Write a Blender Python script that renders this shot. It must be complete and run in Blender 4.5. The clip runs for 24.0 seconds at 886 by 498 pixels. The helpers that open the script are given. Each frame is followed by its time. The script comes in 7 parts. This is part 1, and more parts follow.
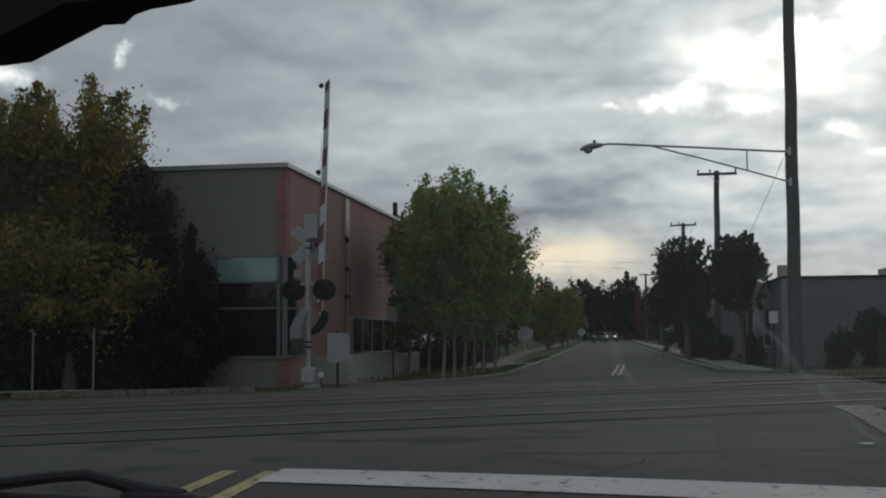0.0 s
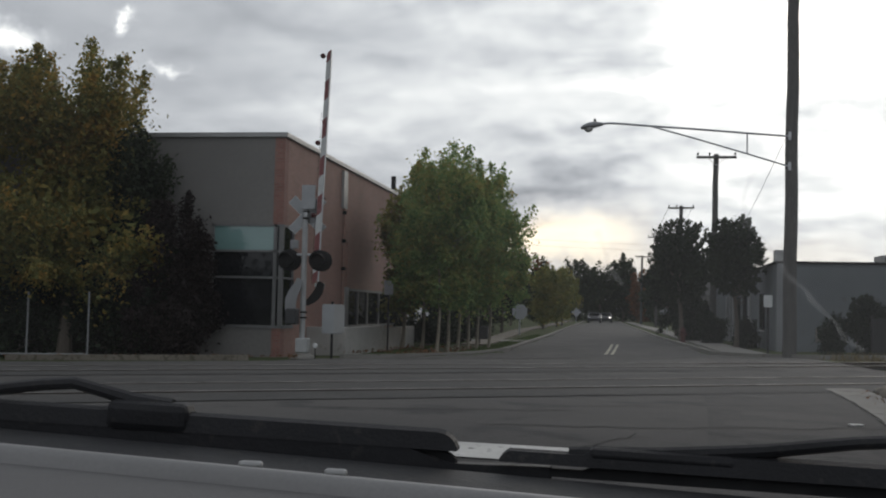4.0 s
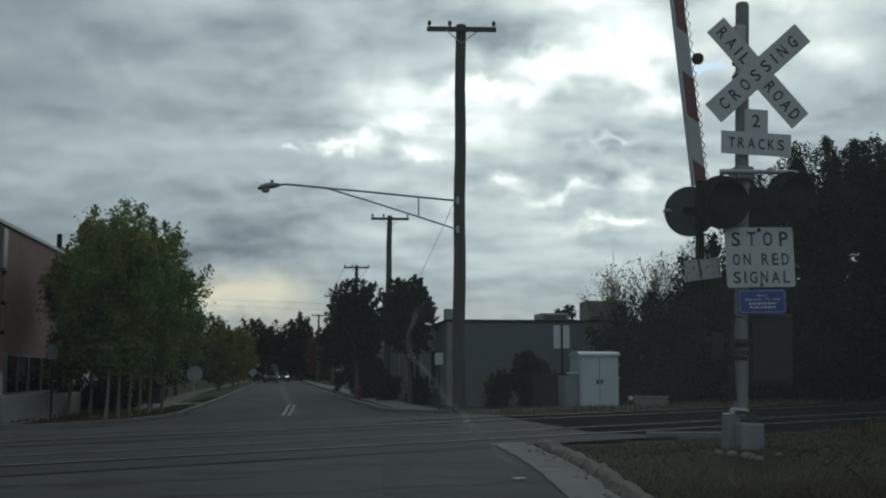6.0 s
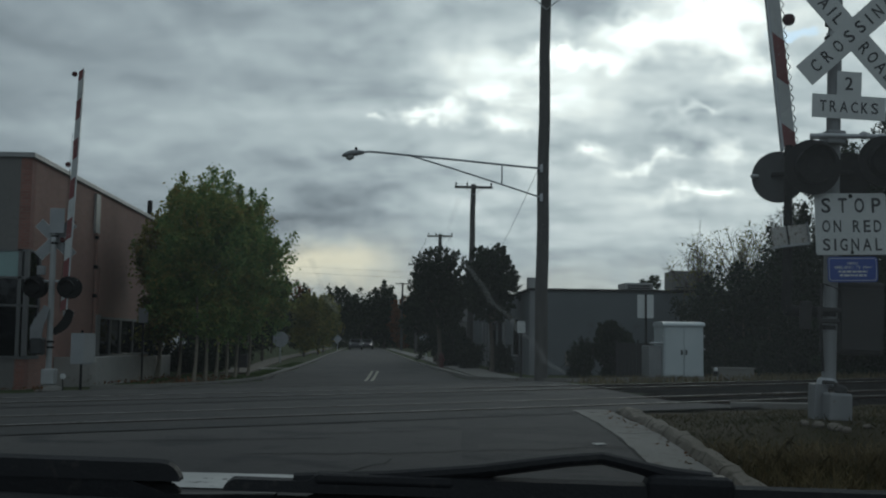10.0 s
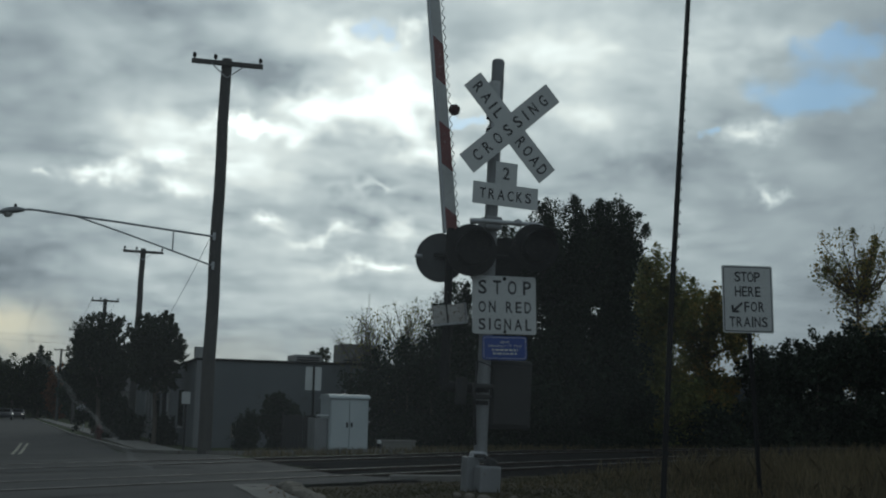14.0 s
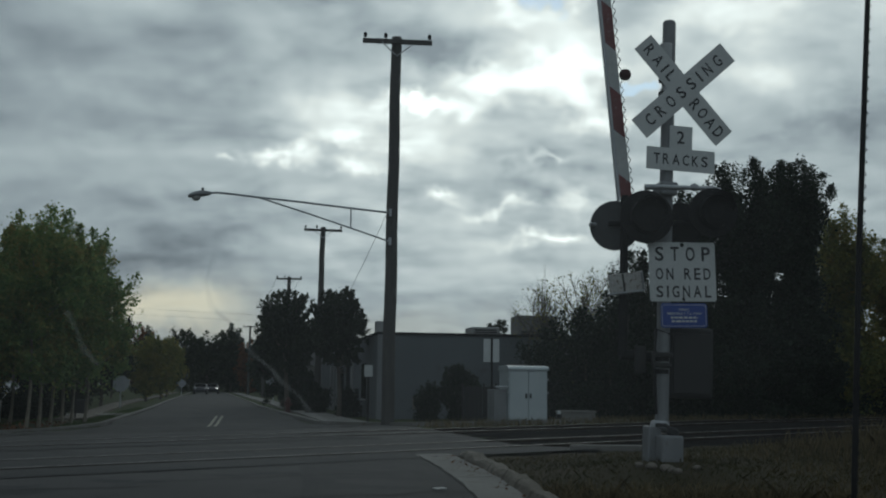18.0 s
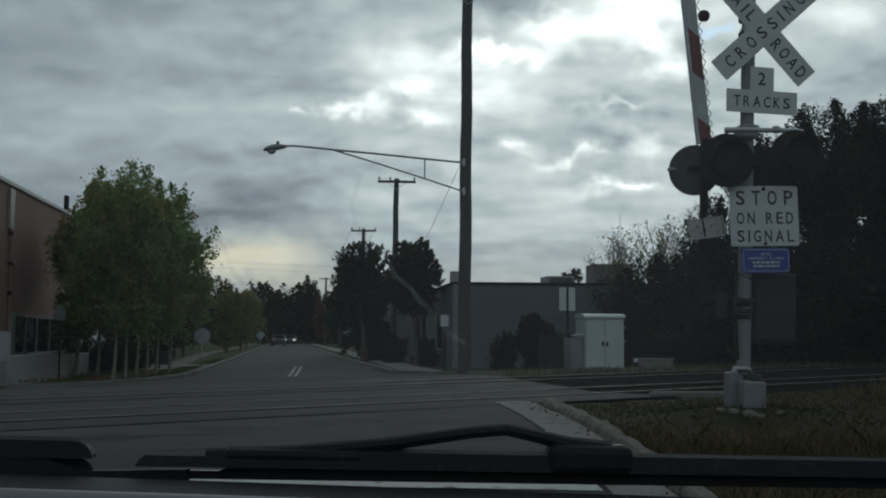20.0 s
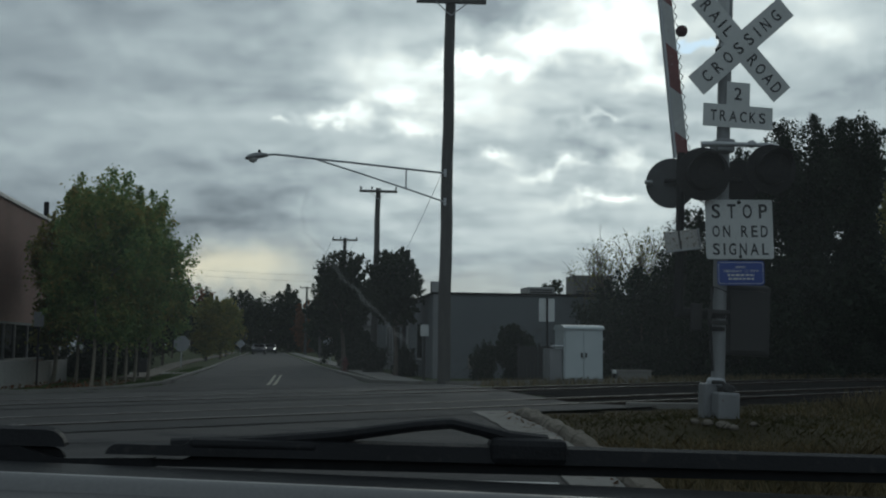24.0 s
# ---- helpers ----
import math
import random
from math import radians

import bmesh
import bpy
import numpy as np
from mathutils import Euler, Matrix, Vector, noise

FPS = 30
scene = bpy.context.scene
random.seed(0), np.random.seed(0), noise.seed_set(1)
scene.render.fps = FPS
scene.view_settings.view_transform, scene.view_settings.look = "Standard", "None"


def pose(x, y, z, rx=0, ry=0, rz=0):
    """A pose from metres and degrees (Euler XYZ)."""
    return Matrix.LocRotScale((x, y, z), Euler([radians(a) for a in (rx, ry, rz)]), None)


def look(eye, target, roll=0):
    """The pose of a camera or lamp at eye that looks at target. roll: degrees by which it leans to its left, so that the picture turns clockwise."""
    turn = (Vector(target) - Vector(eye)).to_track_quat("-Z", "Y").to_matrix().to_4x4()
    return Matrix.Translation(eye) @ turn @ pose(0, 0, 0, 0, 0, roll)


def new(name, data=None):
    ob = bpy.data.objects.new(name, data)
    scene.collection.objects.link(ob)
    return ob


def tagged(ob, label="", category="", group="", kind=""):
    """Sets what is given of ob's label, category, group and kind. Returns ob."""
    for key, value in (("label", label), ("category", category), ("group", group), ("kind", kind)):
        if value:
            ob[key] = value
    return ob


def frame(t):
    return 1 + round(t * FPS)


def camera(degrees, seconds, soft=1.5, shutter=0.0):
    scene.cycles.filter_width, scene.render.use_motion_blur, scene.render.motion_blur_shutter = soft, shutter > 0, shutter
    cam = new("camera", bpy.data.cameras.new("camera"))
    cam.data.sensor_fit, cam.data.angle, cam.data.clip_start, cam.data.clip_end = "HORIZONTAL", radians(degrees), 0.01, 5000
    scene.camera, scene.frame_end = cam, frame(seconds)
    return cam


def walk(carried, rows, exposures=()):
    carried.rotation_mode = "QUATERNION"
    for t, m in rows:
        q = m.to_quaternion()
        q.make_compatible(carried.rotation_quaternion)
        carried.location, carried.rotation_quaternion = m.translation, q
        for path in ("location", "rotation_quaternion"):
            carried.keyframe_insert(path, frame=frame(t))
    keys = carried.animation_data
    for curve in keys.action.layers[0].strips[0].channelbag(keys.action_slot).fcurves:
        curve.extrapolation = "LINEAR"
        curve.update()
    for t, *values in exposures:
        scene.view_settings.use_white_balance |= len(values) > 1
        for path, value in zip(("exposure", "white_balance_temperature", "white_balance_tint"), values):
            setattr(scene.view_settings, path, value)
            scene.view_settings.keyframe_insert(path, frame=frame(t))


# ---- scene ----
# The camera: held inside a car that waits in front of a railway crossing.
cam = camera(42.85, 24.0, soft=2.05)
ROWS = [
    (0.0, -0.038, 0.043, 1.491, 9.22, 4.33, -0.41),
    (0.5, -0.044, 0.047, 1.484, 9.32, 2.84, -0.28),
    (1.0, -0.058, 0.043, 1.479, 10.46, 2.65, 0.05),
    (1.5, -0.039, 0.03, 1.482, 10.31, 2.84, 0.2),
    (2.0, -0.034, 0.014, 1.477, 9.82, 2.97, 0.15),
    (2.5, -0.044, 0.027, 1.478, 10.16, 3.49, 0.69),
    (4.5, -0.021, 0.045, 1.435, 7.89, 2.7, 1.66),
    (5.0, 0.002, 0.032, 1.438, 5.28, 1.25, 1.47),
    (5.1, -0.011, 0.019, 1.445, 4.01, 1.4, 1.18),
    (5.2, -0.02, 0.009, 1.452, 1.41, 2.73, 0.79),
    (5.3, -0.028, 0.0, 1.458, -0.22, 2.27, 0.41),
    (5.4, -0.033, -0.008, 1.464, -0.73, 4.08, 0.07),
    (5.5, -0.04, -0.016, 1.47, -4.02, 5.02, -0.09),
    (5.6, -0.034, -0.018, 1.475, -6.34, 4.87, 0.25),
    (5.7, -0.042, -0.006, 1.462, -7.72, 6.07, -0.02),
    (6.0, -0.034, 0.001, 1.486, -7.24, 6.28, -0.1),
    (6.5, -0.033, 0.017, 1.465, -4.3, 5.14, -0.28),
    (7.0, -0.037, 0.007, 1.446, -3.65, 6.29, -0.09),
    (7.3, -0.024, 0.009, 1.44, -3.67, 5.28, 0.09),
    (7.5, -0.02, 0.012, 1.433, -3.47, 4.91, 0.28),
    (8.0, -0.014, 0.019, 1.44, -5.0, 5.71, 0.97),
    (8.5, -0.025, -0.007, 1.452, -4.36, 6.65, 0.49),
    (9.0, 0.016, 0.01, 1.451, -2.97, 5.26, 0.51),
    (9.5, -0.005, 0.031, 1.442, -2.92, 4.7, 0.68),
    (11.5, -0.002, 0.037, 1.447, -4.04, 4.88, 0.25),
    (12.0, 0.014, 0.03, 1.451, -7.85, 4.92, 0.12),
    (12.5, 0.001, 0.014, 1.448, -7.42, 4.32, 1.47),
    (13.0, 0.003, 0.012, 1.417, -9.51, 3.84, 1.74),
    (13.5, 0.034, 0.003, 1.425, -10.11, 3.79, 2.03),
    (13.6, 0.034, -0.005, 1.443, -11.39, 5.66, 2.52),
    (13.7, 0.03, -0.008, 1.457, -13.46, 6.93, 2.82),
    (13.8, 0.028, -0.001, 1.449, -16.12, 7.69, 2.11),
    (13.9, 0.028, -0.001, 1.458, -18.56, 8.28, 1.59),
    (14.0, 0.041, -0.005, 1.461, -19.45, 8.55, 1.12),
    (14.5, 0.056, -0.003, 1.509, -15.92, 8.32, -0.91),
    (15.0, 0.063, 0.012, 1.448, -15.01, 6.78, 0.61),
    (15.5, 0.065, 0.002, 1.467, -15.44, 7.82, 0.63),
    (16.0, 0.067, 0.011, 1.455, -14.41, 7.56, 1.32),
    (16.5, 0.069, 0.018, 1.451, -13.41, 7.38, 1.68),
    (17.0, 0.067, 0.023, 1.436, -12.61, 7.32, 2.04),
    (17.5, 0.066, 0.023, 1.444, -11.87, 7.33, 1.87),
    (18.0, 0.049, 0.004, 1.448, -10.56, 7.0, 0.57),
    (18.5, 0.051, 0.015, 1.429, -9.13, 4.88, -0.56),
    (20.5, -0.002, -0.002, 1.427, -6.61, 4.47, 0.31),
    (21.0, 0.015, -0.01, 1.452, -8.19, 4.61, 0.71),
    (21.5, 0.041, -0.018, 1.44, -10.51, 7.24, 2.07),
    (22.0, 0.045, -0.07, 1.438, -10.54, 8.23, 1.54),
    (22.5, 0.034, -0.076, 1.432, -8.03, 7.09, 2.94),
    (23.0, 0.025, -0.074, 1.428, -7.62, 6.93, 1.79),
    (23.5, 0.018, -0.079, 1.423, -7.32, 6.06, 0.8),
    (24.0, 0.025, -0.074, 1.418, -7.79, 4.99, 0.58),
]


def stand(x, y, z, yaw, pitch, roll):
    return pose(x, y, z, 0, 0, yaw) @ pose(0, 0, 0, 90 + pitch, 0, 0) @ pose(0, 0, 0, 0, 0, roll)


EXPOSURES = [(0.0, 0.42, 6500, 8), (0.5, 1.0, 6750, 12), (2.5, 1.1, 6800, 13), (4.5, 1.06, 6800, 13), (5.2, 0.92, 6650, 13), (5.6, 0.3, 6250, 4), (6.0, 0.16, 6050, 0), (7.0, 0.12, 6050, 0), (13.4, 0.14, 6050, 0), (14.0, 0.0, 6050, 0), (15.4, 0.0, 6050, 0), (16.8, 0.06, 6050, 0), (18.2, -0.02, 6050, 0), (20.5, 0.1, 6050, 0), (21.5, -0.03, 6080, 0), (22.0, -0.15, 6120, 0), (22.6, -0.05, 6080, 0), (23.2, 0.1, 6050, 0), (24.0, 0.15, 6050, 0)]
walk(cam, [(t, stand(*r)) for t, *r in ROWS], EXPOSURES)

# ---- sky and light ----
SUN_AZ, SUN_EL = 14.0, 17.0   # degrees to the right of the street, and above the horizon


def sky_world():
    w = bpy.data.worlds.new("evening_sky")
    scene.world = w
    w.use_nodes = True
    nt = w.node_tree
    nt.nodes.clear()
    N, L = nt.nodes.new, nt.links.new

    def math_node(op, a, b=None, c=None, clamp=False):
        n = N("ShaderNodeMath")
        n.operation, n.use_clamp = op, clamp
        for k, v in enumerate((a, b, c)):
            if v is None:
                continue
            if isinstance(v, (int, float)):
                n.inputs[k].default_value = v
            else:
                L(v, n.inputs[k])
        return n.outputs[0]

    coord = N("ShaderNodeTexCoord")
    sep = N("ShaderNodeSeparateXYZ")
    L(coord.outputs["Generated"], sep.inputs[0])
    x, y, z = sep.outputs
    up = math_node("MAXIMUM", z, 0.0)
    low = math_node("ADD", up, 0.25)
    comb = N("ShaderNodeCombineXYZ")
    L(math_node("DIVIDE", x, low), comb.inputs[0])
    L(math_node("DIVIDE", y, low), comb.inputs[1])

    def fbm(scale, detail, rough, distort, offset, stretch=(1, 1, 1)):
        mp = N("ShaderNodeMapping")
        mp.inputs["Location"].default_value = offset
        mp.inputs["Scale"].default_value = stretch
        L(comb.outputs[0], mp.inputs["Vector"])
        n = N("ShaderNodeTexNoise")
        n.inputs["Scale"].default_value = scale
        n.inputs["Detail"].default_value = detail
        n.inputs["Roughness"].default_value = rough
        n.inputs["Distortion"].default_value = distort
        L(mp.outputs[0], n.inputs["Vector"])
        return n.outputs["Fac"]

    def toward(az, el):
        a, e = radians(az), radians(el)
        dot = N("ShaderNodeVectorMath")
        dot.operation = "DOT_PRODUCT"
        dot.inputs[1].default_value = (math.sin(a) * math.cos(e), math.cos(a) * math.cos(e), math.sin(e))
        L(coord.outputs["Generated"], dot.inputs[0])
        return math_node("MAXIMUM", dot.outputs["Value"], 0.0)

    big = fbm(1.25, 2.0, 0.5, 0.0, (3.1, 1.7, 0.0))
    puff = fbm(3.7, 7.0, 0.52, 0.15, (0.4, 7.3, 0.0), (1.0, 0.95, 1))
    lee = fbm(3.7, 7.0, 0.52, 0.15, (0.4 - 0.012, 7.3 + 0.05, 0.0), (1.0, 0.95, 1))
    fine = fbm(11.0, 5.0, 0.55, 0.0, (5.0, 2.0, 0.0), (0.9, 1.0, 1))
    # bearing and elevation in degrees, ruffled so that the patches below get torn edges
    deg = 180 / math.pi
    place = N("ShaderNodeCombineXYZ")
    L(math_node("MULTIPLY", math_node("ARCTAN2", x, y), deg), place.inputs[0])
    L(math_node("MULTIPLY", math_node("ARCSINE", z), deg), place.inputs[1])

    def ruffle(src, scale, detail, amount):
        nz = N("ShaderNodeTexNoise")
        nz.inputs["Scale"].default_value, nz.inputs["Detail"].default_value, nz.inputs["Roughness"].default_value = scale, detail, 0.6
        L(coord.outputs["Generated"], nz.inputs["Vector"])
        cen = N("ShaderNodeVectorMath")
        cen.operation = "SUBTRACT"
        L(nz.outputs["Color"], cen.inputs[0])
        cen.inputs[1].default_value = (0.5, 0.5, 0.5)
        add = N("ShaderNodeVectorMath")
        add.operation = "MULTIPLY_ADD"
        L(cen.outputs[0], add.inputs[0])
        add.inputs[1].default_value = amount
        L(src, add.inputs[2])
        return add.outputs[0]

    torn = ruffle(place.outputs[0], 16.0, 6.0, (7.0, 4.2, 0.0))

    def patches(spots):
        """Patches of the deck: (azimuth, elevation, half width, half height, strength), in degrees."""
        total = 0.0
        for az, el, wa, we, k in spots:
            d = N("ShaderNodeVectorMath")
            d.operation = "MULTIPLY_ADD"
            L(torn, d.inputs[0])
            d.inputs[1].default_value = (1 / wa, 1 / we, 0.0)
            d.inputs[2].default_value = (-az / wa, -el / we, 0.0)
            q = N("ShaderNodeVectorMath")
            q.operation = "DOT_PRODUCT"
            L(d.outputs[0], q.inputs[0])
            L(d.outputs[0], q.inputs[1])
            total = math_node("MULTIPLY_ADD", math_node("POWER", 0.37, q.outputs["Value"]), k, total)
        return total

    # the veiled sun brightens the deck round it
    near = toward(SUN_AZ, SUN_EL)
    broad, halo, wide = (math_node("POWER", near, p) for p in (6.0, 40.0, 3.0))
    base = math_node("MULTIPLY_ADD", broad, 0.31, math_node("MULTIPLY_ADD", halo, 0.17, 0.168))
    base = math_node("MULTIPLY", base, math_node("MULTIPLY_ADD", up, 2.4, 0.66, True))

    def dev(src, gain):
        return math_node("MULTIPLY_ADD", src, gain, -0.5 * gain)

    relief = math_node("MULTIPLY", math_node("SUBTRACT", puff, lee), 1.0)
    shade = math_node("ADD", math_node("ADD", dev(big, 0.6), dev(puff, 1.0)), math_node("ADD", dev(fine, 0.4), relief))
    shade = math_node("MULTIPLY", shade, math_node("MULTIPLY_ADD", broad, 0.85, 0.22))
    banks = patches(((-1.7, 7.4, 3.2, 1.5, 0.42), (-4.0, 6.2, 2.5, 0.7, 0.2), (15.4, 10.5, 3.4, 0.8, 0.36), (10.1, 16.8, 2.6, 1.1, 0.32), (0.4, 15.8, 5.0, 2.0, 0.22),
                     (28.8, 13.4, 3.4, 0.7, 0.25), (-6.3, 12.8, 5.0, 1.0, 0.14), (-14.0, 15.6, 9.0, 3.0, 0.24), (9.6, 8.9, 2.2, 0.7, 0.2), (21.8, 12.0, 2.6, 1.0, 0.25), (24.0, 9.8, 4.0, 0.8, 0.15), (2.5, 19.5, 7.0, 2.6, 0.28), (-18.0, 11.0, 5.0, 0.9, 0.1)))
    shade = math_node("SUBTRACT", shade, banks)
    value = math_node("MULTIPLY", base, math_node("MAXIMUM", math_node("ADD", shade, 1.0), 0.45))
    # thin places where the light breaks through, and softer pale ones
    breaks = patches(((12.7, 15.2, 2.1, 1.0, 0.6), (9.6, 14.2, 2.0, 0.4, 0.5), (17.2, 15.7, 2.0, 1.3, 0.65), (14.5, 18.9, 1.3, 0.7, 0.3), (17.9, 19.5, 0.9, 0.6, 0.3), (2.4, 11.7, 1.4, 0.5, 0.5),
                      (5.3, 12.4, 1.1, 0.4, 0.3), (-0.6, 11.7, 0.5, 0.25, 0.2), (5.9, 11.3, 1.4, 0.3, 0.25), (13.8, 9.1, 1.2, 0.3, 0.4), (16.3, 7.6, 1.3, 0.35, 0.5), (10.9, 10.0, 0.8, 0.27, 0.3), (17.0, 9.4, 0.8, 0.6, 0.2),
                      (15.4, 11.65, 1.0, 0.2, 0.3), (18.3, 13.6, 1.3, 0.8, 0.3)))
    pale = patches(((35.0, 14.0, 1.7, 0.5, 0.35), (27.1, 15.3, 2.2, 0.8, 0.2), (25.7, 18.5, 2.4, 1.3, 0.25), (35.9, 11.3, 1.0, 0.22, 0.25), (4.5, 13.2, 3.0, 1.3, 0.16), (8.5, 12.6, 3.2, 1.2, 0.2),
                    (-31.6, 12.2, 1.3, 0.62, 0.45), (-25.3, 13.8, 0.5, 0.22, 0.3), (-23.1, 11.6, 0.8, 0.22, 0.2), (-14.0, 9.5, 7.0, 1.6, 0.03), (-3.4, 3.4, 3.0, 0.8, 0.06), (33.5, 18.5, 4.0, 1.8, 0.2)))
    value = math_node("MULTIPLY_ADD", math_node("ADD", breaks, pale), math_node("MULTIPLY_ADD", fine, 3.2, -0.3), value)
    tint = N("ShaderNodeValToRGB")
    r = tint.color_ramp
    r.elements[0].position, r.elements[0].color = 0.2, (0.88, 0.98, 1.085, 1)
    r.elements[1].position, r.elements[1].color = 0.75, (0.995, 1.0, 0.96, 1)
    el = r.elements.new(0.42)
    el.color = (0.925, 0.997, 1.03, 1)
    L(value, tint.inputs[0])
    ramp = N("ShaderNodeVectorMath")
    ramp.operation = "SCALE"
    L(tint.outputs[0], ramp.inputs[0])
    L(value, ramp.inputs["Scale"])
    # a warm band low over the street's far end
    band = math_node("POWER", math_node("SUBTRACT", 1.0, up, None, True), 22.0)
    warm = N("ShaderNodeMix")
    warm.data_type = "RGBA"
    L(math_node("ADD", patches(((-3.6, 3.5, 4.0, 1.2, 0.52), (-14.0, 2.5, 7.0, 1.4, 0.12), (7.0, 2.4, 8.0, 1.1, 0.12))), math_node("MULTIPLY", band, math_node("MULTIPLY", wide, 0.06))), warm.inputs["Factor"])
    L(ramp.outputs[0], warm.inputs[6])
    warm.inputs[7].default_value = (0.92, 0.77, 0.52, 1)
    # clear sky where the clouds part
    sky = N("ShaderNodeTexSky")
    sky.sky_type, sky.sun_disc = "NISHITA", False
    sky.sun_elevation, sky.sun_rotation = radians(SUN_EL), radians(SUN_AZ)
    sky.dust_density, sky.air_density, sky.ozone_density = 0.2, 1.2, 4.0
    blue = N("ShaderNodeVectorMath")
    blue.operation = "SCALE"
    L(sky.outputs[0], blue.inputs[0])
    blue.inputs["Scale"].default_value = 0.10
    gap = N("ShaderNodeMapRange")
    gap.interpolation_type = "SMOOTHSTEP"
    L(math_node("ADD", patches(((37.6, 16.0, 3.4, 1.5, 1.0), (39.8, 18.6, 2.4, 1.0, 1.0), (16.4, 19.1, 0.9, 0.5, 0.8), (20.6, 14.9, 1.4, 0.45, 0.9), (32.5, 14.3, 0.8, 0.4, 0.7))), dev(fine, 0.9)), gap.inputs["Value"])
    gap.inputs["From Min"].default_value, gap.inputs["From Max"].default_value = 0.3, 0.85
    mixed = N("ShaderNodeMix")
    mixed.data_type = "RGBA"
    L(math_node("MULTIPLY", gap.outputs[0], 0.6), mixed.inputs["Factor"])
    L(warm.outputs[2], mixed.inputs[6])
    L(blue.outputs[0], mixed.inputs[7])
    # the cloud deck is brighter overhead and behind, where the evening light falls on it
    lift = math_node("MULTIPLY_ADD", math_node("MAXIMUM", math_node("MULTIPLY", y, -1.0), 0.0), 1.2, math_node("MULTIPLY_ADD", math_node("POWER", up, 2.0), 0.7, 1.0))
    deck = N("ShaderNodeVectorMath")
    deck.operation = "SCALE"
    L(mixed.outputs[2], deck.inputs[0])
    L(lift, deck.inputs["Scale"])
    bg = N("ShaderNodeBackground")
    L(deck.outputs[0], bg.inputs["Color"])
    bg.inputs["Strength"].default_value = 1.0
    out = N("ShaderNodeOutputWorld")
    L(bg.outputs[0], out.inputs["Surface"])


sky_world()
lamp_data = bpy.data.lights.new("sun", "SUN")
lamp_data.energy, lamp_data.angle, lamp_data.color = 0.15, radians(16), (1.0, 0.93, 0.82)
sun_lamp = new("sun", lamp_data)
sun_lamp.matrix_world = look((0, 0, 60), Vector((0, 0, 60)) - Vector((
    math.sin(radians(SUN_AZ)) * math.cos(radians(SUN_EL)), math.cos(radians(SUN_AZ)) * math.cos(radians(SUN_EL)), math.sin(radians(SUN_EL)))))

# ---- materials ----
def mat(name, c1, c2=None, scale=3.0, rough=0.8, metal=0.0, bump=0.0, fine=40.0, c3=None, spots=0.6, stretch=(1, 1, 1), rand=0.0, spec=0.5):
    """c1 to c2 over large soft patches, c3 in smaller spots; bump from the fine grain; rand: change of value from piece to piece."""
    m = bpy.data.materials.new(name)
    m.use_nodes = True
    nt = m.node_tree
    N, L = nt.nodes.new, nt.links.new
    b = nt.nodes["Principled BSDF"]
    b.inputs["Roughness"].default_value, b.inputs["Metallic"].default_value = rough, metal
    b.inputs["Specular IOR Level"].default_value = spec
    tc = N("ShaderNodeTexCoord")
    mp = N("ShaderNodeMapping")
    mp.inputs["Scale"].default_value = stretch
    L(tc.outputs["Object"], mp.inputs[0])

    def nz(s, detail=4.0):
        n = N("ShaderNodeTexNoise")
        n.inputs["Scale"].default_value, n.inputs["Detail"].default_value = s, detail
        L(mp.outputs[0], n.inputs["Vector"])
        return n

    def mix(fac, a, bb):
        n = N("ShaderNodeMix")
        n.data_type = "RGBA"
        L(fac, n.inputs["Factor"])
        for k, v in ((6, a), (7, bb)):
            if isinstance(v, tuple):
                n.inputs[k].default_value = (*v, 1)
            else:
                L(v, n.inputs[k])
        return n.outputs[2]

    def rng(src, lo, hi):
        n = N("ShaderNodeMapRange")
        n.inputs["From Min"].default_value, n.inputs["From Max"].default_value = lo, hi
        L(src, n.inputs["Value"])
        return n.outputs[0]

    c2 = c2 or tuple(v * 0.8 for v in c1)
    col = mix(rng(nz(scale).outputs["Fac"], 0.35, 0.65), c1, c2)
    grain = nz(fine, 3.0)
    col = mix(rng(grain.outputs["Fac"], 0.3, 0.9), col, tuple(v * 0.75 for v in c1))
    if c3:
        col = mix(rng(nz(scale * 5.3, 6.0).outputs["Fac"], spots, spots + 0.1), col, c3)
    if rand:
        oi = N("ShaderNodeObjectInfo")
        hv = N("ShaderNodeHueSaturation")
        L(rng(oi.outputs["Random"], 0.0, 1.0), hv.inputs["Value"])
        mr = N("ShaderNodeMapRange")
        mr.inputs["To Min"].default_value, mr.inputs["To Max"].default_value = 1 - rand, 1 + rand
        L(oi.outputs["Random"], mr.inputs["Value"])
        L(mr.outputs[0], hv.inputs["Value"])
        L(col, hv.inputs["Color"])
        col = hv.outputs[0]
    L(col, b.inputs["Base Color"])
    if bump:
        bp = N("ShaderNodeBump")
        bp.inputs["Strength"].default_value, bp.inputs["Distance"].default_value = bump, 0.02
        L(grain.outputs["Fac"], bp.inputs["Height"])
        L(bp.outputs[0], b.inputs["Normal"])
    return m


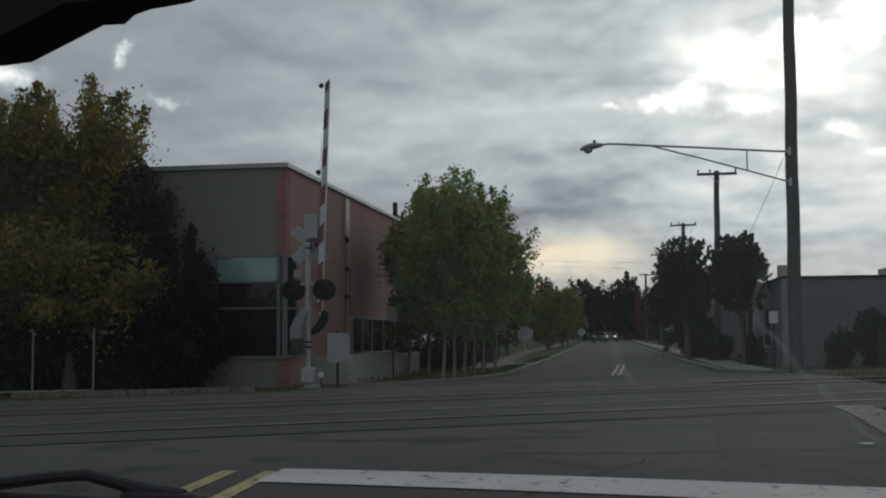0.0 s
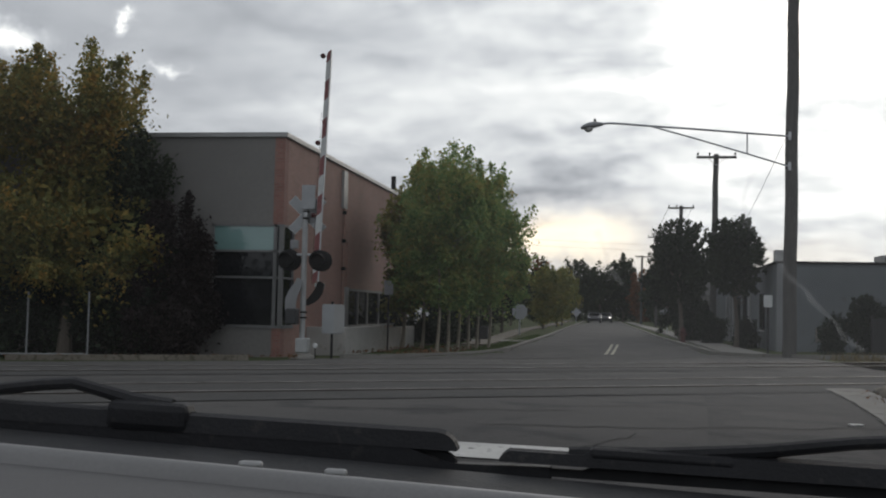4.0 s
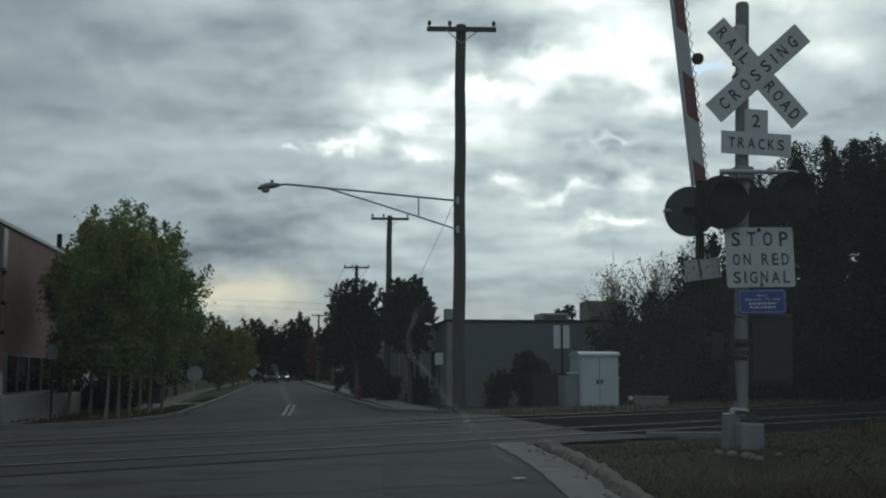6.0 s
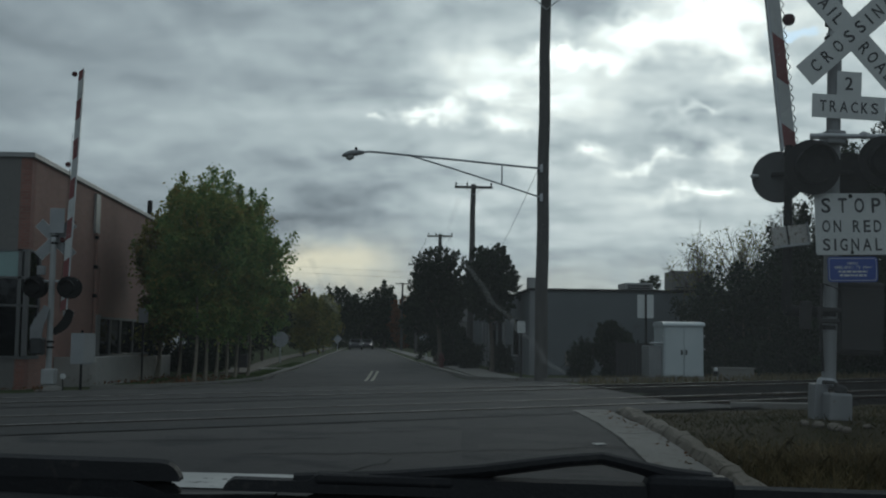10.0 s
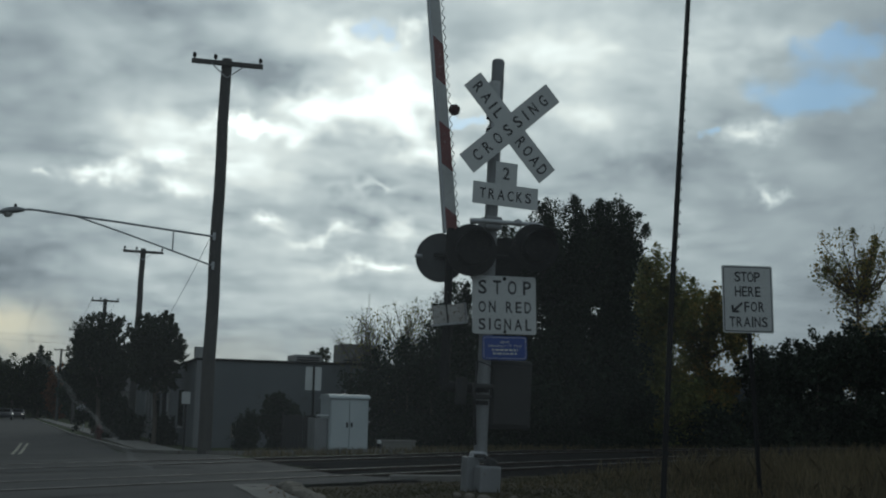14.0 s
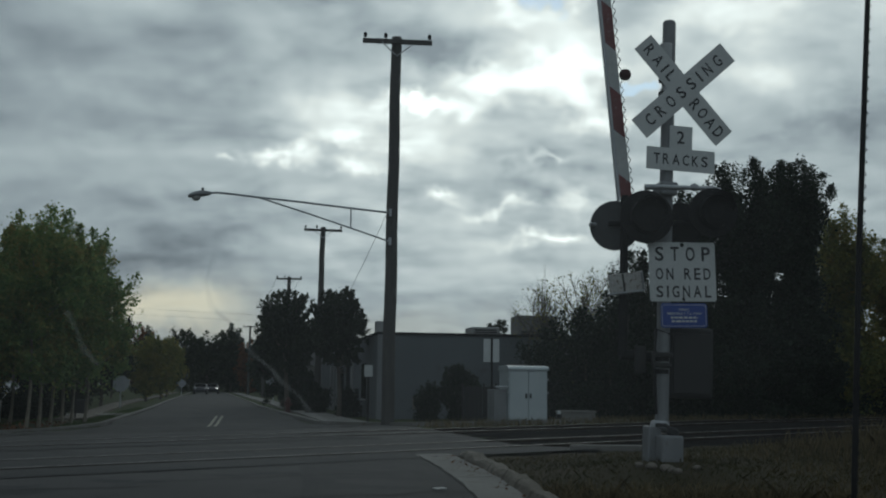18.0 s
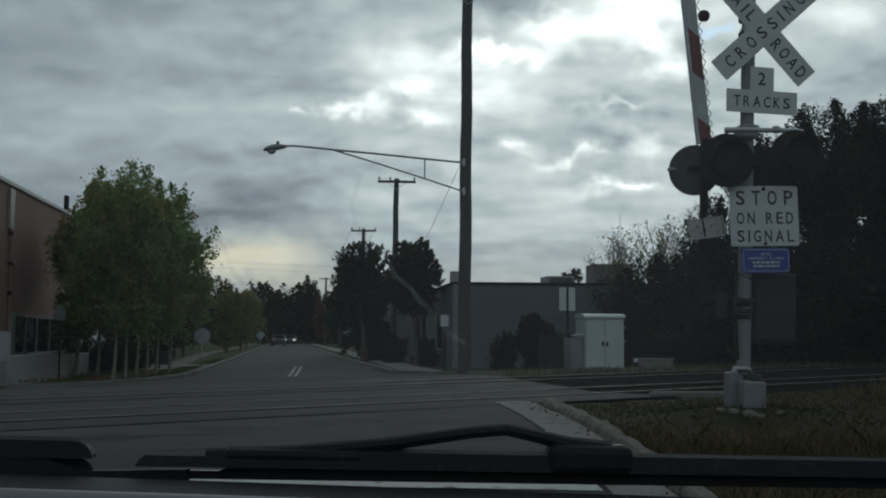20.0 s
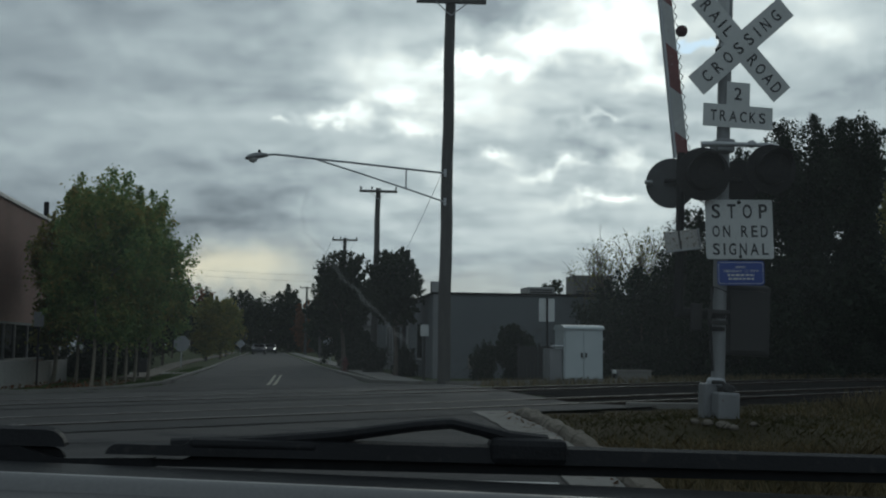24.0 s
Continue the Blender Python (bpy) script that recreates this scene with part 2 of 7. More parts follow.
def leaf_mat(name, cols, rough=0.55, trans=0.3):
    """Leaves whose colour changes from leaf to leaf and from clump to clump."""
    m = bpy.data.materials.new(name)
    m.use_nodes = True
    nt = m.node_tree
    N, L = nt.nodes.new, nt.links.new
    b = nt.nodes["Principled BSDF"]
    b.inputs["Roughness"].default_value = rough + 0.1
    b.inputs["Specular IOR Level"].default_value = 0.15
    tc = N("ShaderNodeTexCoord")
    n = N("ShaderNodeTexNoise")
    n.inputs["Scale"].default_value, n.inputs["Detail"].default_value = 1.1, 3.0
    L(tc.outputs["Object"], n.inputs["Vector"])
    geo = N("ShaderNodeNewGeometry")
    add = N("ShaderNodeMath")
    add.operation = "MULTIPLY_ADD"
    L(geo.outputs["Random Per Island"], add.inputs[0])
    add.inputs[1].default_value = 0.36
    L(n.outputs["Fac"], add.inputs[2])
    r = N("ShaderNodeValToRGB")
    ramp = r.color_ramp
    lo, hi = 0.42, 0.98
    ramp.elements[0].position, ramp.elements[0].color = lo, (*cols[0], 1)
    ramp.elements[1].position, ramp.elements[1].color = min(hi, 1.0), (*cols[-1], 1)
    for k in range(1, len(cols) - 1):
        el = ramp.elements.new(lo + (1.0 - lo) * k / (len(cols) - 1))
        el.color = (*cols[k], 1)
    L(add.outputs[0], r.inputs[0])
    L(r.outputs[0], b.inputs["Base Color"])
    tr = N("ShaderNodeBsdfTranslucent")
    L(r.outputs[0], tr.inputs["Color"])
    mx = N("ShaderNodeMixShader")
    mx.inputs[0].default_value = trans
    L(b.outputs[0], mx.inputs[1])
    L(tr.outputs[0], mx.inputs[2])
    L(mx.outputs[0], nt.nodes["Material Output"].inputs["Surface"])
    return m


def brick_mat(name, c1, c2, mortar, width=0.203, height=0.068):
    m = bpy.data.materials.new(name)
    m.use_nodes = True
    nt = m.node_tree
    N, L = nt.nodes.new, nt.links.new
    b = nt.nodes["Principled BSDF"]
    b.inputs["Roughness"].default_value = 0.88
    tc = N("ShaderNodeTexCoord")
    sep = N("ShaderNodeSeparateXYZ")
    L(tc.outputs["Object"], sep.inputs[0])
    add = N("ShaderNodeMath")
    L(sep.outputs[0], add.inputs[0])
    L(sep.outputs[1], add.inputs[1])
    cb = N("ShaderNodeCombineXYZ")
    L(add.outputs[0], cb.inputs[0])
    L(sep.outputs[2], cb.inputs[1])
    t = N("ShaderNodeTexBrick")
    t.inputs["Scale"].default_value = 1.0
    t.inputs["Brick Width"].default_value, t.inputs["Row Height"].default_value = width, height
    t.inputs["Mortar Size"].default_value = 0.006
    t.inputs["Color1"].default_value, t.inputs["Color2"].default_value, t.inputs["Mortar"].default_value = (*c1, 1), (*c2, 1), (*mortar, 1)
    L(cb.outputs[0], t.inputs["Vector"])
    n = N("ShaderNodeTexNoise")
    n.inputs["Scale"].default_value, n.inputs["Detail"].default_value = 0.7, 5.0
    L(tc.outputs["Object"], n.inputs["Vector"])
    hv = N("ShaderNodeHueSaturation")
    mr = N("ShaderNodeMapRange")
    mr.inputs["To Min"].default_value, mr.inputs["To Max"].default_value = 0.7, 1.25
    L(n.outputs["Fac"], mr.inputs["Value"])
    L(mr.outputs[0], hv.inputs["Value"])
    L(t.outputs["Color"], hv.inputs["Color"])
    L(hv.outputs[0], b.inputs["Base Color"])
    bp = N("ShaderNodeBump")
    bp.inputs["Strength"].default_value, bp.inputs["Distance"].default_value = 0.5, 0.01
    L(t.outputs["Fac"], bp.inputs["Height"])
    bp.invert = True
    L(bp.outputs[0], b.inputs["Normal"])
    return m


def glass_mat(name, tint=(0.02, 0.03, 0.035), rough=0.03, spec=0.8):
    m = mat(name, tint, tint, 1.0, rough)
    m.node_tree.nodes["Principled BSDF"].inputs["IOR"].default_value = 1.5
    m.node_tree.nodes["Principled BSDF"].inputs["Specular IOR Level"].default_value = spec
    return m


ASPHALT = mat("asphalt", (0.0457, 0.0442, 0.0442), (0.0693, 0.0663, 0.0634), 0.3, 0.9, bump=0.35, fine=90.0, c3=(0.0265, 0.0265, 0.0281), spots=0.55, spec=0.25)
ASPHALT_OLD = mat("old_asphalt", (0.051, 0.0495, 0.048), (0.036, 0.036, 0.036), 0.6, 0.92, bump=0.5, fine=60.0, c3=(0.0562, 0.054, 0.051), spots=0.58, spec=0.25)
ASPHALT_DARK = mat("darker_asphalt", (0.0395, 0.0385, 0.0392), (0.0545, 0.053, 0.0522), 0.8, 0.88, bump=0.4, fine=110.0, c3=(0.0286, 0.0286, 0.0297), spots=0.56, spec=0.25)
CONCRETE = mat("concrete", (0.2, 0.191, 0.174), (0.147, 0.139, 0.128), 1.2, 0.92, bump=0.35, fine=70.0, c3=(0.117, 0.103, 0.0831), spots=0.58, spec=0.3)
CONCRETE_DARK = mat("weathered_concrete", (0.175, 0.155, 0.13), (0.11, 0.095, 0.075), 1.8, 0.95, bump=0.6, fine=40.0, c3=(0.075, 0.066, 0.05), spots=0.52, spec=0.25)
SOIL = mat("soil_and_thatch", (0.0562, 0.045, 0.0277), (0.0375, 0.0353, 0.0188), 0.7, 1.0, bump=0.8, fine=22.0, c3=(0.0525, 0.0413, 0.0263), spots=0.54, spec=0.1)
TURF = mat("turf", (0.042, 0.056, 0.022), (0.05, 0.056, 0.025), 0.4, 1.0, bump=0.7, fine=30.0, c3=(0.065, 0.055, 0.03), spots=0.6, spec=0.1)
BALLAST = mat("ballast", (0.0238, 0.0224, 0.021), (0.0154, 0.0147, 0.014), 1.5, 0.95, bump=1.0, fine=14.0, c3=(0.035, 0.0329, 0.0308), spots=0.6, spec=0.0)
PAINT_WHITE = mat("worn_white_road_paint", (0.46, 0.45, 0.43), (0.36, 0.355, 0.34), 2.0, 0.8, bump=0.2, c3=(0.12, 0.12, 0.118), spots=0.6)
PAINT_DIM = mat("faded_pale_road_paint", (0.3, 0.285, 0.22), (0.22, 0.21, 0.16), 2.0, 0.8, bump=0.2, c3=(0.08, 0.08, 0.08), spots=0.58)
PAINT_YELLOW = mat("worn_yellow_road_paint", (0.36, 0.3, 0.13), (0.24, 0.2, 0.1), 2.0, 0.8, bump=0.2, c3=(0.08, 0.08, 0.08), spots=0.55)
BRICK = brick_mat("red_brown_brick", (0.275, 0.15, 0.12), (0.232, 0.125, 0.0989), (0.206, 0.172, 0.15))
BRICK_RED = brick_mat("red_brick", (0.234, 0.108, 0.0855), (0.189, 0.0855, 0.0675), (0.18, 0.144, 0.126))
GREY_PANEL = mat("grey_brown_cladding", (0.158, 0.152, 0.143), (0.131, 0.126, 0.12), 0.4, 0.75, bump=0.15, fine=12.0)
GREY_BLOCK = mat("grey_painted_block", (0.122, 0.134, 0.142), (0.096, 0.105, 0.112), 0.5, 0.85, bump=0.2, fine=20.0, c3=(0.092, 0.0936, 0.096), spots=0.6)
METAL_TRIM = mat("light_metal_trim", (0.3, 0.3, 0.295), (0.25, 0.25, 0.245), 2.0, 0.5, 0.3)
FRAME = mat("dull_grey_window_frame", (0.15, 0.15, 0.148), (0.12, 0.12, 0.12), 2.0, 0.6, 0.2)
GLASS_DARK = glass_mat("dark_window_glass", (0.008, 0.009, 0.011), spec=0.35)
INTERIOR = mat("dark_interior", (0.03, 0.03, 0.03), (0.02, 0.02, 0.02), 1.0, 0.9)
WOOD_POLE = mat("weathered_pole_wood", (0.0731, 0.0693, 0.0655), (0.0515, 0.0497, 0.0468), 1.5, 0.92, bump=0.6, fine=18.0, c3=(0.0936, 0.0889, 0.0842), spots=0.58, stretch=(5.62, 5.62, 0.562))
STEEL = mat("galvanised_steel", (0.42, 0.43, 0.44), (0.34, 0.35, 0.36), 5.0, 0.5, 0.55, bump=0.05)
STEEL_PAINT = mat("silver_painted_steel", (0.215, 0.22, 0.225), (0.16, 0.165, 0.17), 3.0, 0.6, 0.2, bump=0.08, c3=(0.13, 0.115, 0.1), spots=0.64)
STEEL_PALE = mat("pale_painted_steel", (0.34, 0.345, 0.345), (0.27, 0.275, 0.275), 3.0, 0.55, 0.1, bump=0.08, c3=(0.24, 0.22, 0.2), spots=0.66)
CABINET = mat("silver_grey_cabinet_paint", (0.463, 0.503, 0.514), (0.386, 0.425, 0.436), 1.6, 0.45, 0.2, bump=0.03, c3=(0.397, 0.397, 0.386), spots=0.7)
BLACK_PAINT = mat("flat_black_paint", (0.014, 0.014, 0.015), (0.021, 0.02, 0.02), 4.0, 0.8, bump=0.05, spec=0.15)
SIGN_WHITE = mat("white_sign_sheeting", (0.54, 0.55, 0.54), (0.47, 0.48, 0.47), 2.5, 0.6, c3=(0.5, 0.5, 0.48), spots=0.68)
SIGN_BLACK = mat("black_sign_ink", (0.03, 0.03, 0.033), (0.055, 0.055, 0.058), 6.0, 0.7)
SIGN_BLUE = mat("blue_sign_sheeting", (0.0186, 0.0527, 0.26), (0.0155, 0.0434, 0.223), 3.0, 0.5)
SIGN_BACK = mat("bare_aluminium_sign_back", (0.3, 0.31, 0.32), (0.25, 0.26, 0.27), 3.0, 0.6, 0.1)
RED_BAND = mat("red_reflective_band", (0.17, 0.04, 0.04), (0.11, 0.03, 0.03), 6.0, 0.6, c3=(0.26, 0.19, 0.18), spots=0.62)
WHITE_BAND = mat("white_reflective_band", (0.47, 0.48, 0.47), (0.38, 0.39, 0.39), 4.0, 0.6, c3=(0.3, 0.27, 0.26), spots=0.62)
RED_LENS = mat("dark_red_lens", (0.05, 0.008, 0.008), (0.03, 0.005, 0.005), 4.0, 0.5, spec=0.2)
RAIL_TOP = mat("worn_rail_steel", (0.3, 0.29, 0.28), (0.15, 0.14, 0.125), 2.0, 0.6, 0.55, bump=0.05, c3=(0.07, 0.055, 0.045), spots=0.54)
RAIL_SIDE = mat("rust_dark_rail_steel", (0.04, 0.03, 0.024), (0.026, 0.021, 0.018), 4.0, 0.9, 0.1, bump=0.1, spec=0.05)
TIE_WOOD = mat("tarred_sleeper_wood", (0.03, 0.027, 0.024), (0.02, 0.018, 0.017), 2.0, 0.95, bump=0.5, fine=20.0, c3=(0.042, 0.038, 0.034), spots=0.6, stretch=(4, 1, 1), rand=0.25, spec=0.03)
GROOVE = mat("dirty_groove_fill", (0.045, 0.044, 0.043), (0.06, 0.058, 0.055), 2.5, 0.95, spec=0.1)
RUBBER = mat("black_rubber", (0.012, 0.012, 0.013), (0.018, 0.018, 0.018), 8.0, 0.85, bump=0.05, spec=0.2)
PLASTIC = mat("black_trim_plastic", (0.016, 0.016, 0.018), (0.011, 0.011, 0.012), 14.0, 0.6, bump=0.12, fine=300.0, c3=(0.024, 0.023, 0.022), spots=0.6, spec=0.2)
DASH = mat("grey_dash_vinyl", (0.1, 0.096, 0.095), (0.082, 0.079, 0.078), 4.0, 0.65, bump=0.12, fine=400.0)
BARK = mat("grey_brown_bark", (0.11, 0.092, 0.075), (0.075, 0.062, 0.05), 3.0, 0.95, bump=0.9, fine=16.0, stretch=(3, 3, 0.5))
BARK_PALE = mat("pale_bark", (0.275, 0.24, 0.185), (0.19, 0.165, 0.128), 2.5, 0.9, bump=0.4, fine=20.0, c3=(0.075, 0.0675, 0.06), spots=0.6, stretch=(0.75, 0.75, 2.25))
LEAF_AUTUMN = leaf_mat("autumn_leaves", [(0.0976, 0.11, 0.0464), (0.159, 0.159, 0.0549), (0.256, 0.195, 0.0586), (0.403, 0.232, 0.061)], trans=0.45)
LEAF_GREEN = leaf_mat("green_leaves", [(0.112, 0.19, 0.0728), (0.168, 0.252, 0.0896), (0.258, 0.28, 0.0952), (0.347, 0.269, 0.0952)], trans=0.5)
# near-black green: shade under and within the growth is put into the colour
LEAF_DARK = leaf_mat("shaded_dark_green_leaves", [(0.013, 0.0195, 0.013), (0.0208, 0.0299, 0.0182), (0.0286, 0.0416, 0.0221)], trans=0.15)
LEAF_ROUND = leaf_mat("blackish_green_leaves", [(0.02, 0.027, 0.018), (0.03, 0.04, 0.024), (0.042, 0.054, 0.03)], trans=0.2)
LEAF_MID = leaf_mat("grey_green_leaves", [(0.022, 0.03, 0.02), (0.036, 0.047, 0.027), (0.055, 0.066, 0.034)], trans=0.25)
# purple taken down almost to black, its deep shade included in the colour
LEAF_PURPLE = leaf_mat("shaded_purple_leaves", [(0.012, 0.009, 0.009), (0.019, 0.013, 0.013), (0.027, 0.018, 0.017)], trans=0.15)
LEAF_YELLOW = leaf_mat("yellowing_leaves", [(0.0938, 0.119, 0.0425), (0.163, 0.163, 0.05), (0.275, 0.213, 0.0562)], trans=0.38)
LEAF_RUST = leaf_mat("rust_red_leaves", [(0.06, 0.04, 0.018), (0.13, 0.06, 0.03), (0.2, 0.095, 0.045)])
GRASS_DRY = leaf_mat("dry_grass", [(0.0744, 0.0612, 0.036), (0.126, 0.102, 0.0564), (0.204, 0.164, 0.096)], trans=0.45)
LAWN = leaf_mat("green_lawn", [(0.04, 0.07, 0.02), (0.065, 0.1, 0.03), (0.1, 0.12, 0.045)], trans=0.25)
GRASS_GREEN = leaf_mat("short_grass", [(0.0336, 0.0368, 0.0152), (0.0576, 0.0544, 0.0224), (0.1, 0.076, 0.0344)], trans=0.45)
CAR_SILVER = mat("dark_grey_car_paint", (0.05, 0.05, 0.055), (0.04, 0.04, 0.044), 2.0, 0.35, 0.5)
CAR_WHITE = mat("white_car_paint", (0.7, 0.7, 0.69), (0.66, 0.66, 0.65), 2.0, 0.3)
DISC_GREY = mat("dull_grey_disc_paint", (0.026, 0.028, 0.031), (0.013, 0.014, 0.015), 7.0, 0.4, 0.1, bump=0.05)
MACHINE = mat("dull_dark_machine_paint", (0.0255, 0.0248, 0.0248), (0.018, 0.0173, 0.0173), 3.0, 0.75, 0.1, bump=0.1, c3=(0.0338, 0.0263, 0.0225), spots=0.62)


def film_mat():
    """Dusty glass: clear but for a thin film of dirt, thicker in soft smears, with glare haze painted in."""
    m = bpy.data.materials.new("dusty_hazed_windscreen_glass")
    m.use_nodes = True
    nt = m.node_tree
    N, L = nt.nodes.new, nt.links.new
    nt.nodes.remove(nt.nodes["Principled BSDF"])
    tc = N("ShaderNodeTexCoord")
    n = N("ShaderNodeTexNoise")
    n.inputs["Scale"].default_value, n.inputs["Detail"].default_value = 7.0, 5.0
    L(tc.outputs["Object"], n.inputs["Vector"])
    mr = N("ShaderNodeMapRange")
    mr.inputs["From Min"].default_value, mr.inputs["From Max"].default_value = 0.35, 0.75
    mr.inputs["To Min"].default_value, mr.inputs["To Max"].default_value = 0.008, 0.02
    L(n.outputs["Fac"], mr.inputs["Value"])
    # extra film near the middle paints in the glare haze towards the sun
    sep = N("ShaderNodeSeparateXYZ")
    L(tc.outputs["Object"], sep.inputs[0])
    away = N("ShaderNodeMath")
    away.operation = "ABSOLUTE"
    shift = N("ShaderNodeMath")
    shift.operation = "SUBTRACT"
    shift.inputs[1].default_value = 0.16
    L(sep.outputs[0], shift.inputs[0])
    L(shift.outputs[0], away.inputs[0])
    mid = N("ShaderNodeMapRange")
    mid.interpolation_type = "SMOOTHSTEP"
    mid.inputs["From Min"].default_value, mid.inputs["From Max"].default_value = 0.46, 0.02
    mid.inputs["To Min"].default_value, mid.inputs["To Max"].default_value = 0.0, 0.034
    L(away.outputs[0], mid.inputs["Value"])
    both = N("ShaderNodeMath")
    L(mr.outputs[0], both.inputs[0])
    L(mid.outputs[0], both.inputs[1])
    clear, dirt, mx = N("ShaderNodeBsdfTransparent"), N("ShaderNodeBsdfTranslucent"), N("ShaderNodeMixShader")
    dirt.inputs["Color"].default_value = (0.75, 0.75, 0.75, 1)
    # the film is faded out low down, which keeps the wipers black
    low = N("ShaderNodeMapRange")
    low.interpolation_type = "SMOOTHSTEP"
    low.inputs["From Min"].default_value, low.inputs["From Max"].default_value = 1.345, 1.41
    L(sep.outputs[2], low.inputs["Value"])
    fade = N("ShaderNodeMath")
    fade.operation = "MULTIPLY"
    L(both.outputs[0], fade.inputs[0])
    L(low.outputs[0], fade.inputs[1])
    L(fade.outputs[0], mx.inputs[0])
    L(clear.outputs[0], mx.inputs[1])
    L(dirt.outputs[0], mx.inputs[2])
    L(mx.outputs[0], nt.nodes["Material Output"].inputs["Surface"])
    return m


def smear_mat():
    """A dried run of dirty water on the glass."""
    m = film_mat()
    m.name = "dried_water_run"
    for nd in m.node_tree.nodes:
        if nd.bl_idname == "ShaderNodeMapRange" and nd.interpolation_type == "LINEAR":
            nd.inputs["To Min"].default_value, nd.inputs["To Max"].default_value = 0.012, 0.07
        if nd.bl_idname == "ShaderNodeTexNoise":
            nd.inputs["Scale"].default_value = 60.0
    return m


FILM, SMEAR = film_mat(), smear_mat()
BONNET = mat("dull_dark_bonnet_paint", (0.11, 0.105, 0.1), (0.09, 0.085, 0.08), 5.0, 0.5, 0.1)

# ---- helpers for building ----
def link(name, bm, material, parent=None, label="", smooth=False):
    me = bpy.data.meshes.new(name)
    bm.to_mesh(me)
    bm.free()
    me.materials.append(material)
    if smooth:
        me.polygons.foreach_set("use_smooth", [True] * len(me.polygons))
    ob = new(name, me)
    if parent:
        ob.parent = parent
    if label:
        tagged(ob, label)
    return ob


part = link


def thing(name, at, label, category, group="", turn=0.0):
    e = new(name)
    e.matrix_basis = pose(*at, 0, 0, turn)
    return tagged(e, label, category, group)


def box(bm, x0, x1, y0, y1, z0, z1, bevel=0.0, m=None):
    v = [bm.verts.new(c) for c in ((x0, y0, z0), (x1, y0, z0), (x1, y1, z0), (x0, y1, z0), (x0, y0, z1), (x1, y0, z1), (x1, y1, z1), (x0, y1, z1))]
    fs = [bm.faces.new([v[k] for k in q]) for q in ((3, 2, 1, 0), (4, 5, 6, 7), (0, 1, 5, 4), (1, 2, 6, 5), (2, 3, 7, 6), (3, 0, 4, 7))]
    vs = v
    if bevel:
        out = bmesh.ops.bevel(bm, geom=list({e for f in fs for e in f.edges}), offset=bevel, segments=2, affect="EDGES", profile=0.5)
        vs = list({w for f in out["faces"] for w in f.verts} | {w for w in v if w.is_valid})
    if m is not None:
        bmesh.ops.transform(bm, matrix=m, verts=vs)
    return bm


def boxed(*a, **k):
    return box(bmesh.new(), *a, **k)


def tube(bm, pts, radii, sides=8, caps=True):
    """A tapered tube through pts."""
    pts = [Vector(p) for p in pts]
    rings = []
    for k, p in enumerate(pts):
        d = (pts[min(k + 1, len(pts) - 1)] - pts[max(k - 1, 0)]).normalized()
        side = d.cross(Vector((0, 0, 1)) if abs(d.z) < 0.9 else Vector((1, 0, 0))).normalized()
        other = d.cross(side)
        r = radii[k] if isinstance(radii, (list, tuple)) else radii
        rings.append([bm.verts.new(p + r * (math.cos(2 * math.pi * n / sides) * side + math.sin(2 * math.pi * n / sides) * other)) for n in range(sides)])
    for a, b in zip(rings, rings[1:]):
        for n in range(sides):
            bm.faces.new((a[n], a[(n + 1) % sides], b[(n + 1) % sides], b[n]))
    if caps:
        bm.faces.new(rings[0][::-1])
        bm.faces.new(rings[-1])
    bmesh.ops.recalc_face_normals(bm, faces=bm.faces)
    return bm


def tubed(*a, **k):
    return tube(bmesh.new(), *a, **k)


def lathe(bm, profile, sides=20, m=None):
    """A body turned round z from (radius, z) pairs."""
    rings = []
    for r, z in profile:
        rings.append([bm.verts.new((max(r, 1e-4) * math.cos(2 * math.pi * n / sides), max(r, 1e-4) * math.sin(2 * math.pi * n / sides), z)) for n in range(sides)])
    for a, b in zip(rings, rings[1:]):
        for n in range(sides):
            bm.faces.new((a[n], a[(n + 1) % sides], b[(n + 1) % sides], b[n]))
    bm.faces.new(rings[0][::-1])
    bm.faces.new(rings[-1])
    if m is not None:
        bmesh.ops.transform(bm, matrix=m, verts=[v for r in rings for v in r])
    bmesh.ops.recalc_face_normals(bm, faces=bm.faces)
    return bm


def lathed(*a, **k):
    return lathe(bmesh.new(), *a, **k)


def sheet(name, verts, faces, material):
    me = bpy.data.meshes.new(name)
    me.from_pydata(verts, [], faces)
    me.materials.append(material)
    me.update()
    return me


# ---- the lie of the land ----
TRACK = Vector((0.891, 0.454))        # the railway runs this way
ACROSS = Vector((-0.454, 0.891))
NEAR_TRACK = Vector((9.04, 18.0))     # a point on the near track's middle
S_KEYS = (-60, -14, -9, -5.5, -3.5, 6.9, 9.5, 12.5, 17, 40, 90, 400)
Z_KEYS = (-0.15, -0.05, 0.27, 0.58, 0.65, 0.58, 0.5, 0.42, 0.35, 0.3, 0.25, 0.25)


HEAP = 0.16                         # soil heaped round the foot of the near signal


def off(x, y):
    """Distance from the near track's middle, square to the rails."""
    return (x - NEAR_TRACK.x) * ACROSS.x + (y - NEAR_TRACK.y) * ACROSS.y


def lay(x, y):
    """The ground's height."""
    s = off(x, y)
    s = np.asarray(s, float)
    tilt = 0.011 * (np.clip(x, -16, 12) - 3) * np.interp(s, (-12, -6, 30, 60), (0, 1, 1, 0))
    return sum(np.interp(s + d, S_KEYS, Z_KEYS) for d in (-1.0, -0.5, 0, 0.5, 1.0)) / 5 + tilt + HEAP * np.exp(-((x - 4.1) ** 2 + (y - 10.1) ** 2) / 0.6)


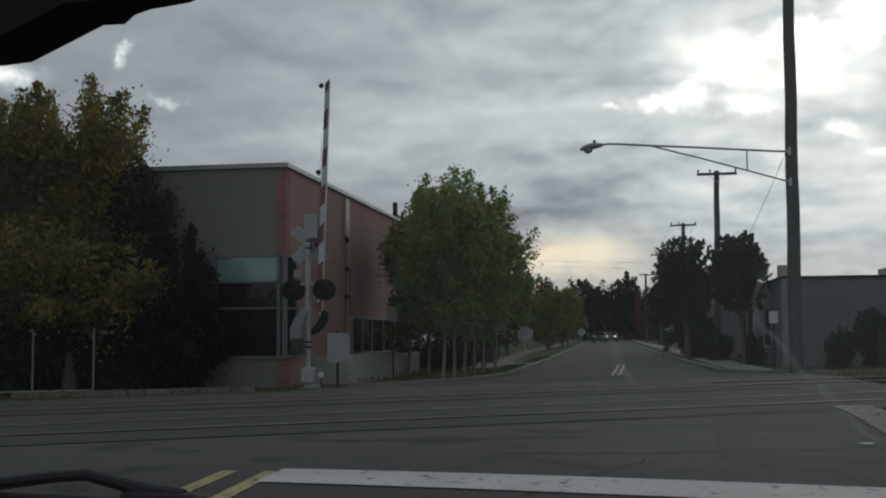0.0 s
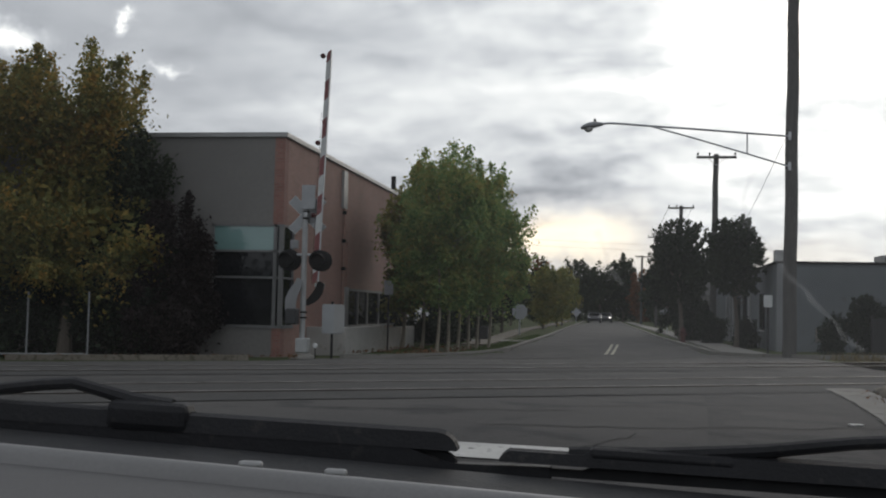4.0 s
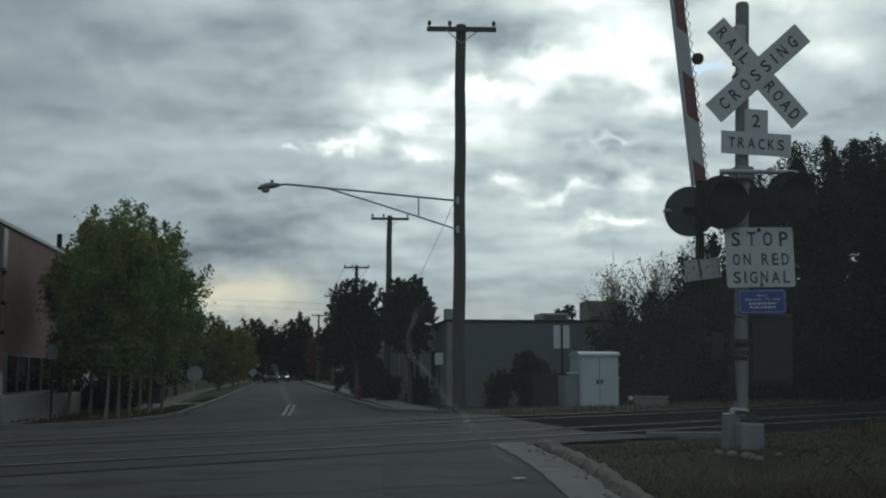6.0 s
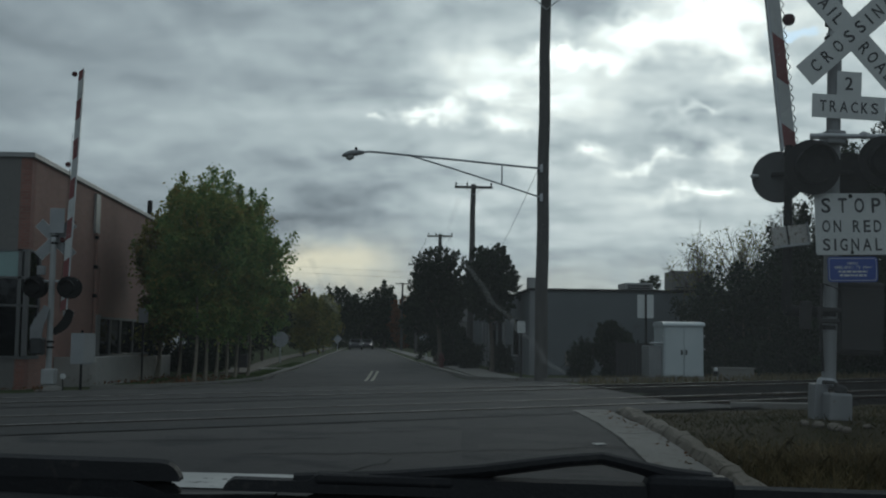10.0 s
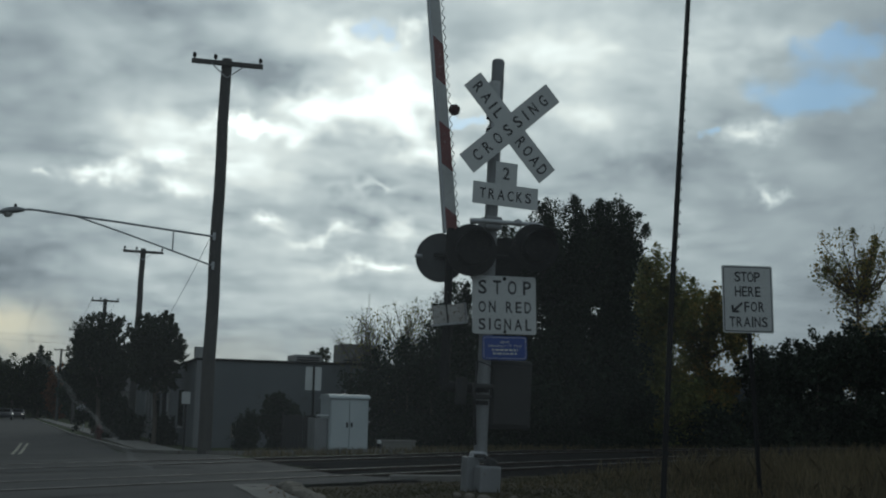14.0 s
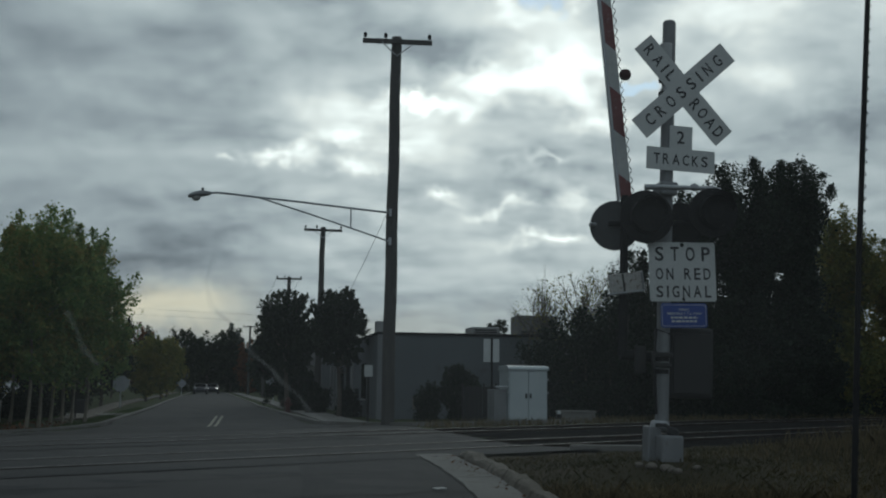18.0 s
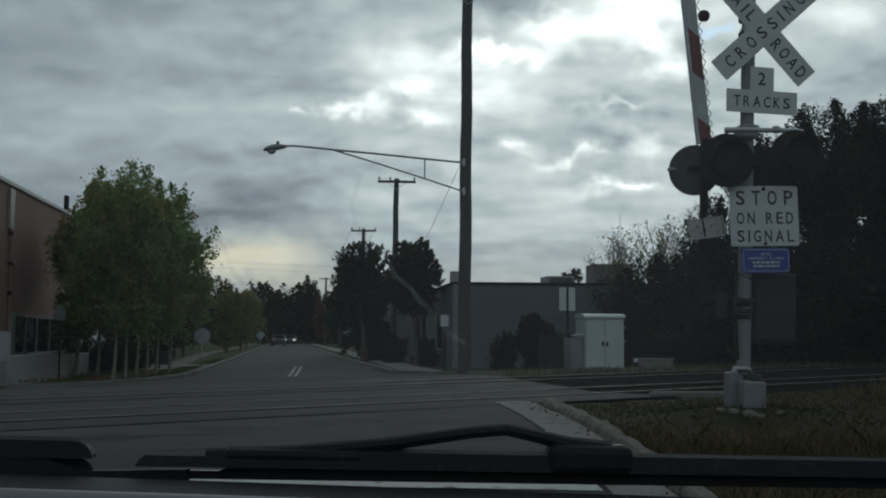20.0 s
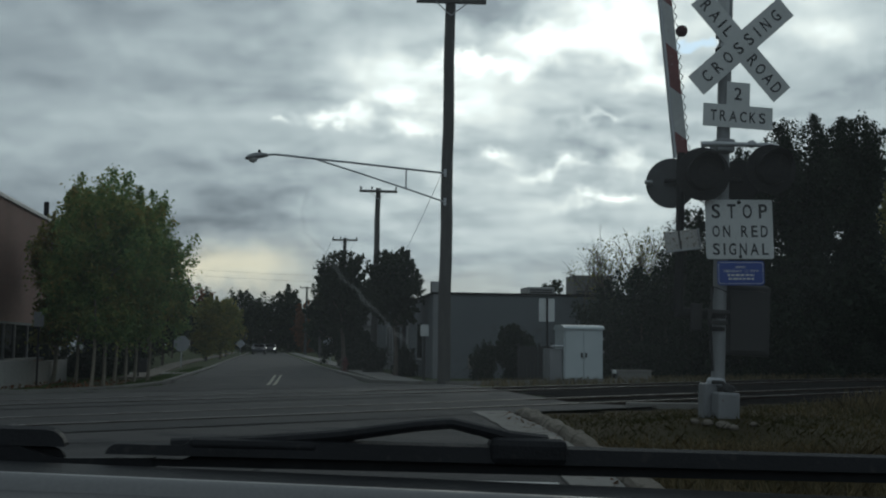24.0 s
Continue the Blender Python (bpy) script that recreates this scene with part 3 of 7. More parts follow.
def terrain(name, xs, ys, rise, material, label, category, inside=None, rough=0.0, depth=0.0):
    """A sheet that follows the ground, rise metres above it."""
    xs, ys = np.asarray(xs, float), np.asarray(ys, float)
    X, Y = np.meshgrid(xs, ys)
    Z = lay(X, Y) + rise
    if rough:
        Z = Z + np.array([[rough * noise.noise((x * 0.9, y * 0.9, 3.0)) for x, y in zip(rx, ry)] for rx, ry in zip(X, Y)])
    w = len(xs)
    verts = list(zip(X.ravel().tolist(), Y.ravel().tolist(), Z.ravel().tolist()))
    faces = []
    for j in range(len(ys) - 1):
        for i in range(w - 1):
            cx, cy = (xs[i] + xs[i + 1]) / 2, (ys[j] + ys[j + 1]) / 2
            if inside is None or inside(cx, cy):
                faces.append((j * w + i, j * w + i + 1, (j + 1) * w + i + 1, (j + 1) * w + i))
    ob = new(name, sheet(name, verts, faces, material))
    return tagged(ob, label, category, kind="structure")


def strip(name, line, width, rise, material, label, category, parent=None, thick=0.0, step=0.7):
    """A ribbon along a line of (x, y) points, laid on the ground; with thick it is a slab with sides."""
    pts = []
    for (ax, ay), (bx, by) in zip(line, line[1:]):
        n = max(1, int(math.hypot(bx - ax, by - ay) / step))
        pts += [(ax + (bx - ax) * k / n, ay + (by - ay) * k / n) for k in range(n)]
    pts.append(line[-1])
    bm = bmesh.new()
    rows = []
    for k, (x, y) in enumerate(pts):
        ax, ay = pts[max(k - 1, 0)]
        bx, by = pts[min(k + 1, len(pts) - 1)]
        l = math.hypot(bx - ax, by - ay)
        nx, ny = -(by - ay) / l, (bx - ax) / l
        row = []
        for s in (-0.5, 0.5):
            px, py = x + nx * s * width, y + ny * s * width
            row.append((px, py, float(lay(px, py)) + rise))
        if thick:
            row = [(row[0][0], row[0][1], row[0][2] - thick), row[0], row[1], (row[1][0], row[1][1], row[1][2] - thick)]
        rows.append([bm.verts.new(p) for p in row])
    for a, b in zip(rows, rows[1:]):
        for n in range(len(a) - 1):
            bm.faces.new((a[n], a[n + 1], b[n + 1], b[n]))
    if thick:
        bm.faces.new(rows[0][::-1])
        bm.faces.new(rows[-1])
    bmesh.ops.recalc_face_normals(bm, faces=bm.faces)
    ob = link(name, bm, material, parent)
    if parent is None:
        tagged(ob, label, category, kind="structure")
    return ob


def graded(a, b, n, power=1.0):
    return [a + (b - a) * (k / n) ** power for k in range(n + 1)]


far = [-2500, -900, -400, -200, -120, -80]
ground = terrain("ground", far + graded(-60, 60, 120) + [80, 120, 200, 400, 900, 2500], [-2500, -600, -200, -80, -40] + graded(-25, 70, 120) + [90, 120, 180, 300, 700, 2500],
                 0.0, TURF, "ground with short green grass and soil", "ground")




def near_road(x, y):
    s = off(x, y)
    return s < 11.5 and (x < 1.95 + 0.057 * (y - 8) + 0.06 if s < -1.6 else x < 4.3) and x > -45 and (s < 8.6 or -6.2 < x)


road = terrain("road", graded(-45, 3.9, 163), graded(-25, 30, 110), 0.05, ASPHALT, "dark grey worn asphalt road running up to the crossing", "road", near_road)
street = terrain("street", graded(-4.6, 3.0, 38), graded(22.5, 195, 130), 0.06, ASPHALT, "grey asphalt street leading away between trees", "road",
                 lambda x, y: off(x, y) > 10.5 and abs(x + 0.55 + 0.018 * (y - 35)) < 2.75 + max(0, (31 - y) * 0.25))


def kerb_x(y):
    """The near road's right edge, along the gutter."""
    return 1.95 + 0.057 * (y - 8)


def street_x(y):
    """The middle of the street beyond the railway."""
    return -0.55 - 0.018 * (y - 35)


# ---- railway ----
def along(u, s):
    """The ground point u metres along the near track and s metres beyond it."""
    p = NEAR_TRACK + TRACK * u + ACROSS * s
    return p.x, p.y


def track(s, label, group):
    e = tagged(new("railway_track"), label, "track", group, kind="structure")
    for k, r in enumerate((-0.72, 0.72)):
        bm = bmesh.new()
        rows = []
        for u in graded(-32, 70, 102):
            x, y = along(u, s + r)
            z = float(lay(x, y)) + 0.068
            ring = []
            for dx, dz in ((-0.07, -0.15), (-0.012, -0.12), (-0.012, -0.045), (-0.036, -0.03), (-0.036, -0.004), (-0.028, 0.0), (0.028, 0.0), (0.036, -0.004), (0.036, -0.03), (0.012, -0.045), (0.012, -0.12), (0.07, -0.15)):
                ring.append(bm.verts.new((x + ACROSS.x * dx, y + ACROSS.y * dx, z + dz)))
            rows.append(ring)
        for a, b in zip(rows, rows[1:]):
            for n in range(len(a) - 1):
                bm.faces.new((a[n], a[n + 1], b[n + 1], b[n]))
        bmesh.ops.recalc_face_normals(bm, faces=bm.faces)
        part("rail", bm, RAIL_SIDE, e, "rust-dark rail")
        head = bmesh.new()
        rows = []
        for u in graded(-32, 70, 102):
            x, y = along(u, s + r)
            z = float(lay(x, y)) + 0.0695
            rows.append([head.verts.new((x + ACROSS.x * dx, y + ACROSS.y * dx, z + dz)) for dx, dz in ((-0.026, -0.001), (0.0, 0.001), (0.026, -0.001))])
        for a, b in zip(rows, rows[1:]):
            for n in range(2):
                head.faces.new((a[n], a[n + 1], b[n + 1], b[n]))
        bmesh.ops.recalc_face_normals(head, faces=head.faces)
        part("rail_head", head, RAIL_TOP, e, "worn paler rail head")
    tie_mesh = None
    for k in range(110):
        x, y = along(-4.2 + 0.52 * k, s)
        if x < 4.6:
            continue
        if tie_mesh is None:
            t = part("sleeper", boxed(-0.115, 0.115, -1.3, 1.3, -0.14, 0.0, 0.012), TIE_WOOD, e)
            tie_mesh = t.data
        else:
            t = new("sleeper", tie_mesh)
            t.parent = e
        t.matrix_basis = pose(x, y, float(lay(x, y)) - 0.035 + random.uniform(-0.008, 0.008), 0, 0, math.degrees(math.atan2(TRACK.y, TRACK.x)) + random.uniform(-1.5, 1.5))
    return e


def track_bed():
    """Broken stone under the open track, to the right of the road."""
    us, ss = graded(-8, 70, 156), (-2.6, -1.9, -1.0, 0.0, 1.0, 2.35, 3.7, 4.7, 5.7, 6.6, 7.3)
    dz = (-0.03, 0.055, 0.06, 0.06, 0.06, 0.055, 0.06, 0.06, 0.06, 0.055, -0.03)
    verts, faces = [], []
    for u in us:
        for s, d in zip(ss, dz):
            x, y = along(u, s)
            verts.append((x, y, float(lay(x, y)) + d - 0.03 + random.uniform(-0.02, 0.02)))
    w = len(ss)
    for j in range(len(us) - 1):
        for i in range(w - 1):
            x, y = along(us[j], ss[i])
            if x > 4.1:
                faces.append((j * w + i, (j + 1) * w + i, (j + 1) * w + i + 1, j * w + i + 1))
    ob = tagged(new("track_bed", sheet("track_bed", verts, faces, BALLAST)), "dark broken stone bed under the open railway tracks", "ballast", kind="structure")
    # loose stones
    stone, sf = [], []
    rnd = random.Random(5)
    for k in range(5200):
        u, s = rnd.uniform(-6, 30), rnd.choice((rnd.uniform(-2.3, 2.2), rnd.uniform(2.5, 7.0), rnd.uniform(-2.8, -1.0)))
        x, y = along(u, s)
        if x < 4.2:
            continue
        z, r = float(lay(x, y)) + 0.0, rnd.uniform(0.02, 0.05)
        b = len(stone)
        for dx, dy, dz_ in ((1, 0, 0), (0, 1, 0), (-1, 0, 0), (0, -1, 0), (0, 0, 1)):
            stone.append((x + r * dx * rnd.uniform(0.6, 1.3), y + r * dy * rnd.uniform(0.6, 1.3), z - 0.012 + r * dz_))
        sf += [(b, b + 1, b + 4), (b + 1, b + 2, b + 4), (b + 2, b + 3, b + 4), (b + 3, b, b + 4)]
    st = new("ballast_stones", sheet("ballast_stones", stone, sf, BALLAST))
    st.parent = ob
    st["kind"] = "stuff"
    tagged(st, "grey broken stones")


track(0.0, "nearer railway track with worn steel rails, flush in the crossing", "railway tracks")
track(4.7, "farther railway track with worn steel rails, flush in the crossing", "railway tracks")
track_bed()


def crossing_strips():
    for s in (0.0, 4.7):
        for a, b, w in ((s, s, 1.30), (s - 1.35, s - 1.35, 1.1), (s + 1.35, s + 1.35, 1.1)):
            strip("crossing_strip", [along(-22, a), along(-6.0, b)], w, 0.062 if a == s else 0.058, ASPHALT_OLD, "paler patched asphalt strip along the rails of the crossing", "road", step=1.0)
        for r in (-0.72, 0.72):
            for g in (-0.075, 0.075):
                strip("flangeway", [along(-22, s + r + g), along(-6.0, s + r + g)], 0.03, 0.066, GROOVE, "dark groove beside a rail in the crossing", "road", step=1.0)


crossing_strips()

# ---- road markings, cracks, kerbs, pavements ----
strip("stop_line", [(-2.3, 7.05), (kerb_x(6.9) - 0.1, 6.95)], 0.52, 0.058, PAINT_WHITE, "worn white stop line across the asphalt lane", "road marking", step=0.4)
for dx, n in ((-2.33, 0), (-2.62, 1)):
    strip("centre_line", [(dx, 7.2), (dx - 0.1, 0.5), (dx - 0.15, -12)], 0.11, 0.057, PAINT_YELLOW, "worn yellow centre line on the near road", "road marking")
for x0, x1 in ((-0.445, -0.372), (-0.285, -0.17)):
    strip("street_centre_line", [(x0, 29.3), (x1, 41.5)], 0.085, 0.067, PAINT_DIM, "short pale double centre line on the far street", "road marking")


def cracks():
    """Dark cracks and sealed joints in the near asphalt."""
    rnd = random.Random(8)
    lines = [((-0.6, 6.6), (0.1, 8.0)), ((-0.3, 7.2), (0.35, 6.5)), ((0.3, 8.4), (2.0, 8.9)), ((-1.0, 8.2), (0.3, 8.4)), ((-4.5, 10.2), (-2.2, 10.9)), ((-7, 9.8), (-4.6, 10.3)), ((-3.2, 5.2), (-1.4, 5.9)), ((-0.5, 9.8), (1.6, 10.4)), ((-2.5, 9.0), (-0.4, 9.4)), ((-1.0, 26.5), (1.5, 27.2)), ((-4.0, 24.0), (-1.0, 25.2))]
    for k, (a, b) in enumerate(lines):
        n = max(4, int(math.hypot(b[0] - a[0], b[1] - a[1]) / 0.14))
        pts = []
        for j in range(n + 1):
            f = j / n
            pts.append((a[0] + (b[0] - a[0]) * f + rnd.uniform(-0.06, 0.06), a[1] + (b[1] - a[1]) * f + rnd.uniform(-0.06, 0.06)))
        strip("crack", pts, rnd.uniform(0.018, 0.035), 0.054, RUBBER, "dark crack in the asphalt", "road", step=0.5)


cracks()
litter = link("paper_scrap", boxed(-0.05, 0.05, -0.03, 0.03, 0, 0.008, m=pose(0, 0, 0, 4, 0, 25)), PAINT_WHITE)
litter.location = (1.72, 9.0, float(lay(1.72, 9.0)) + 0.056)
tagged(litter, "small white scrap of paper on the asphalt", "litter")


def kerb_run():
    """Gutter pan and kerb on the right of the near road, in cast sections."""
    e = tagged(new("kerb"), "weathered concrete kerb with its gutter pan, chipped and partly broken", "kerb", kind="structure")
    cuts = [-12, -9, -6, -3, 0, 3, 5.4, 7.6, 9.8, 11.6, 13.0]
    for a, b in zip(cuts, cuts[1:]):
        for name, prof, mt in (("gutter_slab", ((-0.06, -0.1), (-0.06, 0.064), (0.12, 0.06), (0.32, 0.066), (0.32, -0.1)), CONCRETE),
                               ("kerb_stone", ((0.325, -0.1), (0.325, 0.066), (0.345, 0.105), (0.37, 0.125), (0.45, 0.13), (0.475, 0.11), (0.48, -0.1)), CONCRETE_DARK)):
            bm = bmesh.new()
            rows = []
            n = 8
            for k in range(n + 1):
                y = a + 0.012 + (b - a - 0.024) * k / n
                flare = max(0.0, (y - 10.5) / 2.5) ** 2 * (0.12 if name == "kerb_stone" else 0.0)
                drop = max(0.0, (y - 12.2) / 0.8) ** 2 * 0.06
                row = []
                for j, (dx, dz) in enumerate(prof):
                    x = kerb_x(y) + dx + flare
                    jag = (0.04 if name == "kerb_stone" else 0.012) * noise.noise((x * 3, y * 3, j * 0.7)) if 0 < j < len(prof) - 1 else 0
                    if name == "gutter_slab" and j < 2:
                        x += 0.035 * noise.noise((y * 1.7, 3.0, 0))
                    row.append(bm.verts.new((x + jag, y, float(lay(x, y)) + dz + jag - (drop if dz > 0.1 else 0))))
                rows.append(row)
            for r0, r1 in zip(rows, rows[1:]):
                for j in range(len(r0) - 1):
                    bm.faces.new((r0[j], r0[j + 1], r1[j + 1], r1[j]))
            bm.faces.new(rows[0])
            bm.faces.new(rows[-1][::-1])
            bmesh.ops.recalc_face_normals(bm, faces=bm.faces)
            part(name, bm, mt, e)
    # a pale slab that lies behind the verge
    return e


kerb_run()
strip("verge_slab", [(4.3, 13.85), (5.35, 13.3)], 0.2, 0.10, CONCRETE, "narrow pale concrete slab beside the track bed", "pavement", thick=0.15)

strip("asphalt_patch", [(kerb_x(-8) - 0.75, -8.0), (kerb_x(7.4) - 0.75, 7.4), (kerb_x(10.0) - 0.72, 10.0), (kerb_x(13.0) - 0.78, 13.0)], 1.3, 0.053, ASPHALT_DARK, "darker asphalt along the gutter of the near lane", "road")

# far side of the crossing: kerbs, pavements
left_kerb = [(-12.5, 21.6), (-9.6, 22.4), (-7.8, 23.0)]
strip("far_kerb", left_kerb, 0.16, 0.12, CONCRETE_DARK, "pale low concrete kerb before the fence and hedge", "kerb", thick=0.2)
strip("far_kerb", [(-6.1, 24.3), (-5.0, 25.6), (-4.1, 27.8), (-3.75, 30.5), (-3.45, 33), (street_x(60) - 2.75, 60), (street_x(190) - 2.75, 190)], 0.16, 0.12, CONCRETE, "pale concrete kerb curving into the far street", "kerb", thick=0.2)
strip("far_kerb", [(9.0, 28.2), (6.2, 27.6), (4.6, 28.3), (3.4, 30.2), (2.6, 33.0), (street_x(60) + 2.75, 60), (street_x(190) + 2.75, 190)], 0.16, 0.11, CONCRETE, "concrete kerb curving into the far street beside the utility pole", "kerb", thick=0.2)
strip("pavement", [(-5.2, 40), (street_x(70) - 5.2, 70), (street_x(190) - 5.2, 190)], 1.0, 0.06, CONCRETE_DARK, "pale concrete footpath along the tree-lined street", "pavement", thick=0.1)
strip("pavement", [(3.55, 31.5), (3.4, 40), (street_x(70) + 4.3, 70), (street_x(190) + 4.3, 190)], 1.1, 0.06, CONCRETE, "pale concrete footpath beside the grey building", "pavement", thick=0.1)
strip("pavement", [(4.1, 30.3), (7.0, 29.6), (11, 30.5)], 0.9, 0.05, CONCRETE, "pale concrete pavement in front of the grey building", "pavement", thick=0.1)
strip("driveway", [(-3.9, 46.5), (-8.0, 46.8)], 2.6, 0.055, CONCRETE, "pale concrete driveway crossing the grass strip", "pavement", thick=0.1)


# ---- the brick building on the left ----
def brick_building():
    X, Y, TOP, B = -8.05, 26.0, 5.64, 0.0
    W, D = 20.0, 16.0
    e = thing("brick_building", (X, Y, 0), "red-brown brick and grey clad building with a corner window", "building")
    SILL, HEAD, WL = 0.99, 3.43, -1.77        # the corner window's sill and head, and its left end
    RET = 0.95                                # how far it turns round the corner
    T = 0.3
    p = lambda name, mt, *b, bev=0.0, label="": part(name, boxed(*b, bev), mt, e, label)
    p("front_wall", GREY_PANEL, -W, -0.25, 0, T, HEAD, TOP - 0.12, label="upper wall of smooth grey-brown cladding")
    p("front_wall", GREY_PANEL, -W, WL, 0, T, SILL, HEAD)
    p("front_base", GREY_PANEL, -W, -0.22, 0.01, T, B, SILL)
    p("brick_corner", BRICK_RED, -0.25, -0.0, -0.003, T, HEAD, TOP - 0.12, label="red brick corner strip")
    p("brick_corner", BRICK_RED, -0.22, -0.0, -0.003, T, B, SILL)
    p("side_wall", BRICK, -T, -0.002, T, D, HEAD, TOP - 0.12, label="red-brown brick wall")
    p("side_wall", BRICK, -T, -0.002, RET, 6.15, B, HEAD)
    p("side_wall", BRICK, -T, -0.002, T, RET, B, SILL)
    p("side_wall", BRICK, -T, -0.002, 6.45, 14.35, 2.05, HEAD)
    p("side_wall", BRICK, -T, -0.002, 6.45, 14.35, B, 0.92)
    p("side_wall", BRICK, -T, -0.002, 14.35, D, B, HEAD)
    p("rear_wall", BRICK, -W, -T, D - T, D, B, TOP - 0.12)
    p("end_wall", BRICK, -W, -W + T, T, D - T, B, TOP - 0.12)
    p("roof", CONCRETE_DARK, -W + 0.1, -0.1, 0.1, D - 0.1, TOP - 0.42, TOP - 0.3)
    p("floor_slab", INTERIOR, -W + T, -T, T, D - T, B + 0.3, B + 0.4)
    p("inner_wall", INTERIOR, -6.0, -5.9, T, D - T, 0.4, TOP - 0.45)
    c = p("coping", METAL_TRIM, -W - 0.06, 0.06, -0.06, T + 0.02, TOP - 0.12, TOP, bev=0.012, label="thin light metal roof edge")
    p("coping", METAL_TRIM, -T - 0.02, 0.06, T + 0.02, D + 0.06, TOP - 0.12, TOP, bev=0.012)
    # corner window
    w = part("corner_window", boxed(WL, WL + 0.06, -0.02, 0.1, SILL, HEAD), FRAME, e, "dark glazed corner window with pale metal bars")
    fr = lambda *b: part("window_bar", boxed(*b), FRAME, w)
    fr(WL, 0.02, -0.03, 0.08, SILL - 0.05, SILL + 0.02)
    fr(WL, 0.02, -0.02, 0.06, HEAD - 0.05, HEAD)
    for z in (2.15, 2.78):
        fr(WL + 0.06, -0.05, -0.02, 0.06, z - 0.025, z + 0.025)
        fr(-0.06, 0.01, 0.06, RET, z - 0.025, z + 0.025)
    fr(-0.22, -0.14, -0.02, 0.06, SILL, HEAD)
    fr(-0.08, 0.02, -0.03, 0.07, SILL, HEAD)
    fr(-0.08, 0.01, RET - 0.06, RET, SILL, HEAD)
    fr(-0.08, 0.012, 0.06, RET, HEAD - 0.05, HEAD)
    fr(-0.08, 0.03, 0.06, RET, SILL - 0.05, SILL + 0.02)
    for z0, z1 in ((SILL, 2.15), (2.15, 2.78), (2.78, HEAD)):
        for x0, x1 in ((WL + 0.06, -0.22), (-0.14, -0.08)):
            part("pane", boxed(x0, x1, 0.02, 0.032, z0, z1), GLASS_PALE if z0 > 2.5 and x1 < -0.2 else GLASS_DARK, w)
        part("pane", boxed(-0.045, -0.033, 0.07, RET - 0.06, z0, z1), GLASS_DARK, w)
    # street side: pale strips, pipe, windows
    p("wall_strip", METAL_TRIM, 0.0, 0.07, 5.56, 6.0, 4.34, 5.43, label="tall pale metal wall panel")
    p("wall_strip", METAL_TRIM, 0.0, 0.07, 6.0, 6.44, 0.9, 2.08)
    pipe = part("rain_pipe", tubed([(0.05, 5.78, 4.34), (0.05, 5.78, 0.9)], 0.04), BRICK, e, "thin brick-coloured rain pipe")
    for z in (4.22, 3.4, 2.6):
        part("pipe_clip", boxed(0.0, 0.1, 5.72, 5.84, z - 0.05, z + 0.05, 0.008), BLACK_PAINT, pipe)
    band = part("window_band", boxed(-0.06, 0.02, 6.45, 14.35, 1.98, 2.05), FRAME, e, "long low band of dark windows")
    part("window_bar", boxed(-0.08, 0.05, 6.45, 14.35, 0.9, 0.97), FRAME, band)
    for y in (6.48, 7.9, 9.2, 10.9, 12.6, 14.3):
        part("window_bar", boxed(-0.06, 0.02, y - 0.05, y + 0.05, 0.97, 1.98), FRAME, band)
    for a, b in ((6.53, 7.85), (7.95, 9.15), (9.25, 10.85), (10.95, 12.55), (12.65, 14.25)):
        part("pane", boxed(-0.04, -0.028, a, b, 0.97, 1.98), GLASS_DARK, band)
    part("roof_post", boxed(-0.51, -0.35, 14.92, 15.08, TOP - 0.3, 6.4, 0.02), BLACK_PAINT, e, "short dark flue on the roof edge")
    return e


# the sky's reflection in the top panes is put into this blue-green colour
GLASS_PALE = glass_mat("sky_reflection_tinted_glass", (0.16, 0.27, 0.26), 0.04)
brick_building()


PALE_WALL = mat("pale_concrete_wall", (0.33, 0.32, 0.3), (0.26, 0.25, 0.235), 1.5, 0.9, bump=0.2, fine=30.0, c3=(0.2, 0.19, 0.17), spots=0.6)


def low_wall():
    e = thing("low_wall", (0, 0, 0), "low pale concrete wall in front of the brick building", "wall")
    for a, b in ((28.25, 33.0), (33.03, 37.9)):
        part("wall_slab", boxed(-7.2, -7.0, a, b, 0.1, 0.97 - (a - 28) * 0.012, 0.015), PALE_WALL, e)
    part("wall_slab", boxed(-8.05, -7.2, 28.25, 28.45, 0.1, 0.965, 0.015), PALE_WALL, e)
    return e


low_wall()


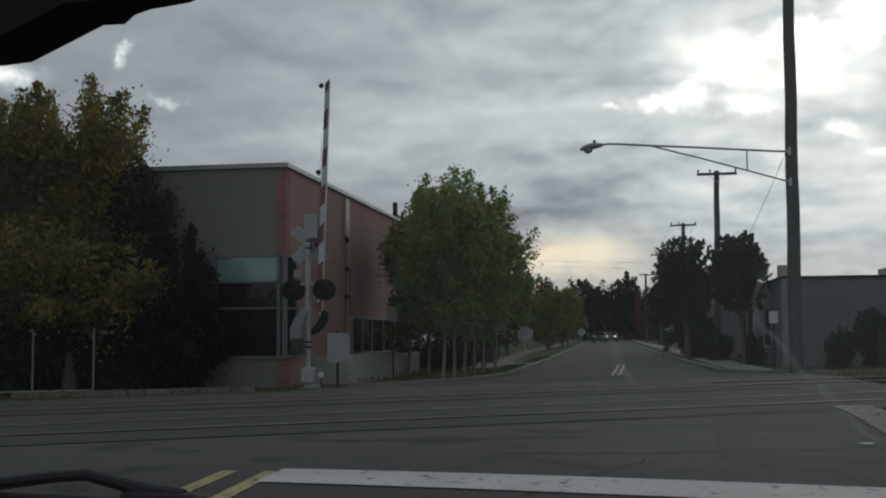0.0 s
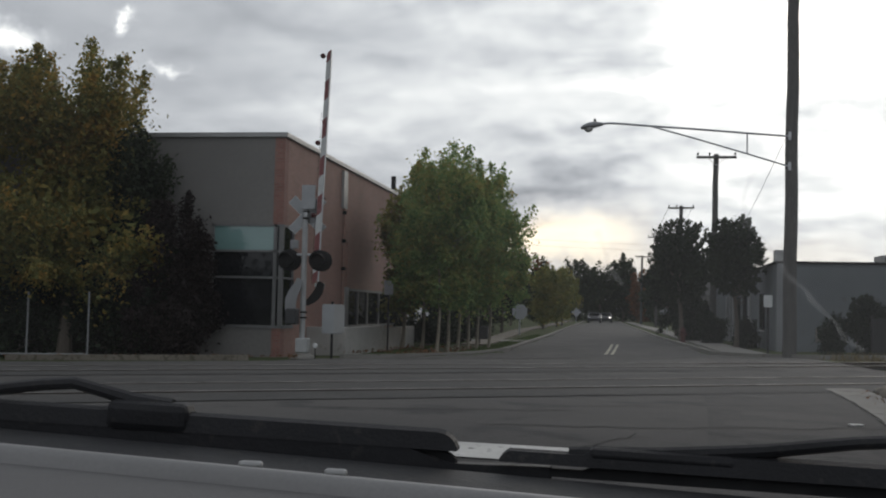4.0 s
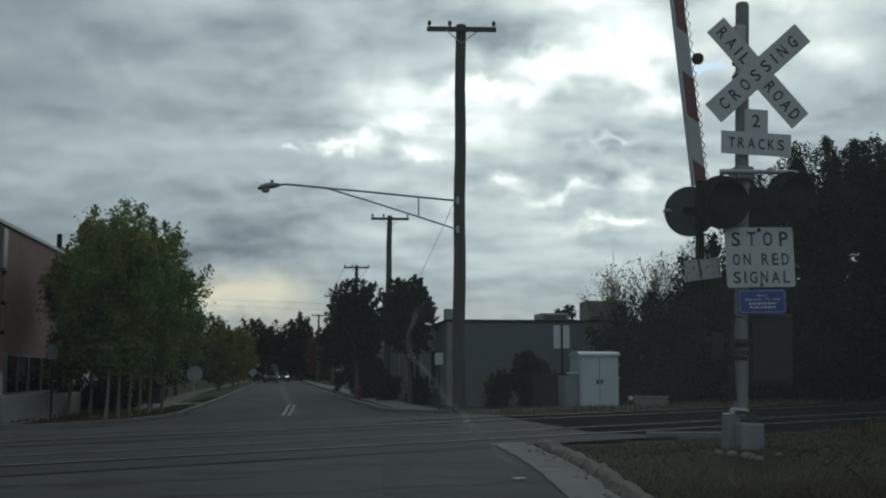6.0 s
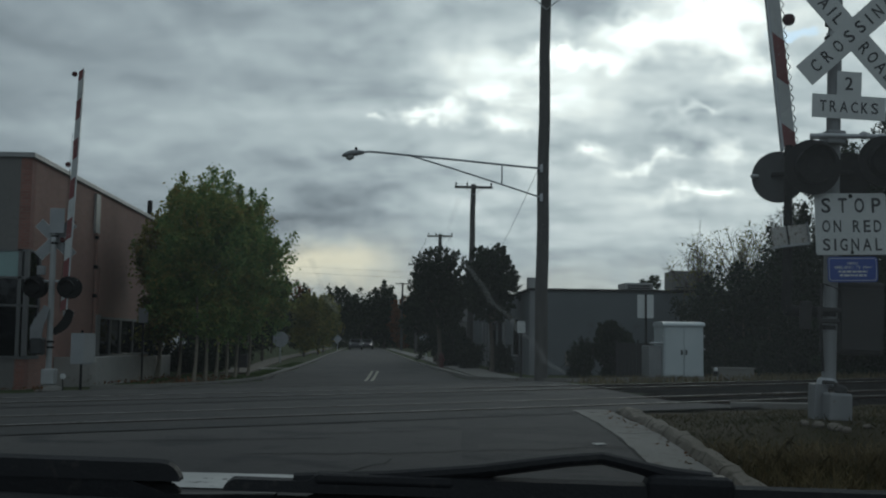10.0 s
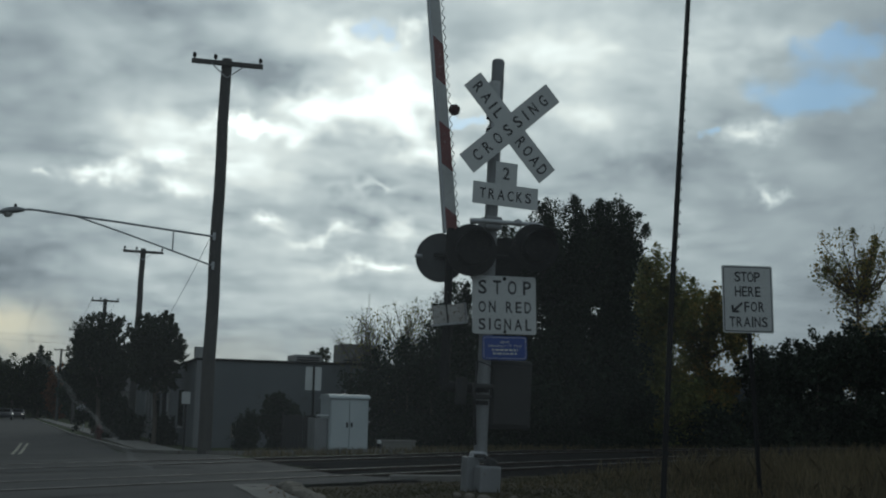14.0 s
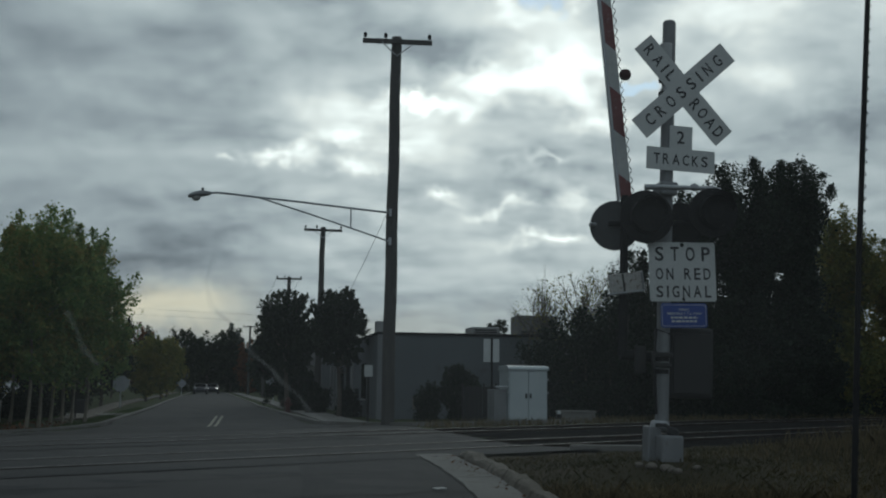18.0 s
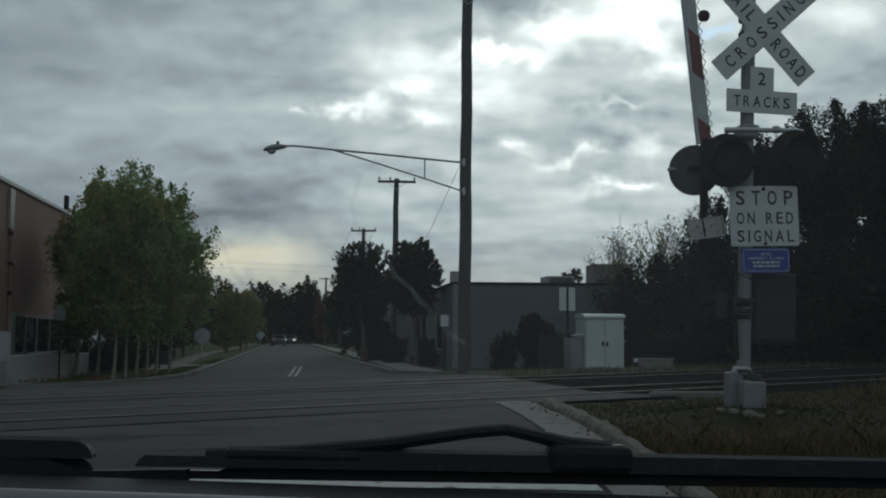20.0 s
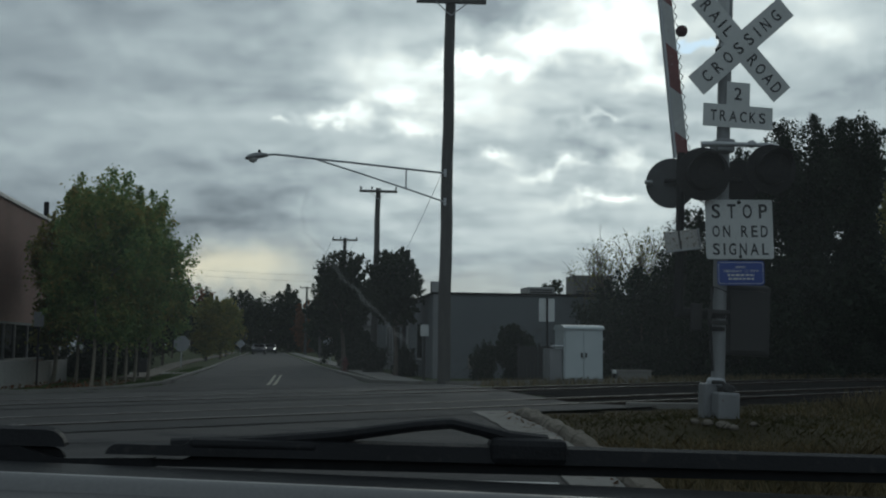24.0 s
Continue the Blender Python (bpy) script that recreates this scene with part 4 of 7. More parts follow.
# ---- the grey building on the right ----
def grey_building():
    X, Y, T = 4.93, 38.0, 0.25
    W, D = 22.0, 24.0
    e = thing("grey_building", (X, Y, 0), "long low building of grey painted block with a flat roof", "building")
    p = lambda name, mt, *b, bev=0.0, label="": part(name, boxed(*b, bev), mt, e, label)
    p("front_wall", GREY_BLOCK, 0.5, W, 0, T, -0.1, 3.22, label="plain grey wall")
    p("corner_pier", mat("pale_grey_paint", (0.2, 0.205, 0.21), (0.16, 0.165, 0.17), 1.0, 0.85), 0, 0.5, -0.03, T, -0.1, 3.22, label="paler grey corner pier")
    p("side_wall", GREY_BLOCK, 0, T, T, D, -0.1, 3.22, label="side wall with tall pale posts")
    p("rear_wall", GREY_BLOCK, T, W, D - T, D, -0.1, 3.22)
    p("end_wall", GREY_BLOCK, W - T, W, T, D - T, -0.1, 3.22)
    p("roof", CONCRETE_DARK, 0.1, W - 0.1, 0.1, D - 0.1, 2.95, 3.05)
    p("coping", BLACK_PAINT, -0.05, W + 0.05, -0.06, T + 0.02, 3.22, 3.30, bev=0.01, label="thin dark roof edge")
    p("coping", BLACK_PAINT, -0.05, T + 0.02, T + 0.02, D, 3.22, 3.30, bev=0.01)
    for y in (7.5, 14.0, 15.6, 17.1):
        p("side_post", METAL_TRIM, -0.08, 0.0, y, y + 0.35, 0.1, 2.4, label="pale door frame post")
    for y in (3.2, 9.0, 11.5):
        w = part("side_window", boxed(-0.03, 0.02, y, y + 1.4, 0.95, 1.02), METAL_TRIM, e, "dark window in the side wall")
        part("pane", boxed(-0.018, -0.004, y, y + 1.4, 1.02, 2.3), GLASS_DARK, w)
    p("chimney", METAL_TRIM, 0.0, 0.3, 0.6, 0.95, 3.05, 3.7, bev=0.01, label="small pale flue")
    p("wall_box", CONCRETE, 1.2, 1.42, -0.1, 0.0, 0.7, 1.15, bev=0.01, label="small pale meter box")
    # roof plant
    for x0, x1, z, y0, mt, lb in ((3.5, 4.5, 3.6, 1.2, METAL_TRIM, "pale rooftop air unit"), (5.4, 6.9, 4.1, 2.0, GREY_PANEL, "dark rooftop air unit")):
        u = part("rooftop_unit", boxed(x0, x1, y0, y0 + 1.2, 3.05, z, 0.03), mt, e, lb)
        for k in range(5):
            part("vent_slat", boxed(x0 + 0.1, x1 - 0.1, y0 - 0.02, y0, 3.15 + k * 0.08, 3.19 + k * 0.08), BLACK_PAINT, u)
    return e


grey_building()


# ---- lettering ----
LETTER_WIDTHS = {"I": 0.17, "L": 0.56, "E": 0.58, "F": 0.56, "T": 0.62, "A": 0.74, "O": 0.68, "2": 0.62}


def glyph(ch):
    """One capital of the built-in font as points and faces, scaled to a unit box."""
    cu = bpy.data.curves.new("letter", "FONT")
    cu.body, cu.size, cu.extrude, cu.offset, cu.resolution_u = ch, 1.0, 0.0, 0.017, 3
    tmp = new("letter", cu)
    me = bpy.data.meshes.new_from_object(tmp.evaluated_get(bpy.context.evaluated_depsgraph_get()))
    bpy.data.objects.remove(tmp)
    bpy.data.curves.remove(cu)
    co = np.array([v.co[:2] for v in me.vertices])
    faces = [tuple(p.vertices) for p in me.polygons]
    bpy.data.meshes.remove(me)
    lo, hi = co.min(0), co.max(0)
    return (co - lo) / (hi - lo) - 0.5, faces


GLYPHS = {}


def words(text, width, height, name, parent, at, material):
    """Narrow road-sign capitals, evenly spaced over width, centred at the pose at and facing its -y side."""
    ratios = [0.42 if ch == " " else LETTER_WIDTHS.get(ch, 0.64) for ch in text]
    space = (width - sum(ratios) * height) / max(1, len(text) - 1)
    x = -width / 2
    for ch, q in zip(text, ratios):
        w = q * height
        if ch != " ":
            if ch not in GLYPHS:
                GLYPHS[ch] = glyph(ch)
            co, faces = GLYPHS[ch]
            ob = new(name, sheet(name, [(x + w / 2 + float(a) * w, 0.0, float(b) * height) for a, b in co], faces, material))
            ob.parent = parent
            ob.matrix_basis = at
        x += w + space


def plate(name, w, h, parent, at, material, label="", corner=0.02, thick=0.004):
    """A flat sign plate with rounded corners in the x-z plane, facing -y."""
    bm = bmesh.new()
    pts = []
    for cx, cz, a0 in ((w / 2 - corner, h / 2 - corner, 0), (-w / 2 + corner, h / 2 - corner, 90), (-w / 2 + corner, -h / 2 + corner, 180), (w / 2 - corner, -h / 2 + corner, 270)):
        for k in range(5):
            a = radians(a0 + 22.5 * k)
            pts.append((cx + corner * math.cos(a), cz + corner * math.sin(a)))
    front = [bm.verts.new((x, -thick / 2, z)) for x, z in pts]
    back = [bm.verts.new((x, thick / 2, z)) for x, z in pts]
    bm.faces.new(front)
    bm.faces.new(back[::-1])
    for k in range(len(pts)):
        bm.faces.new((front[k], front[k - 1], back[k - 1], back[k]))
    bmesh.ops.recalc_face_normals(bm, faces=bm.faces)
    ob = part(name, bm, material, parent, label)
    ob.matrix_basis = at
    return ob


def bolt(parent, x, y, z, r=0.012):
    ob = part("bolt", lathed([(r, 0), (r, 0.008), (r * 0.6, 0.014)], 8, pose(0, 0, 0, 90, 0, 0)), BLACK_PAINT, parent)
    ob.location = (x, y, z)


# ---- railway crossing signals ----
RUSTY_PLATE = mat("pale_paint_stained_with_rust", (0.42, 0.41, 0.39), (0.33, 0.32, 0.3), 6.0, 0.75, c3=(0.11, 0.07, 0.05), spots=0.56)


def signal_light(parent, x, y, z, turn, r=0.25, shell=None):
    u = part("signal_light", lathed([(r * 0.3, 0.16), (r * 0.62, 0.13), (r * 0.66, 0.02), (r, 0.012), (r, -0.012), (r * 0.97, -0.02)], 28, pose(0, 0, 0, 90, 0, 0)), shell or BLACK_PAINT, parent, "round crossing light with a hood")
    u.matrix_basis = pose(x, y, z, 0, 0, turn)
    part("lens", lathed([(r * 0.56, 0.0), (r * 0.5, 0.02), (r * 0.3, 0.035), (0.0, 0.04)], 24, pose(0, -0.022, 0, 90, 0, 0)), RED_LENS, u, "dark red unlit lens")
    bm = bmesh.new()
    n, R = 18, r * 0.63
    rows = []
    for k in range(n + 1):
        a = radians(-25 + 230 * k / n)
        d = 0.10 + 0.2 * max(0.0, math.sin(a)) ** 0.7
        rows.append([bm.verts.new(((R + o) * math.cos(a), y_, (R + o) * math.sin(a))) for o, y_ in ((0, -0.02), (0, -d), (0.006, -d), (0.006, -0.02))])
    for a, b in zip(rows, rows[1:]):
        for j in range(4):
            bm.faces.new((a[j], a[(j + 1) % 4], b[(j + 1) % 4], b[j]))
    bmesh.ops.recalc_face_normals(bm, faces=bm.faces)
    part("hood", bm, BLACK_PAINT, u)
    return u


def gate_arm(parent, x0, z0, x1, z1, y):
    """A raised gate arm with red and white bands, its cable and its lamps."""
    v = Vector((x1 - x0, 0, z1 - z0))
    length = v.length
    m = pose(x0, y, z0, 0, math.degrees(math.atan2(v.x, v.z)), 0)
    arm = part("gate_arm", boxed(-0.07, -0.05, -0.03, 0.03, 0, length), STEEL, parent, "raised gate arm banded in red and white")
    arm.matrix_basis = m
    n = int(length / 0.42)
    for k in range(n + 1):
        a, b = max(0.0, (k - 0.5) * length / n), min(length, (k + 0.5) * length / n)
        bm = bmesh.new()
        sl, t = -0.05, 1.0 - 0.35 * k / n
        vs = []
        for yy in (-0.012, 0.012):
            for px, pz in ((-0.05, a - sl), (0.072 * t, a + sl), (0.072 * t, b + sl), (-0.05, b - sl)):
                vs.append(bm.verts.new((px, yy, pz)))
        for q in ((0, 1, 2, 3), (7, 6, 5, 4), (0, 4, 5, 1), (1, 5, 6, 2), (2, 6, 7, 3), (3, 7, 4, 0)):
            bm.faces.new([vs[i] for i in q])
        bmesh.ops.recalc_face_normals(bm, faces=bm.faces)
        part("arm_band", bm, WHITE_BAND if k % 2 else RED_BAND, arm)
    pts = []
    for k in range(int(length / 0.02)):
        pts.append((0.088 + 0.014 * math.cos(k * 1.25), 0.014 * math.sin(k * 1.25), k * 0.02))
    part("cable", tubed(pts[:190], 0.005, 4), BLACK_PAINT, arm, "coiled black cable")
    for f in (0.285, 0.6, 0.985):
        l = part("arm_lamp", lathed([(0.02, -0.05), (0.05, -0.035), (0.06, 0.0), (0.05, 0.035), (0.02, 0.05)], 14, pose(0.135, 0, 0, 90, 0, 0)), RED_LENS, arm, "small round red arm lamp")
        l.location = (0, 0, f * length if f < 0.9 else length - 0.1)
    return arm


def railroad_signal(at, lean, label, height=4.36, signs=True, arm=(-0.36, 2.55, -0.92, 6.9), group="crossing signals", turn=0.0):
    e = thing("crossing_signal", (0, 0, 0), label, "crossing signal", group)
    steel = STEEL_PAINT if signs else STEEL_PALE
    e.matrix_basis = pose(*at, 0, 0, turn) @ pose(0, 0, 0, 0, lean, 0)
    part("foundation", boxed(-0.15, 0.18, -0.26, 0.2, -0.4, -0.015, 0.03) if signs else boxed(-0.16, 0.26, -0.31, 0.22, -0.4, 0.015, 0.04), CONCRETE_DARK, e, "rough concrete footing")
    part("mast", tubed([(0.018, 0, 0.35), (0.018, 0, height - 0.02), (0.018, 0, height)], [0.064, 0.064, 0.05], 16), steel, e, "silver painted steel mast")
    if signs:
        part("base_box", boxed(-0.145, -0.012, -0.08, 0.08, -0.02, 0.385, 0.015), STEEL_PAINT, e, "grey cast junction box")
        part("base_box", boxed(-0.08, 0.137, -0.27, -0.085, -0.04, 0.31, 0.022), STEEL_PAINT, e, "grey cast junction box")
        part("base_collar", lathed([(0.085, 0.36), (0.095, 0.375), (0.085, 0.42), (0.07, 0.44)], 16), STEEL, e)
    else:
        part("base_box", boxed(-0.14, 0.14, -0.14, 0.14, 0.12, 0.45, 0.03), steel, e, "pale cast base")
        part("base_collar", lathed([(0.3, 0.0), (0.26, 0.06), (0.12, 0.12), (0.1, 0.14)], 16), CONCRETE, e)
    for z in (0.9, 1.02, height - 0.75, height - 0.6):
        part("clamp", lathed([(0.066, -0.02), (0.078, -0.02), (0.078, 0.02), (0.066, 0.02)], 14, pose(0, 0, z)), BLACK_PAINT, e)
    # crossbuck
    cx, cz, cy = (0.14 if signs else 0.0), (3.643 if signs else 3.2), -0.09
    ends = ("CROSSING",), ("RAIL", "ROAD")
    for k, (ang, y, text) in enumerate(((43.7, cy - 0.012, ends[0]), (-46.3, cy, ends[1]))):
        blade = plate("crossbuck_blade", 1.24 if signs else 1.02, 0.232, e, pose(cx, y, cz) @ pose(0, 0, 0, 0, -ang, 0), SIGN_WHITE, "white crossbuck blade with black letters", 0.006)
        if len(text) == 1:
            words(text[0], 1.02, 0.12, "letter", blade, pose(0, -0.005, 0), SIGN_BLACK)
        else:
            words(text[0], 0.4, 0.12, "letter", blade, pose(-0.355, -0.005, 0), SIGN_BLACK)
            words(text[1], 0.43, 0.12, "letter", blade, pose(0.355, -0.005, 0), SIGN_BLACK)
        part("blade_back", boxed(-0.6 if signs else -0.5, 0.6 if signs else 0.5, 0.004, 0.010, -0.105, 0.105), SIGN_BACK, blade)
    part("crossbuck_bracket", boxed(-0.04, cx + 0.04, -0.09, 0.075, cz - 0.04, cz + 0.04, 0.005), STEEL, e)
    if signs:
        pl = plate("track_plate", 0.233, 0.228, e, pose(0.127, -0.085, 3.171, 0, 0.5, 0), SIGN_WHITE, "white number plate with a black 2", 0.004)
        words("2", 0.085, 0.125, "letter", pl, pose(0, -0.004, 0), SIGN_BLACK)
        pl = plate("track_plate", 0.70, 0.222, e, pose(0.125, -0.09, 2.947, 0, 0.3, 0), SIGN_WHITE, "white plate lettered with the word tracks", 0.006)
        words("TRACKS", 0.555, 0.105, "letter", pl, pose(0, -0.004, 0), SIGN_BLACK)
        pl = plate("stop_plate", 0.672, 0.568, e, pose(0.16, -0.10, 1.857, 0, -3.2, 0), SIGN_WHITE, "white square sign with three lines of black letters", 0.025)
        for t, w, h, z, dx in (("STOP", 0.56, 0.138, 0.172, 0.005), ("ON RED", 0.556, 0.112, -0.02, 0.005), ("SIGNAL", 0.556, 0.113, -0.19, 0.005)):
            words(t, w, h, "letter", pl, pose(dx, -0.004, z), SIGN_BLACK)
        bolt(pl, 0.0, -0.003, 0.258, 0.02)
        bolt(pl, 0.0, -0.003, -0.262, 0.016)
        pl = plate("notice_plate", 0.468, 0.232, e, pose(0.185, -0.095, 1.44, 0, -3.0, 0), SIGN_BLUE, "blue emergency notice with white writing", 0.03)
        rim = plate("plate_rim", 0.445, 0.205, pl, pose(0, -0.0028, 0), SIGN_WHITE, "", 0.025, 0.001)
        plate("plate_face", 0.437, 0.197, pl, pose(0, -0.0037, 0), SIGN_BLUE, "", 0.022, 0.001)
        words("REPORT", 0.1, 0.022, "letter", pl, pose(0, -0.0048, 0.055), SIGN_WHITE)
        words("EMERGENCY TO", 0.24, 0.024, "letter", pl, pose(-0.05, -0.0048, 0.018), SIGN_WHITE)
        part("plain_mark", tubed([(0.10, -0.005, 0.008), (0.098, -0.005, 0.024), (0.118, -0.005, 0.028), (0.128, -0.005, 0.010), (0.142, -0.005, 0.026), (0.156, -0.005, 0.012), (0.172, -0.005, 0.026)], 0.004, 5), SIGN_WHITE, pl, "plain white mark")
        for z, w in ((-0.02, 0.27), (-0.055, 0.25)):
            x = -w / 2
            while x < w / 2:
                l = random.uniform(0.02, 0.05)
                part("text_bar", boxed(x, min(x + l, w / 2), -0.0056, -0.0044, z - 0.009, z + 0.009), SIGN_WHITE, pl)
                x += l + 0.012
        # lights
        part("crossarm", tubed([(-0.24, -0.10, 2.65), (-0.09, -0.13, 2.66), (0.22, -0.16, 2.666), (0.42, -0.16, 2.678), (0.49, -0.16, 2.665), (0.515, -0.16, 2.62)], [0.03, 0.026, 0.022, 0.022, 0.03, 0.034], 10), STEEL, e, "pale pipe crossarm")
        part("crossarm_clamp", boxed(-0.09, 0.09, -0.14, 0.09, 2.59, 2.72, 0.02), STEEL_PAINT, e)
        part("crossarm_cap", lathed([(0.02, 0), (0.045, 0.02), (0.045, 0.05), (0.02, 0.07)], 10, pose(0.24, -0.16, 2.64)), STEEL, e)
        signal_light(e, -0.245, -0.18, 2.35, -7, 0.255)
        signal_light(e, 0.43, -0.18, 2.44, -6, 0.24)
        signal_light(e, -0.36, 0.38, 2.335, 158, 0.25, DISC_GREY)
        part("light_latch", tubed([(-0.58, 0.33, 2.32), (-0.645, 0.31, 2.315)], 0.022, 8), STEEL, e)
        signal_light(e, 0.30, 0.30, 2.38, 158, 0.22)
        part("rear_crossarm", tubed([(-0.46, 0.30, 2.34), (0.0, 0.16, 2.36), (0.30, 0.22, 2.38)], 0.026, 8), BLACK_PAINT, e)
        # clamps and fittings halfway up the mast
        for z, w in ((0.96, 0.1), (1.06, 0.12)):
            part("mast_fitting", boxed(-w, w * 0.75, -0.095, -0.05, z - 0.022, z + 0.022, 0.012), MACHINE, e)
        part("mast_fitting", tubed([(-0.1, -0.07, 0.93), (-0.115, -0.08, 1.0), (-0.09, -0.08, 1.09)], 0.018, 8), MACHINE, e)
        part("base_fitting", lathed([(0.03, -0.02), (0.06, 0.0), (0.06, 0.05), (0.035, 0.07)], 12, pose(0.05, -0.17, 0.315, 0, 20, 0)), MACHINE, e)
        part("base_fitting", tubed([(-0.08, -0.1, 0.4), (0.0, -0.15, 0.4), (0.08, -0.17, 0.34)], 0.018, 8), MACHINE, e)
        # gate machine, counterweights
        part("gate_machine", boxed(0.10, 0.56, 0.05, 0.48, 0.66, 1.34, 0.03), MACHINE, e, "dull grey gate machine box")
        part("machine_door", boxed(0.14, 0.52, 0.03, 0.05, 0.70, 1.28, 0.008), MACHINE, e)
        part("machine_shaft", tubed([(-0.32, 0.25, 1.05), (0.62, 0.25, 1.05)], 0.05, 12), BLACK_PAINT, e)
        w = part("counterweight", boxed(-0.165, 0.165, 0.0, 0.03, -0.085, 0.09, 0.006), RUSTY_PLATE, e, "pale counterweight plate stained with rust")
        w.matrix_basis = pose(-0.363, 0.02, 1.735, 0, -9.5, 0)
        part("weight_edge", boxed(-0.175, 0.175, -0.02, 0.05, -0.105, -0.085, 0.005), STEEL, w)
        part("weight_edge", boxed(0.165, 0.178, -0.02, 0.05, -0.085, 0.095, 0.004), STEEL, w)
        part("weight_rib", boxed(-0.03, -0.018, -0.012, 0.0, -0.085, 0.09), MACHINE, w)
        part("arm_bracket", tubed([(-0.30, 0.25, 1.05), (-0.32, 0.2, 1.7), (-0.36, 0.12, 2.6)], [0.05, 0.045, 0.04], 8), BLACK_PAINT, e)
        part("side_plate", boxed(-0.22, -0.11, 0.1, 0.14, 0.88, 1.14, 0.01), MACHINE, e)
        part("mast_cable", tubed([(-0.06, -0.06, 0.5), (-0.09, -0.07, 0.9), (-0.075, -0.06, 1.3), (0.09, -0.05, 1.25), (0.1, -0.06, 0.95)], 0.012, 6), BLACK_PAINT, e)
        part("mast_band", lathed([(0.066, -0.09), (0.07, -0.09), (0.07, 0.09), (0.066, 0.09)], 14, pose(0, 0, 4.03)), WHITE_BAND, e)
        gate_arm(e, *arm, 0.12)
    else:
        part("crossarm", tubed([(-0.5, -0.05, 2.3), (0.5, -0.05, 2.3)], 0.03, 8), STEEL, e)
        signal_light(e, -0.355, -0.12, 2.17, 0, 0.235)
        signal_light(e, 0.355, -0.12, 2.17, 0, 0.235)
        signal_light(e, -0.355, 0.12, 2.17, 180, 0.235)
        signal_light(e, 0.355, 0.12, 2.17, 180, 0.235)
        part("gate_machine", boxed(0.06, 0.3, 0.1, 0.42, 0.75, 1.1, 0.03), DISC_GREY, e, "grey gate machine box")
        part("upper_plate", boxed(-0.22, 0.09, 0.085, 0.093, 3.32, 3.85, 0.003), SIGN_BACK, e, "bare rectangular sign back above the crossbuck")
        # swept counterweight arms
        for y, path, wd in ((0.16, [(0.2, 0.78), (0.25, 1.0), (0.25, 1.25), (0.2, 1.42), (0.1, 1.6), (0.04, 1.75)], [0.2, 0.24, 0.24, 0.2, 0.16, 0.12]),
                            (-0.2, [(0.02, 1.2), (-0.1, 1.27), (-0.2, 1.36), (-0.28, 1.48), (-0.32, 1.6), (-0.34, 1.7)], [0.12, 0.15, 0.17, 0.17, 0.16, 0.15])):
            bm = bmesh.new()
            rows = []
            for (px, pz), w in zip(path, wd):
                rows.append([bm.verts.new((px + dx, y + dy, pz + dz)) for dx, dz, dy in ((-w / 2, -w * 0.3, 0), (w / 2, w * 0.3, 0), (w / 2, w * 0.3, 0.05), (-w / 2, -w * 0.3, 0.05))])
            for a, b in zip(rows, rows[1:]):
                for j in range(4):
                    bm.faces.new((a[j], a[(j + 1) % 4], b[(j + 1) % 4], b[j]))
            bm.faces.new(rows[0])
            bm.faces.new(rows[-1][::-1])
            bmesh.ops.recalc_face_normals(bm, faces=bm.faces)
            part("counterweight_arm", bm, STEEL_PAINT if y > 0 else BLACK_PAINT, e, "curved grey counterweight arm")
        part("weight_plate", boxed(-0.4, -0.18, -0.26, -0.21, 1.58, 1.68, 0.005), SIGN_WHITE, e)
        part("mounting_box", boxed(0.14, 0.32, 0.02, 0.12, 2.42, 2.62, 0.02), STEEL_PAINT, e)
        gate_arm(e, *arm, 0.1)
    return e


railroad_signal((4.05, 10.25, 0.72), 2.0, "silver railway crossing signal with white crossbuck, stop plate and raised gate", group="railway crossing signals")
railroad_signal((-7.03, 24.4, 0.33), 0.0, "pale railway crossing signal seen from behind, its striped gate raised", 3.86, False,
                (-0.28, 1.7, -0.45, 6.85), "railway crossing signals", 180)


# ---- utility poles ----
def utility_pole(at, height, lean=0.0, arm=1.85, label="weathered wooden utility pole with a single crossarm", r0=0.17, r1=0.125, arm_turn=-6):
    e = thing("utility_pole", (0, 0, 0), label, "utility pole", "utility poles along the street")
    e.matrix_basis = pose(*at, 0, lean, 0)
    n = 12
    part("pole", tubed([(0.012 * math.sin(k * 1.7), 0, -0.3 + (height + 0.3) * k / n) for k in range(n + 1)], [r0 + (r1 - r0) * k / n for k in range(n + 1)], 14), WOOD_POLE, e)
    a = part("crossarm", boxed(-arm / 2, arm / 2, -0.05, 0.05, -0.06, 0.06, 0.01), WOOD_POLE, e, "wooden crossarm")
    a.matrix_basis = pose(0, -r1 - 0.05, height - 0.17, 0, 0, arm_turn)
    for x in (-arm / 2 + 0.07, -arm * 0.17, arm / 2 - 0.07):
        part("insulator", lathed([(0.012, 0.06), (0.012, 0.1), (0.05, 0.11), (0.045, 0.15), (0.055, 0.16), (0.04, 0.21), (0.015, 0.23)], 10, pose(x, 0, 0)), BLACK_PAINT, a, "dark insulator")
    for s in (-1, 1):
        b = part("brace", tubed([(s * 0.42, -r1 - 0.09, height - 0.22), (0, -r1 - 0.02, height - 0.55)], 0.014, 6), STEEL, e)
    return e


utility_pole((4.06, 29.1, 0.45), 10.3, 0.5, label="tall weathered wooden utility pole carrying a street lamp arm", r0=0.175, r1=0.135)
utility_pole((4.16, 54.65, 0.3), 8.85, 0.8)
utility_pole((3.97, 80.7, 0.28), 8.9, 0.0, 1.8)
utility_pole((3.4, 118.0, 0.25), 9.4, 0.0, 1.8)
utility_pole((2.4, 150.0, 0.25), 9.0, 0.5, 1.8)


